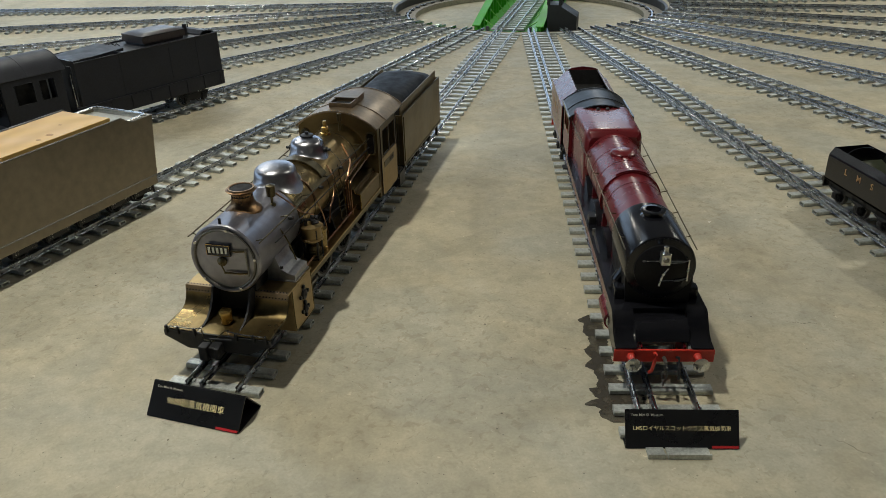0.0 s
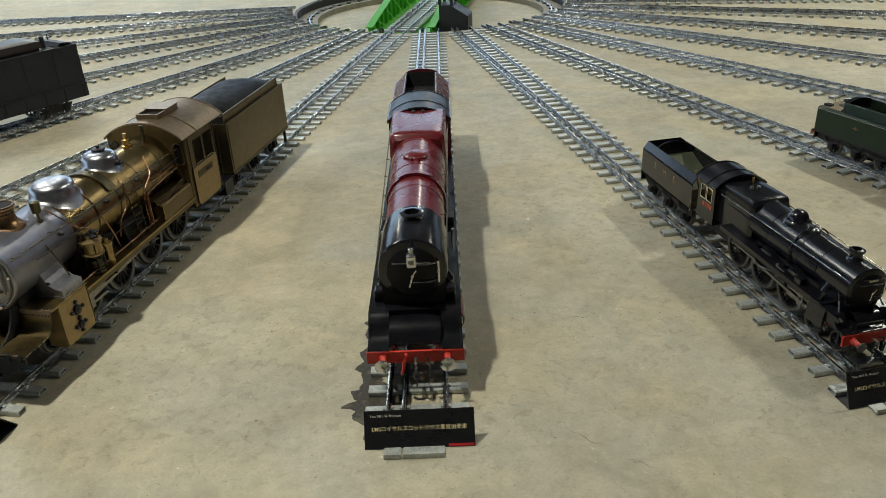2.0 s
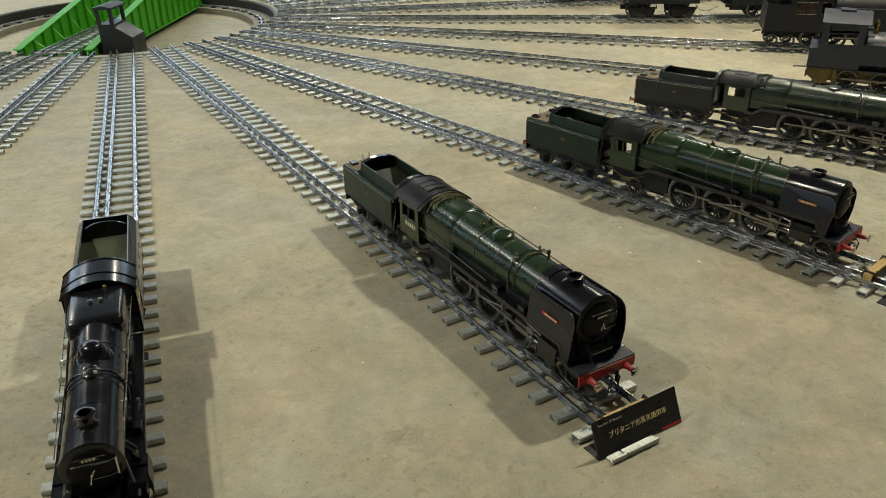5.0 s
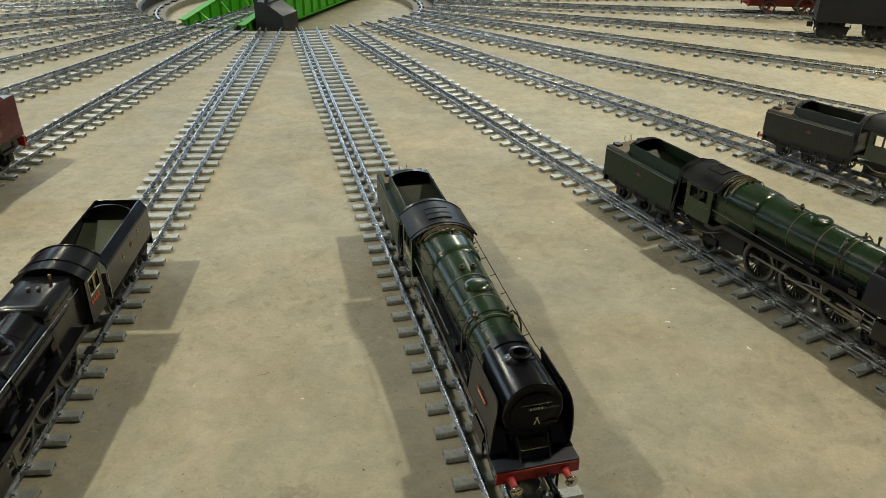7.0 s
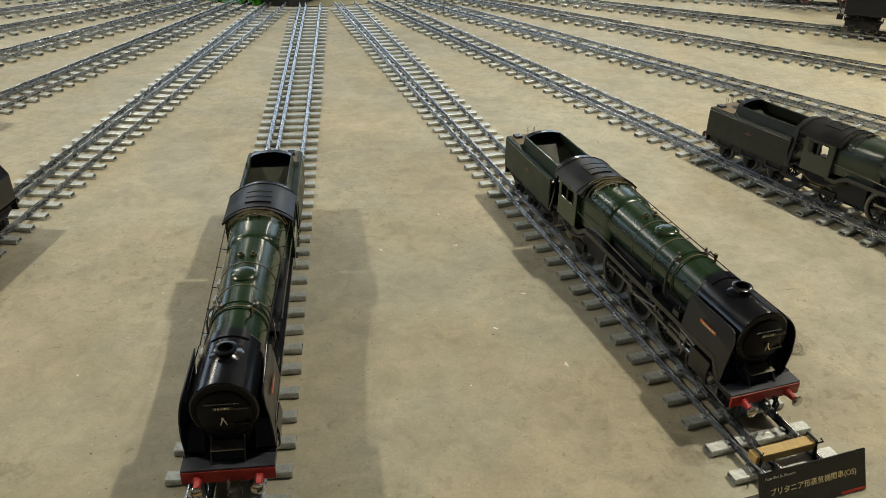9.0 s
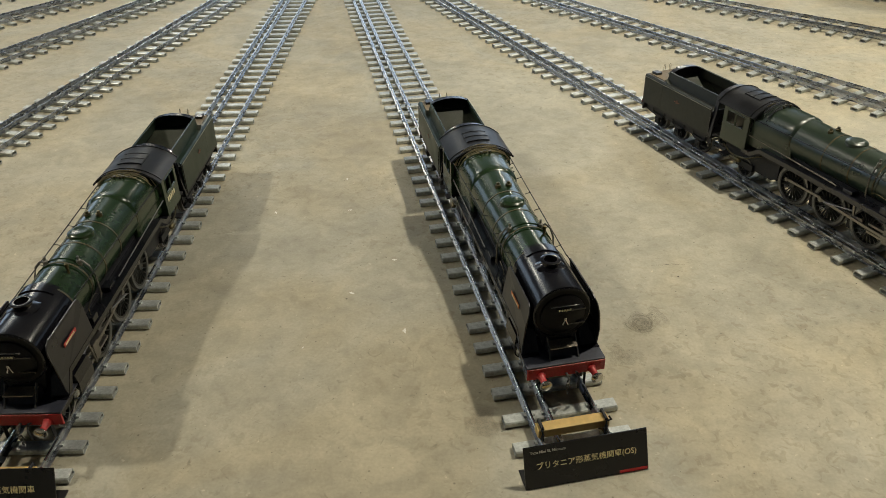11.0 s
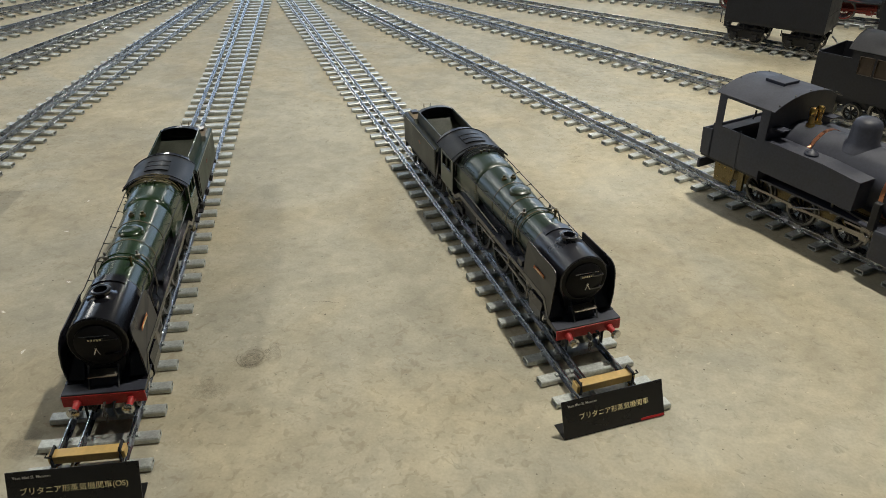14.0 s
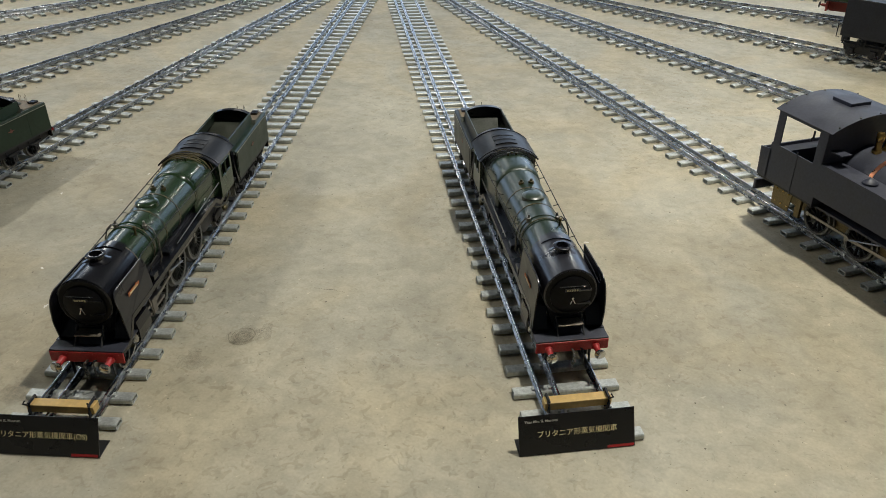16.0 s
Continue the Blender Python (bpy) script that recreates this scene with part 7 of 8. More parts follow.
wheels(th, (0.2,), 0.045, gh, 10, 0.014)
wheels(th, (0.36, 0.53, 0.7, 0.87), 0.07, gh, 14, 0.015, mat=SPOKE, tyre=TYRE)
rods(th, (0.36, 0.53, 0.7, 0.87), 0.07, 0.088, 0.2, 0.075, 1.3, ROD, 2)
part("ash_pan", bx(-0.06, 0.06, 0.9, 1.12, 0.05, 0.13), SATIN, th)

te = thing("tender", on_track(-2, 5.45, 0.0, RAIL_TOP), "brass sheet tender with a black vinyl driver's seat cushion on top", "tender", "model tenders")
ya, yb, z0, z1 = 1.22, 1.775, 0.095, 0.285
for s in (-1, 1):
    sd = part("tank_side", bx(min(s * 0.125, s * 0.121), max(s * 0.125, s * 0.121), ya, yb, z0, z1), BRASSGREY, te)
    part("side_board", bx(min(s * 0.116, s * 0.112), max(s * 0.116, s * 0.112), ya + 0.01, yb - 0.03, z1 - 0.01, z1 + 0.035), BRASSGREY, te)
    part("edge_bead", tb([(s * 0.1235, ya, z1), (s * 0.1235, yb, z1)], 0.003), BRONZE, te, "", True)
    part("base_bead", bx(min(s * 0.125, s * 0.128), max(s * 0.125, s * 0.128), ya, yb, z0 - 0.003, z0 + 0.003), BRONZE, te)
    part("tender_frame", bx(s * 0.085 - 0.002, s * 0.085 + 0.002, ya + 0.01, yb - 0.01, 0.06, 0.095), SATIN, te)
    part("front_rail", tb([(s * 0.128, ya + 0.006, 0.11), (s * 0.128, ya + 0.006, 0.28)], 0.002), BRONZE, te, "", True)
    part("rear_post", bx(s * 0.11 - 0.005, s * 0.11 + 0.005, yb - 0.014, yb - 0.006, 0.03, 0.095), SATIN, te)
for y in (ya, yb - 0.004):
    part("tank_end", bx(-0.121, 0.121, y, y + 0.004, z0, z1), BRASSGREY, te)
part("tank_top", bx(-0.121, 0.121, ya, yb, z1 - 0.012, z1 - 0.008), BRASSGREY, te)
part("tender_base", bx(-0.124, 0.124, ya, yb, z0 - 0.006, z0), SATIN, te)
part("seat_frame", bx(-0.108, 0.108, ya + 0.03, yb - 0.05, z1 - 0.008, z1 + 0.02), SATIN, te)
bm = bmesh.new()
n, m2 = 14, 18
grid = [[bm.verts.new((-0.106 + 0.212 * i / n, ya + 0.034 + (yb - ya - 0.088) * j / m2, z1 + 0.018 + 0.036 * (math.sin(math.pi * min(1, max(0, i / n))) ** 0.3) * (min(1, 0.25 + 4 * min(j, m2 - j) / m2) ** 0.5) * (1 if 0 < i < n and 0 < j < m2 else 0))) for j in range(m2 + 1)] for i in range(n + 1)]
for i in range(n):
    for j in range(m2):
        bm.faces.new((grid[i][j], grid[i + 1][j], grid[i + 1][j + 1], grid[i][j + 1]))
seat = part("seat_cushion", bm, LEATHER, te, "black vinyl seat cushion", True)
for x in (-0.06, 0.0, 0.06):
    part("cushion_button", lt([(z1 + 0.038, 0.007), (z1 + 0.047, 0.005), (z1 + 0.048, 0.0002)], at=(x, ya + 0.046, 0), axis="z", seg=10), SATIN, seat, "", True)
wheels(te, (1.31, 1.5, 1.69), 0.045, gh, 10, 0.014)
axleboxes(te, (1.31, 1.5, 1.69), 0.047, 0.092, 1.2, SATIN)
part("drawbar", bx(-0.015, 0.015, 1.1, 1.25, 0.07, 0.08), DULL, te)

# ---- grey sheet metal tender with a plywood board ----
te = thing("tender", on_track(-3, 5.30, 0.0, RAIL_TOP), "bare grey-brown sheet metal tender with open rear tank", "tender", "model tenders")
z0, z1 = 0.068, 0.342
for s in (-1, 1):
    x = s * 0.14
    sd = part("tank_side", pr([(0.0, z0 + 0.03), (0.755, z0 + 0.03), (0.785, z1 - 0.025), (0.69, z1 - 0.025), (0.672, z1 - 0.018), (0.655, z1 - 0.004), (0.645, z1), (0.0, z1)], min(x, x - s * 0.004), max(x, x - s * 0.004)), GREYMETAL, te)
    part("side_seam", tb([(s * 0.1412, 0.0, z0 + 0.032), (s * 0.1412, 0.755, z0 + 0.032)], 0.0022), DULL, sd, "", True)
    part("edge_bead", tb([(s * 0.138, 0.0, z1), (s * 0.138, 0.645, z1), (s * 0.138, 0.672, z1 - 0.018), (s * 0.138, 0.69, z1 - 0.025), (s * 0.138, 0.785, z1 - 0.025)], 0.003), DULL, te, "", True)
    part("sole_plate", bx(min(s * 0.142, s * 0.136), max(s * 0.142, s * 0.136), 0.0, 0.75, z0, z0 + 0.03), GREYMETAL, te)
    part("side_rivets", rivets(bmesh.new(), [(s * 0.1405, 0.01 + 0.02 * i, z0 + 0.04) for i in range(37)], 0.0011), GREYMETAL, te, "", True)
    for y in (0.07, 0.2, 0.33, 0.46, 0.6, 0.71):
        bm = bx(s * 0.098 - 0.003, s * 0.098 + 0.003, y - 0.045, y + 0.045, 0.03, 0.062)
        part("bogie_plate", bm, SATIN, te)
        part("plate_bolts", rivets(bmesh.new(), [(s * 0.1015, y + dy, z) for dy in (-0.035, -0.025, 0.025, 0.035) for z in (0.038, 0.047, 0.056)], 0.0022), BRIGHT, te, "", True)
    part("rear_post", tb([(s * 0.12, 0.74, 0.068), (s * 0.12, 0.745, 0.03)], 0.004), SATIN, te, "", True)
    part("tie_ring", tb([(s * 0.13 + 0.008 * math.cos(a / 10 * 6.283), 0.7605, 0.115 + 0.01 * math.sin(a / 10 * 6.283)) for a in range(11)], 0.0014), DULL, te, "", True)
part("rear_plate", pr([(0.752, z0 + 0.03), (0.757, z0 + 0.03), (0.787, z1 - 0.025), (0.782, z1 - 0.025)], -0.136, 0.136), GREYMETAL, te)
part("front_plate", bx(-0.136, 0.136, 0.0, 0.004, z0, z1), GREYMETAL, te)
part("tank_top", bx(-0.136, 0.136, 0.004, 0.775, z1 - 0.045, z1 - 0.041), PALEGREY, te, "pale grey tank top")
part("tank_lining", bx(-0.1355, 0.1355, 0.7745, 0.7795, z1 - 0.041, z1 - 0.024), PALEGREY, te)
part("rim_bolts", rivets(bmesh.new(), [(-0.11 + 0.044 * i, 0.7735, z1 - 0.0165) for i in range(6)], 0.0028), DULL, te, "", True)
rim = tb([(-0.125, 0.66, z1 - 0.022), (-0.125, 0.765, z1 - 0.022), (-0.11, 0.776, z1 - 0.022), (0.11, 0.776, z1 - 0.022), (0.125, 0.765, z1 - 0.022), (0.125, 0.66, z1 - 0.022)], 0.004)
part("tank_rim", rim, BRIGHT, te, "bright steel rim", True)
part("tender_floor", bx(-0.136, 0.136, 0.0, 0.75, z0, z0 + 0.006), SATIN, te)
wheels(te, (0.07, 0.2, 0.33, 0.46, 0.6, 0.71), 0.034, gh, 8, 0.014, SATIN, SATIN)
bd = thing("plywood_board", on_track(-3, 5.30, 0.0, RAIL_TOP), "varnished plywood board lying on the grey tender", "board")
bm = bmesh.new()
box(bm, -0.105, 0.118, 0.2, 0.62, z1 - 0.006, z1 + 0.008, 0.0015)
part("board_top", bm, PLYTOP, bd)
part("lower_board", bx(-0.105, 0.118, 0.06, 0.1995, z1 - 0.02, z1 - 0.008, 0.001), PALEPLY, bd, "pale lower plywood step")
for x, y, q in ((0.075, 0.41, 0.009), (0.085, 0.36, 0.006), (0.02, 0.5, 0.004)):
    part("wood_chip", pr([(x + q * 1.6 * math.cos(a * 0.7) * (1 + 0.25 * math.sin(2.3 * a)), y + q * math.sin(a * 0.7)) for a in range(9)], z1 + 0.0079, z1 + 0.0086, "z"), REFLUX, bd, "dark chipped spot")
part("board_batten", bx(-0.09, 0.1, 0.08, 0.12, z1 - 0.042, z1 - 0.02), PLY, bd)
part("board_batten", bx(-0.09, 0.1, 0.22, 0.27, z1 - 0.042, z1 - 0.006), PLY, bd)
part("board_batten", bx(-0.09, 0.1, 0.54, 0.59, z1 - 0.042, z1 - 0.006), PLY, bd)

# ---- black bogie tender and locomotive ----
te = thing("tender", on_track(-4, 4.20, 0.0, RAIL_TOP), "matt black bogie tender with a brown-topped seat cushion", "tender", "model tenders")
z0, zl, z1 = 0.085, 0.143, 0.342
for s in (-1, 1):
    part("upper_side", bx(min(s * 0.133, s * 0.129), max(s * 0.133, s * 0.129), 0.03, 0.82, zl, z1), COALBLACK, te)
    part("lower_side", bx(min(s * 0.14, s * 0.136), max(s * 0.14, s * 0.136), 0.0, 0.82, z0, zl), COALBLACK, te)
    part("side_ledge", bx(min(s * 0.142, s * 0.129), max(s * 0.142, s * 0.129), 0.0, 0.822, zl, zl + 0.006), COALBLACK, te)
    for i in range(8):
        y = 0.06 + 0.105 * i
        part("side_rib", bx(min(s * 0.14, s * 0.144), max(s * 0.14, s * 0.144), y, y + 0.006, z0, zl), COALBLACK, te)
    for y in (0.25, 0.52, 0.68):
        part("side_rib", bx(min(s * 0.133, s * 0.1345), max(s * 0.133, s * 0.1345), y, y + 0.003, zl, z1), COALBLACK, te)
    part("top_bead", tb([(s * 0.132, 0.03, z1), (s * 0.132, 0.82, z1)], 0.003), COALBLACK, te, "", True)
    part("front_post", tb([(s * 0.125, 0.008, z0), (s * 0.125, 0.008, 0.3)], 0.003), BRIGHT, te, "", True)
for y in (0.05, 0.816):
    part("tank_end", bx(-0.13, 0.13, y, y + 0.004, z0, z1), COALBLACK, te)
part("tank_top", bx(-0.13, 0.13, 0.25, 0.82, z1 - 0.008, z1 - 0.004), COALBLACK, te)
part("coal_slope", prism_strip(bmesh.new(), [(0.05, z1 - 0.035), (0.25, z1 - 0.006)], [(0.05, z1 - 0.031), (0.25, z1 - 0.002)], -0.129, 0.129, "x"), COALBLACK, te)
part("coal_rail", bx(-0.129, 0.129, 0.25, 0.255, z1 - 0.004, z1 + 0.012), COALBLACK, te)
part("tender_base", bx(-0.138, 0.138, 0.0, 0.82, z0 - 0.006, z0), SATIN, te)
part("seat_base", bx(-0.078, 0.078, 0.43, 0.655, z1 - 0.004, z1 + 0.01), SATIN, te)
bm = bx(-0.086, 0.086, 0.42, 0.665, z1 + 0.008, z1 + 0.047)
bmesh.ops.subdivide_edges(bm, edges=[e for e in bm.edges if abs(e.verts[0].co.z - e.verts[1].co.z) < 1e-6], cuts=9, use_grid_fill=True)
for v in bm.verts:
    u, w = v.co.x / 0.086, (v.co.y - 0.5425) / 0.1225
    v.co.x *= 1 - 0.03 * abs(w) ** 8
    if v.co.z > z1 + 0.03:
        v.co.z += 0.006 * (1 - u ** 4) * (1 - w ** 4) - 0.006 * max(abs(u), abs(w)) ** 12
cushion = part("seat_cushion", bm, CUSHION, te, "worn brown-black vinyl seat cushion", True)
part("piping", tb([(-0.086, 0.422, z1 + 0.04), (0.086, 0.422, z1 + 0.04), (0.086, 0.663, z1 + 0.04), (-0.086, 0.663, z1 + 0.04), (-0.086, 0.422, z1 + 0.04)], 0.0022), SATIN, cushion, "", True)
sb = part("step_board", prism_strip(bmesh.new(), [(0.045, z1 - 0.012), (0.3, z1 + 0.004)], [(0.045, z1 + 0.002), (0.3, z1 + 0.016)], -0.105, 0.105, "x"), COALBLACK, te)
part("board_trim", tb([(-0.105, 0.045, z1 + 0.003), (0.105, 0.045, z1 + 0.003), (0.105, 0.12, z1 + 0.007)], 0.0016, 5), BRIGHT, sb)
for x in (-0.02, 0.03):
    part("tool_hook", tb([(x, 0.3, z1 + 0.012), (x, 0.315, z1 + 0.024), (x, 0.33, z1 + 0.012)], 0.003, 5), SATIN, te, "", True)
part("lamp_bracket", tb([(-0.06, 0.79, z1 + 0.01), (-0.06, 0.79, z1 + 0.04), (-0.03, 0.79, z1 + 0.03)], 0.003, 5), SATIN, te, "", True)
for s in (-1, 1):
    part("front_shield", bx(min(s * 0.09, s * 0.134), max(s * 0.09, s * 0.134), 0.012, 0.016, z0, z1 - 0.01), COALBLACK, te)
part("filler_pipe", lt([(z1 - 0.004, 0.011), (z1 + 0.05, 0.011), (z1 + 0.05, 0.008), (z1, 0.008)], at=(0.03, 0.705, 0), axis="z", seg=16), SATIN, te, "", True)
part("rear_vent", prism_strip(bmesh.new(), [(0.73, z1), (0.75, z1 + 0.018), (0.8, z1 + 0.012), (0.816, z1)], [(0.735, z1 - 0.003), (0.752, z1 + 0.014), (0.8, z1 + 0.008), (0.812, z1 - 0.003)], -0.11, 0.11, "x"), COALBLACK, te)
wheels(te, (0.1, 0.21, 0.6, 0.71), 0.036, gh, 8, 0.014)
axleboxes(te, (0.1, 0.21, 0.6, 0.71), 0.036, 0.092, 1.3, SATIN, False)
for y in (0.155, 0.655):
    for s in (-1, 1):
        part("bogie_frame", pr([(y - 0.09, 0.06), (y + 0.09, 0.06), (y + 0.075, 0.035), (y + 0.02, 0.025), (y - 0.02, 0.025), (y - 0.075, 0.035)], s * 0.09 - 0.003, s * 0.09 + 0.003), SATIN, te)
    part("bogie_pivot", bx(-0.05, 0.05, y - 0.03, y + 0.03, 0.05, z0), SATIN, te)

th = thing("steam_locomotive", on_track(-4, 4.95, 0.0, RAIL_TOP), "matt black model locomotive coupled to a black tender", "locomotive", "model locomotives")
# Plain black block, added so the cab looks dark inside.
part("cab_shade_block", bx(-0.1, 0.1, 0.5, 0.66, 0.09, 0.32), SOOTSHADE, th)
cab(th, 0.45, 0.72, 0.13, 0.085, 0.33, 0.4, COALBLACK, COALBLACK, [(0.2, 0.5), (0.6, 0.85)], t=0.004, overhang=0.01, rear=0.02)
boiler(th, [(0.0, 0.0002), (0.0, 0.088), (0.1, 0.09), (0.45, 0.092)], 0.25, COALBLACK, (0.1, 0.25))
chimney(th, 0.06, 0.33, 0.05, 0.026, COALBLACK)
part("running_board", bx(-0.13, 0.13, 0.0, 0.46, 0.13, 0.136), COALBLACK, th)
part("main_frame", bx(-0.05, 0.05, 0.0, 0.72, 0.06, 0.13), SATIN, th)
part("smokebox_saddle", bx(-0.05, 0.05, 0.02, 0.12, 0.13, 0.18), SATIN, th)
wheels(th, (0.14, 0.3, 0.46), 0.06, gh, 12, 0.014)

# ---- matt black tank locomotive ----
th = thing("tank_locomotive", on_track(4, 5.77, 0.0, RAIL_TOP), "matt black model tank locomotive with copper boiler bands", "locomotive", "model locomotives")
zc, rb, hw = 0.2, 0.09, 0.15
for s in (-1, 1):
    x = s * hw
    a, b = min(x, x - s * 0.004), max(x, x - s * 0.004)
    part("side_tank", pr([(0.385, 0.152), (0.7, 0.152), (0.7, 0.252), (0.5, 0.25), (0.38, 0.24)], min(s * 0.085, x), max(s * 0.085, x)), NAVY, th)
    part("tank_filler", lt([(0.251, 0.02), (0.256, 0.02), (0.26, 0.016), (0.266, 0.006), (0.268, 0.0002)], at=(s * 0.12, 0.56, 0), axis="z", seg=18), NAVY, th, "", True)
    # cab side with a large opening
    bm = bmesh.new()
    low = 0.242 if s < 0 else 0.12
    box(bm, a, b, 0.7, 0.90, 0.128, max(low, 0.14))
    p0, p1 = (0.732, 0.868) if s < 0 else (0.712, 0.885)
    box(bm, a, b, 0.7, p0, low, 0.346)
    box(bm, a, b, p1, 0.895, low, 0.346)
    box(bm, a, b, p0, p1, 0.335, 0.346)
    cs = part("cab_side", bm, NAVY, th)
    if s < 0:
        part("side_panel_seam", bx(x - 0.0015, x, 0.79, 0.793, 0.12, 0.25), NAVY, cs)
    part("bunker_side", pr([(0.895, 0.128), (0.935, 0.128), (0.94, 0.215), (0.895, 0.222)], a, b), NAVY, th)
    part("cab_handle", tb([(x, 0.76, 0.3), (x - s * 0.006, 0.757, 0.31), (x - s * 0.006, 0.757, 0.328)], 0.003), SATIN, cs, "", True)
    part("running_board", bx(min(s * 0.07, s * 0.125), max(s * 0.07, s * 0.125), 0.1, 0.9, 0.112, 0.118), NAVY, th)
    part("main_frame", pr([(0.08, 0.04), (0.9, 0.04), (0.93, 0.06), (0.93, 0.112), (0.08, 0.112)], s * 0.052 - 0.003, s * 0.052 + 0.003), DULLBRASS, th)
    part("frame_step", pr([(0.83, 0.035), (0.9, 0.035), (0.905, 0.11), (0.82, 0.11)], s * 0.1 - 0.002, s * 0.1 + 0.002), DULLBRASS, th, "dull brass frame plate")
    for y in (0.835, 0.86, 0.885):
        for z in (0.05, 0.09):
            part("frame_rivet", rivets(bmesh.new(), [(s * 0.103, y, z)], 0.003), BRASSPLAIN, th, "", True)
    part("cylinder", bx(min(s * 0.085, s * 0.148), max(s * 0.085, s * 0.148), 0.19, 0.31, 0.04, 0.13, 0.008), NAVY, th)
    part("brake_hanger", bx(min(s * 0.085, s * 0.095), max(s * 0.085, s * 0.095), 0.79, 0.81, 0.03, 0.11), DULLBRASS, th)
    part("valve_stand", bx(min(s * 0.12, s * 0.14), max(s * 0.12, s * 0.14), 0.315, 0.335, 0.118, 0.2, 0.003), SATIN, th)
n = 18
hw2, eave, top = hw + 0.006, 0.346, 0.384
R = (hw2 ** 2 + (top - eave) ** 2) / (2 * (top - eave))
ang = math.degrees(math.asin(hw2 / R))
arc = arc_pts(0, top - R, R, 90 + ang, 90 - ang, n)
roof = part("cab_roof", sh(arc, -0.003, 0.685, 0.905), NAVY, th, "arched matt black roof", True)
part("roof_hatch", bx(-0.035, 0.035, 0.76, 0.83, top - 0.002, top + 0.008, 0.001), NAVY, roof)
part("roof_bolts", rivets(bmesh.new(), [(x, y, top - (R - math.sqrt(R * R - x * x)) + 0.001) for x in (-0.13, -0.065, 0.0, 0.065, 0.13) for y in (0.692, 0.898)], 0.003), DULL, roof, "", True)
part("cab_front", pr([(-hw, 0.118), (hw, 0.118)] + [(p[0] * hw / hw2, p[1] - 0.002) for p in reversed(arc)], 0.7, 0.704, "y"), NAVY, th)
part("cab_back", bx(-hw + 0.004, hw - 0.004, 0.934, 0.938, 0.128, 0.215), NAVY, th)
part("bunker_top", bx(-hw + 0.004, hw - 0.004, 0.895, 0.935, 0.2, 0.205), NAVY, th)
part("cab_floor", bx(-hw + 0.004, hw - 0.004, 0.7, 0.934, 0.12, 0.128), SATIN, th)
for s in (-1, 1):
    part("front_hood", bx(min(s * 0.095, s * 0.13), max(s * 0.095, s * 0.13), 0.66, 0.7, 0.285, 0.289), NAVY, th)
bl = boiler(th, [(0.1, 0.0002), (0.1, rb), (0.32, rb), (0.7, rb)], zc, NAVY, (), None)
for y in (0.345, 0.6):
    part("boiler_band", lt([(y - 0.006, rb), (y - 0.006, rb + 0.0016), (y + 0.006, rb + 0.0016), (y + 0.006, rb)], at=(0, 0, zc), seg=48), COPPERBAND, bl, "polished copper boiler band", True)
part("dome", lt([(zc + rb - 0.022, 0.062), (zc + rb - 0.008, 0.052), (zc + rb + 0.004, 0.043), (zc + rb + 0.05, 0.04), (zc + rb + 0.064, 0.035), (zc + rb + 0.072, 0.024), (zc + rb + 0.074, 0.0002)], at=(0, 0.49, 0), axis="z", seg=36), NAVY, th, "", True)
for s in (-1, 1):
    part("safety_valve", lt([(zc + rb - 0.004, 0.013), (zc + rb + 0.004, 0.013), (zc + rb + 0.007, 0.009), (zc + rb + 0.028, 0.0085), (zc + rb + 0.034, 0.011), (zc + rb + 0.05, 0.0115), (zc + rb + 0.054, 0.009), (zc + rb + 0.056, 0.0002)], at=(s * 0.0165, 0.655, 0), axis="z", seg=18), BRASSPLAIN, th, "polished brass safety valve", True)
part("smokebox_door", lt([(0.1, rb * 0.85), (0.09, rb * 0.7), (0.085, 0.0002)], at=(0, 0, zc), seg=40), NAVY, th, "", True)
chimney(th, 0.2, zc + rb - 0.008, 0.07, 0.027, NAVY)
part("smokebox_saddle", bx(-0.06, 0.06, 0.12, 0.32, 0.112, 0.15), NAVY, th)
part("buffer_beam", bx(-hw, hw, 0.075, 0.082, 0.05, 0.118), NAVY, th)
part("rear_beam", bx(-hw, hw, 0.93, 0.938, 0.075, 0.106), NAVY, th)
part("rear_coupler", tb([(0, 0.935, 0.09), (0, 0.985, 0.088), (0, 1.0, 0.085)], 0.004), DULL, th, "", True)
wheels(th, (0.42, 0.58, 0.74), 0.052, gh, 10, 0.014, SATIN, TYRE)
rods(th, (0.42, 0.58, 0.74), 0.052, 0.09, 0.25, 0.075, 1.1, ROD)


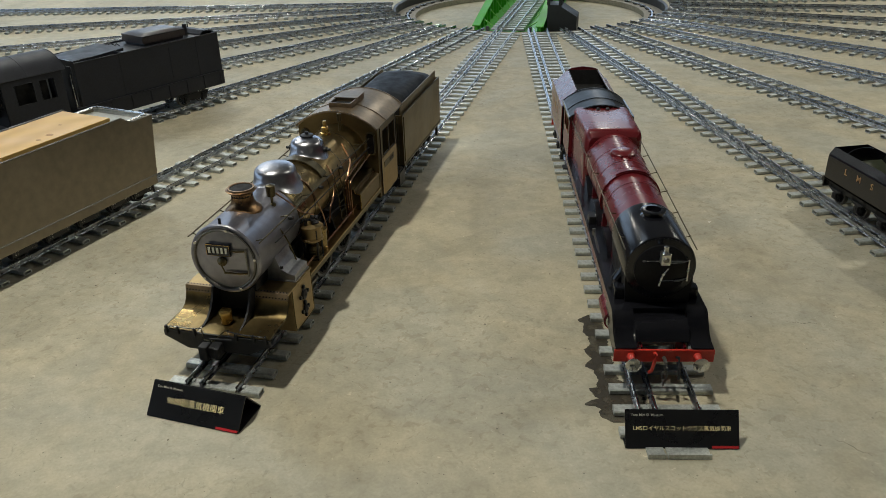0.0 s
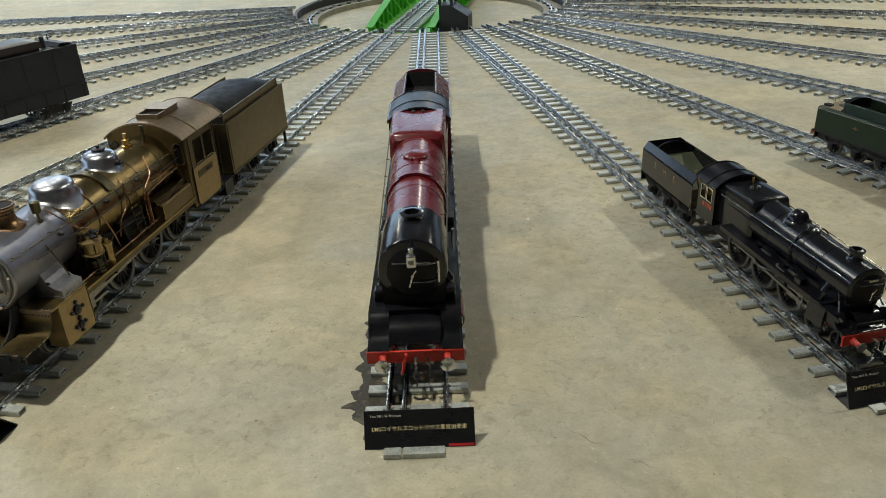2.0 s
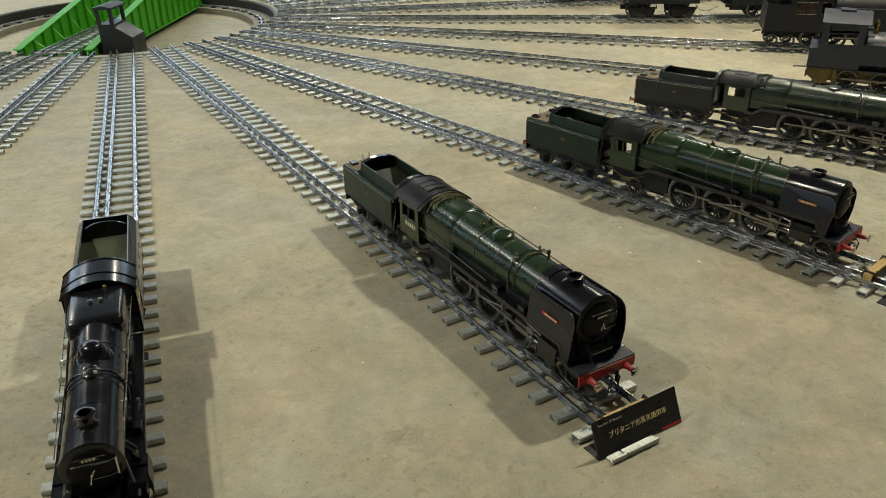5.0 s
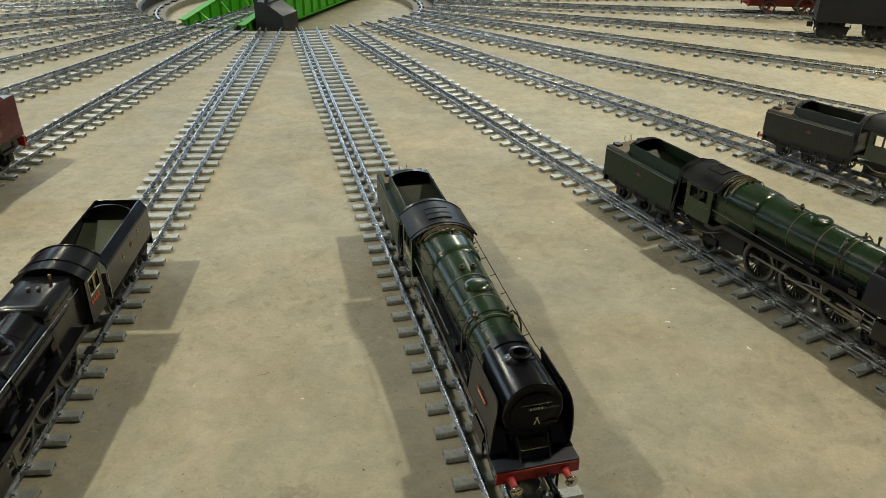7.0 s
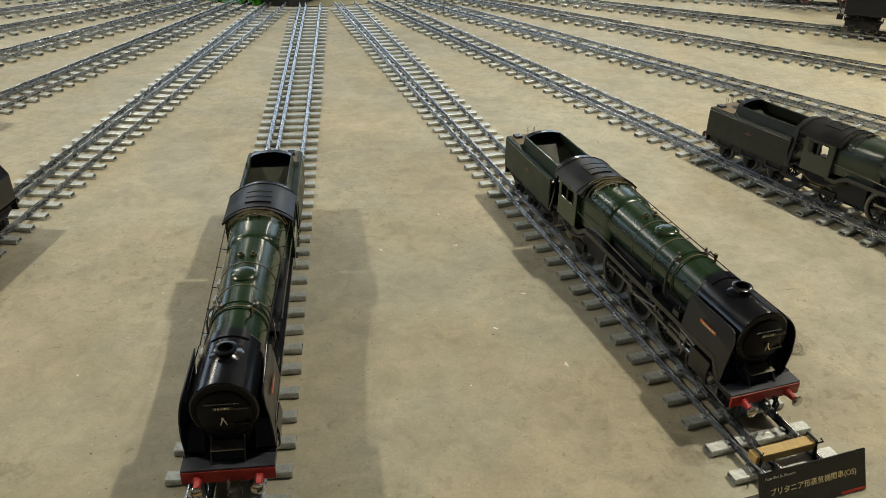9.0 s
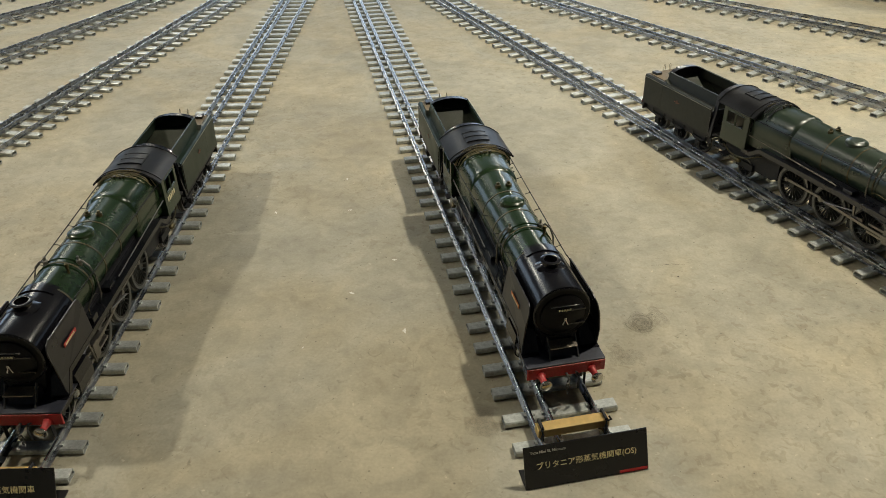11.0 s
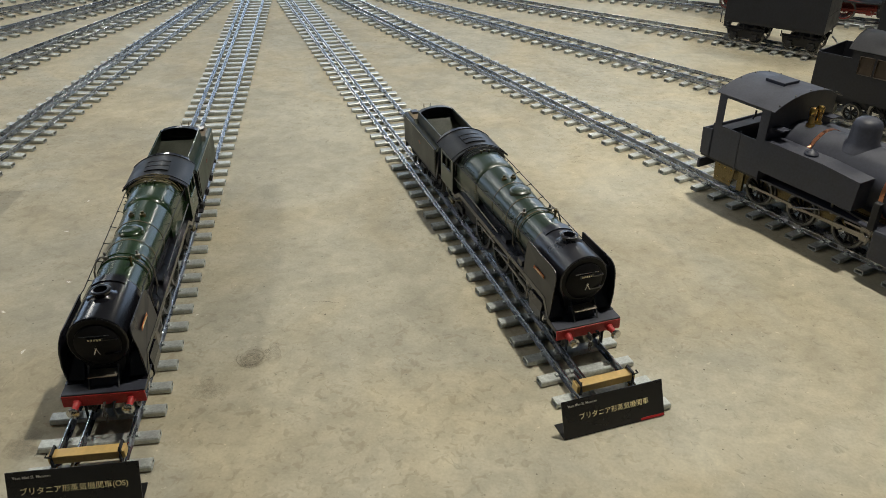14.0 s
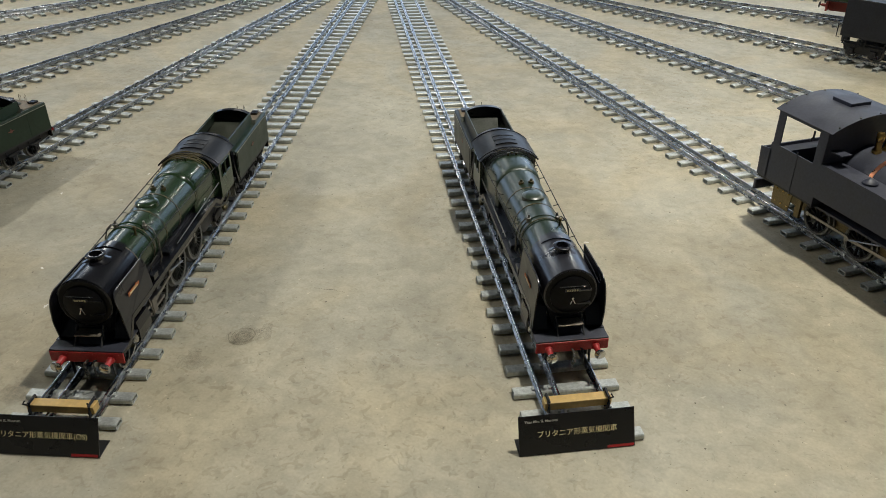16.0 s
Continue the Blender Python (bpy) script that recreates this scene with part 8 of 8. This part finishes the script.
# ---- locomotives further round the circle ----
def far_tender_loco(k, r0, lab):
    te = thing("tender", on_track(k, r0, 0.0, RAIL_TOP), "dark black bogie tender with brass axle boxes", "tender", "model tenders")
    for s in (-1, 1):
        part("tank_side", bx(min(s * 0.13, s * 0.126), max(s * 0.13, s * 0.126), 0.09, 0.6, 0.125, 0.29), COALBLACK, te)
        part("edge_bead", tb([(s * 0.128, 0.09, 0.29), (s * 0.128, 0.6, 0.29)], 0.003), SATIN, te, "", True)
        for y in (0.2, 0.49):
            part("bogie_frame", pr([(y - 0.1, 0.085), (y + 0.1, 0.085), (y + 0.09, 0.04), (y + 0.02, 0.03), (y - 0.02, 0.03), (y - 0.09, 0.04)], s * 0.09 - 0.003, s * 0.09 + 0.003), SATIN, te)
        part("rear_rail", tb([(s * 0.12, 0.605, 0.1), (s * 0.12, 0.62, 0.1), (s * 0.12, 0.62, 0.16), (s * 0.12, 0.605, 0.17)], 0.0025), SATIN, te, "", True)
    for y in (0.09, 0.596):
        part("tank_end", bx(-0.126, 0.126, y, y + 0.004, 0.125, 0.29), COALBLACK, te)
    part("tank_top", bx(-0.126, 0.126, 0.35, 0.6, 0.27, 0.274), SATIN, te)
    part("coal_slope", prism_strip(bmesh.new(), [(0.09, 0.2), (0.35, 0.272)], [(0.09, 0.204), (0.35, 0.276)], -0.126, 0.126, "x"), SOOTSHADE, te)
    part("tender_base", bx(-0.128, 0.128, 0.09, 0.6, 0.112, 0.125), SATIN, te)
    wheels(te, (0.145, 0.255, 0.435, 0.545), 0.038, gh, 8, 0.014)
    axleboxes(te, (0.145, 0.255, 0.435, 0.545), 0.042, 0.1, 1.4, SATIN, True)
    for y in (0.2, 0.49):
        part("bogie_pivot", bx(-0.05, 0.05, y - 0.03, y + 0.03, 0.05, 0.115), SATIN, te)
    part("rear_coupler", bx(-0.015, 0.015, 0.6, 0.635, 0.055, 0.085, 0.004), SATIN, te)
    part("drain_hose", tb([(0.03, 0.08, 0.08), (0.03, 0.04, 0.04), (0.02, -0.02, 0.035), (0.0, -0.08, 0.07)], 0.004), BRIGHT, te, "", True)
    th = thing("steam_locomotive", on_track(k, r0 + 1.2, 0.0, RAIL_TOP), lab, "locomotive", "model locomotives")
    cab(th, 0.83, 1.06, 0.13, 0.1, 0.32, 0.385, COALBLACK, COALBLACK, [(0.14, 0.44), (0.5, 0.8)], t=0.004, overhang=0.01, rear=0.03)
    for s in (-1, 1):
        part("cab_lettering", bars(bmesh.new(), s * 0.1306, 0.9, 0.2, 5, 0.012, 0.005, 0.016, 0.0006), CREAM, th)
        part("running_board", bx(min(s * 0.07, s * 0.13), max(s * 0.07, s * 0.13), 0.1, 0.84, 0.132, 0.137), SATIN, th)
        part("main_frame", bx(s * 0.052 - 0.002, s * 0.052 + 0.002, 0.05, 1.05, 0.055, 0.1), SATIN, th)
    boiler(th, [(0.08, 0.0002), (0.08, 0.088), (0.3, 0.09), (0.83, 0.094)], 0.25, SATIN, (0.3, 0.5, 0.7))
    chimney(th, 0.18, 0.33, 0.06, 0.026, SATIN)
    part("dome", lt([(0.33, 0.05), (0.35, 0.042), (0.38, 0.038), (0.39, 0.02), (0.392, 0.0002)], at=(0, 0.5, 0), axis="z", seg=24), SATIN, th, "", True)
    part("smokebox_saddle", bx(-0.05, 0.05, 0.1, 0.25, 0.1, 0.18), SATIN, th)
    part("buffer_beam", bx(-0.12, 0.12, 0.04, 0.05, 0.06, 0.1), SATIN, th)
    wheels(th, (0.15,), 0.045, gh, 8, 0.014)
    wheels(th, (0.32, 0.5, 0.68, 0.86), 0.068, gh, 12, 0.015, tyre=TYRE)
    rods(th, (0.32, 0.5, 0.68), 0.068, 0.086, 0.16, 0.075, 1.3, ROD)
    cylinders(th, 0.17, 0.075, 0.1, 0.03, 0.11, SATIN)


far_tender_loco(6, 4.42, "black model freight locomotive with pale cab figures")

th = thing("tank_locomotive", on_track(5, 5.80, 0.0, RAIL_TOP), "black model tank locomotive with amber cab windows", "locomotive", "model locomotives")
cab(th, 0.8, 1.05, 0.125, 0.1, 0.3, 0.355, COALBLACK, COALBLACK, [(0.1, 0.3), (0.4, 0.62), (0.66, 0.88)], t=0.004, overhang=0.01, rear=0.02, win_frame=BROWNPANE)
for s in (-1, 1):
    part("amber_pane", bx(s * 0.118 - 0.001, s * 0.118 + 0.001, 0.9, 1.02, 0.21, 0.282), BROWNPANE, th)
    part("side_tank", bx(min(s * 0.08, s * 0.125), max(s * 0.08, s * 0.125), 0.4, 0.8, 0.12, 0.25, 0.004), COALBLACK, th)
    part("main_frame", bx(s * 0.052 - 0.002, s * 0.052 + 0.002, 0.1, 1.17, 0.055, 0.11), SATIN, th)
    part("rear_step", bx(min(s * 0.08, s * 0.12), max(s * 0.08, s * 0.12), 1.13, 1.16, 0.04, 0.045), SATIN, th)
bm = bmesh.new()
box(bm, -0.125, -0.121, 1.05, 1.185, 0.1, 0.265)
box(bm, 0.121, 0.125, 1.05, 1.185, 0.1, 0.265)
box(bm, -0.121, 0.121, 1.181, 1.185, 0.1, 0.265)
part("coal_bunker", bm, COALBLACK, th)
part("bunker_floor", bx(-0.121, 0.121, 1.05, 1.181, 0.1, 0.2), SOOTSHADE, th)
boiler(th, [(0.12, 0.0002), (0.12, 0.08), (0.4, 0.082), (0.8, 0.085)], 0.23, SATIN, (0.4, 0.6))
chimney(th, 0.22, 0.3, 0.06, 0.024, SATIN)
part("dome", lt([(0.3, 0.045), (0.32, 0.038), (0.35, 0.034), (0.36, 0.018), (0.361, 0.0002)], at=(0, 0.5, 0), axis="z", seg=24), SATIN, th, "", True)
part("running_board", bx(-0.125, 0.125, 0.1, 1.185, 0.1, 0.106), SATIN, th)
part("smokebox_saddle", bx(-0.05, 0.05, 0.13, 0.3, 0.1, 0.17), SATIN, th)
wheels(th, (0.25, 1.02, 1.12), 0.036, gh, 8, 0.014)
wheels(th, (0.42, 0.58, 0.75, 0.9), 0.058, gh, 12, 0.014, tyre=TYRE)
rods(th, (0.42, 0.58, 0.75), 0.058, 0.086, 0.26, 0.07, 1.2, ROD)
part("rear_coupler", tb([(0, 1.185, 0.085), (0, 1.215, 0.083), (0, 1.23, 0.07)], 0.006), DULL, th, "", True)

th = thing("steam_locomotive", on_track(7, 4.75, 0.0, RAIL_TOP), "black and dark green model locomotive with red frames and rods", "locomotive", "model locomotives")
part("buffer_beam", bx(-0.11, 0.11, 1.27, 1.28, 0.055, 0.11), DARKRED, th)
buffers(th, 1.28, 0.08, 0.07, 1.3, DARKRED, SATIN, face=1)
part("running_board", bx(-0.125, 0.125, 0.05, 1.28, 0.115, 0.121), SATIN, th)
for s in (-1, 1):
    part("main_frame", bx(s * 0.052 - 0.003, s * 0.052 + 0.003, 0.05, 1.27, 0.05, 0.112), DARKRED, th)
    part("side_tank", bx(min(s * 0.08, s * 0.12), max(s * 0.08, s * 0.12), 0.5, 1.0, 0.121, 0.26, 0.004), GREEN, th)
cab(th, 1.0, 1.26, 0.12, 0.121, 0.32, 0.37, GREEN, SATIN, t=0.004)
boiler(th, [(0.08, 0.0002), (0.08, 0.08), (1.0, 0.085)], 0.23, SATIN, (0.4, 0.7))
chimney(th, 0.2, 0.3, 0.06, 0.024, SATIN)
part("smokebox_saddle", bx(-0.05, 0.05, 0.1, 0.25, 0.1, 0.18), SATIN, th)
wheels(th, (0.45, 0.66, 0.87), 0.06, gh, 12, 0.014, DARKRED, TYRE)
wheels(th, (1.12,), 0.045, gh, 10, 0.014, DARKRED, TYRE)
rods(th, (0.45, 0.66, 0.87), 0.06, 0.088, 0.2, 0.07, 1.2, DARKRED)
cylinders(th, 0.22, 0.07, 0.095, 0.028, 0.1, SATIN)

# ---- name signs and stop bars ----
def sign(k, r, off, title, label, lean=28, turn=0.0, size=0.0155, h=0.083):
    th = thing("name_sign", on_track(k, r, off, 0.0, turn), label, "sign", "name signs")
    w = 0.121
    a = radians(lean)
    m = Matrix.Translation((0, 0, 0.002)) @ Matrix.Rotation(-a, 4, "X")
    bm = bx(-w, w, 0, 0.003, 0, h, 0.0006)
    bm.transform(m)
    plate = part("plate", bm, SIGNBLACK, th)
    if k == -2:
        bm = bx(-w, w, 0, 0.0025, 0, h * 0.97)
        bm.transform(Matrix.Translation((0, 2 * h * math.sin(a), 0.002)) @ Matrix.Rotation(a, 4, "X"))
        part("back_leg", bm, SIGNBLACK, th)
    # The base is black to carry the shade beneath the leaning sign.
    part("shade_base_plate", bx(-w, w, 0.002, max(0.05, 2 * h * math.sin(a) if k == -2 else 0.0), 0.0, 0.002), SIGNBLACK, th)
    bm = bx(w - 0.058, w - 0.002, -0.0006, 0.0004, 0.001, 0.0065)
    bm.transform(m)
    part("red_bar", bm, SIGNRED, plate)
    text_on(plate, "museum_name", "Yazu Mini SL Museum", 0.0078, m @ pose(-w + 0.047, -0.0006, h - 0.012, 90), SIGNPALE, 0.0002)
    text_on(plate, "title", title, size, m @ pose(0, -0.0006, h * 0.51, 90), SIGNGOLD, 0.0002)


def stop_bar(k, r):
    th = thing("stop_bar", on_track(k, r, 0.0, RAIL_TOP), "yellow pine stop bar strapped across the rails", "stop bar", "stop bars")
    part("bar", bx(-0.073, 0.073, -0.012, 0.012, 0.0, 0.019, 0.0015), WOODBAR, th)
    for s in (-1, 1):
        x = s * 0.065
        bm = bmesh.new()
        pts = [(x, -0.015, -0.026), (x, -0.016, 0.008), (x, -0.013, 0.024), (x, 0.013, 0.024), (x, 0.016, 0.008), (x, 0.015, -0.026), (x, -0.015, -0.026)]
        tube(bm, pts, 0.0035)
        tube(bm, [(x, -0.014, 0.02), (x + s * 0.006, -0.022, 0.03), (x + s * 0.002, -0.018, 0.036)], 0.002)
        part("cable_tie", bm, SATIN, th, "black cable tie")


def steel_stop(k, r, dx=0.0):
    th = thing("rail_stop", on_track(k, r, 0.0, 0.0), "short galvanised steel channels across the rail ends", "rail stop", "rail stops")
    for x0, x1 in ((-0.07 + dx, -0.033 + dx), (-0.028 + dx, 0.062 + dx)):
        bm = bx(x0, x1, -0.022, 0.022, 0.0, 0.004)
        box(bm, x0, x1, -0.022, -0.018, 0.004, 0.013)
        part("channel", bm, STEEL, th)


SIGNPALE = node_mat("pale_print", (0.6, 0.58, 0.5), 0.5, 0, 0.05, 40)
LABEL = "black angled name sign with gold lettering and red bar"
sign(-2, 5.605, 0.008, "9600形蒸気機関車", LABEL, 38, -4, 0.019)
sign(-1, 5.565, 0.008, "LMSロイヤルスコットクラス蒸気機関車", LABEL, 30, 0, 0.0118)
sign(0, 5.580, 0.004, "LMSロイヤルスコットクラス蒸気機関車", LABEL, 24, 0, 0.0118)
sign(1, 5.606, 0.003, "ブリタニア形蒸気機関車", LABEL, 25, 0, 0.0153)
sign(2, 5.663, -0.003, "ブリタニア形蒸気機関車(OS)", LABEL, 22, 0, 0.0153)
sign(3, 5.690, -0.026, "ブリタニア形蒸気機関車", LABEL, 22, 0, 0.0153)
for k, r in ((1, 5.552), (2, 5.558), (3, 5.583)):
    stop_bar(k, r)
steel_stop(-1, 5.575)
steel_stop(0, 5.588)
steel_stop(1, 5.606, -0.03)

# ---- marks on the floor ----
def blot(name, x, y, size, squash, turn, seed, mat, label="", z=0.0012):
    """A flat irregular stain."""
    rng = random.Random(seed)
    bm = bmesh.new()
    ph = [rng.uniform(0, 6.28) for _ in range(5)]
    am = [rng.uniform(0.05, 0.22) for _ in range(5)]
    ring = []
    for i in range(40):
        a = 2 * math.pi * i / 40
        r = size * (1 + sum(am[j] * math.sin((j + 2) * a + ph[j]) for j in range(5)))
        ring.append(bm.verts.new((r * math.cos(a), r * squash * math.sin(a), 0)))
    bm.faces.new(ring)
    ob = shared(name, mesh_of(name, bm, mat), floor, pose(x, y, z, 0, 0, turn), label)
    return ob


def stain_material(name, color, centre, strength, scale, low=0.1):
    """A stain that fades to nothing at its rim and breaks up in blotches."""
    m = bpy.data.materials.new(name)
    m.use_nodes = True
    nt = m.node_tree
    b = nt.nodes["Principled BSDF"]
    b.inputs["Base Color"].default_value, b.inputs["Roughness"].default_value = (*color, 1), 0.5
    co = nt.nodes.new("ShaderNodeTexCoord")
    n = nt.nodes.new("ShaderNodeTexNoise")
    n.inputs["Scale"].default_value, n.inputs["Detail"].default_value = scale, 6
    nt.links.new(co.outputs["Object"], n.inputs["Vector"])
    ln = nt.nodes.new("ShaderNodeVectorMath")
    ln.operation = "LENGTH"
    nt.links.new(co.outputs["Object"], ln.inputs[0])
    edge = nt.nodes.new("ShaderNodeMapRange")
    for i, v in ((1, centre), (2, centre * 0.35), (3, 0.0), (4, 1.0)):
        edge.inputs[i].default_value = v
    nt.links.new(ln.outputs["Value"], edge.inputs[0])
    patch = nt.nodes.new("ShaderNodeMapRange")
    for i, v in ((1, 0.38), (2, 0.6), (3, low), (4, strength)):
        patch.inputs[i].default_value = v
    nt.links.new(n.outputs["Fac"], patch.inputs[0])
    mu = nt.nodes.new("ShaderNodeMath")
    mu.operation = "MULTIPLY"
    nt.links.new(edge.outputs[0], mu.inputs[0])
    nt.links.new(patch.outputs[0], mu.inputs[1])
    nt.links.new(mu.outputs[0], b.inputs["Alpha"])
    return m


DUST = stain_material("grey_scuff", (0.22, 0.19, 0.14), 0.055, 0.22, 90)
OIL = stain_material("dark_oil_stain", (0.045, 0.037, 0.026), 9.0, 0.9, 26, 0.64)
# one long wet oil stain with a lobed edge along the sleeper ends
bm = bmesh.new()
rq = random.Random(214)
edge = []
for i in range(121):
    q = 0.46 * i / 120
    lobe = abs(math.sin((q + 0.008 * math.sin(q * 47)) / 0.052 * math.pi)) ** 0.7
    size = 0.014 + 0.009 * math.sin(q * 31 + 1.0) + 0.006 * math.sin(q * 83) + (0.022 if 0.33 < q < 0.4 else 0.0)
    taper = min(1, q / 0.03, (0.46 - q) / 0.02)
    left = -0.125 - max(0.004, size) * (0.35 + 0.65 * lobe) * max(0.0, taper) - 0.01 * taper + rq.uniform(-0.0018, 0.0018)
    right = -0.09 + (0.05 * min(1, (q - 0.3) / 0.05) if q > 0.3 else 0.0) + rq.uniform(-0.004, 0.004)
    edge.append((bm.verts.new((left, -q, 0)), bm.verts.new((max(right, left + 0.004), -q, 0))))
for (a, b), (c, d) in zip(edge, edge[1:]):
    bm.faces.new((a, c, d, b))
shared("oil_stain", mesh_of("oil_stain", bm, OIL), floor, on_track(-1, 5.02, 0.0, 0.0007), "dark wet oil stain beside the sleepers")
for i, (x, y, sz) in enumerate(((2.227, -4.857, 0.05), (2.27, -4.727, 0.05), (2.31, -4.69, 0.03), (1.95, -5.12, 0.05), (0.62, -5.3, 0.05))):
    blot("scuff_mark", x, y, sz, 0.7, i * 50, 30 + i, DUST, z=0.0009)
# a ring of turned scratches
bm = bmesh.new()
rq = random.Random(8)
for i in range(16):
    r, a0 = 0.006 + 0.0021 * i + rq.uniform(-0.001, 0.001), rq.uniform(0, 360)
    lathe(bm, [(0.0, r), (0.0001, r + rq.uniform(0.0006, 0.0016))], axis="z", seg=40, arc=(a0, a0 + rq.uniform(70, 230)))
shared("ring_scratch", mesh_of("ring_scratch", bm, DUSTRING), floor, pose(2.270, -4.727, 0.0008), "round scuffed scratch rings")
rng = random.Random(5)
FLECKS = ((1.2, -4.35), (1.55, -4.72), (1.62, -4.55), (1.5, -4.95), (1.72, -4.85), (0.98, -4.65), (1.85, -4.3), (1.35, -4.1), (2.05, -4.6), (0.6, -5.0), (-0.5, -4.4), (2.9, -3.9), (1.42, -4.3))
for i, (x, y) in enumerate(FLECKS):
    blot("paint_fleck", x, y, rng.uniform(0.003, 0.008), 0.5, rng.uniform(0, 180), 60 + i, FLECK, z=0.0008)
# hairline cracks near the signs
for i, (x, y, turn, ln) in enumerate(((-0.72, -5.52, -60, 0.08), (-0.64, -5.62, -50, 0.06), (2.35, -4.46, 10, 0.09), (0.5, -4.9, 30, 0.06), (-0.55, -5.05, -20, 0.08))):
    pts, r2 = [], random.Random(90 + i)
    for j in range(9):
        pts.append(((j / 8 - 0.5) * ln, r2.uniform(-0.006, 0.006), 0))
    bm = bmesh.new()
    w = 0.0008
    up = [bm.verts.new((p[0], p[1] + w * (1 - abs(j - 4) / 5), 0)) for j, p in enumerate(pts)]
    dn = [bm.verts.new((p[0], p[1] - w * (1 - abs(j - 4) / 5), 0)) for j, p in enumerate(pts)]
    for j in range(8):
        bm.faces.new((up[j], up[j + 1], dn[j + 1], dn[j]))
    shared("hairline_crack", mesh_of("hairline_crack", bm, CRACK), floor, pose(x, y, 0.0008, 0, 0, turn))

# grit and tiny chips scattered over the concrete
rng = random.Random(77)
bm = bmesh.new()
for i in range(420):
    a, r = radians(rng.uniform(-62, 62)), rng.uniform(1.9, 6.4)
    x, y, q = math.sin(a) * r, -math.cos(a) * r, rng.uniform(0.0012, 0.0034)
    n, turn = rng.randint(4, 6), rng.uniform(0, 6.28)
    bm.faces.new([bm.verts.new((x + q * rng.uniform(0.5, 1.3) * math.cos(turn + 6.283 * j / n), y + q * rng.uniform(0.5, 1.3) * math.sin(turn + 6.283 * j / n), 0.0005)) for j in range(n)])
grit = tagged(new("floor_grit", mesh_of("floor_grit", bm, GRIT)), "small dark specks of grit on the concrete", "grit", kind="stuff")
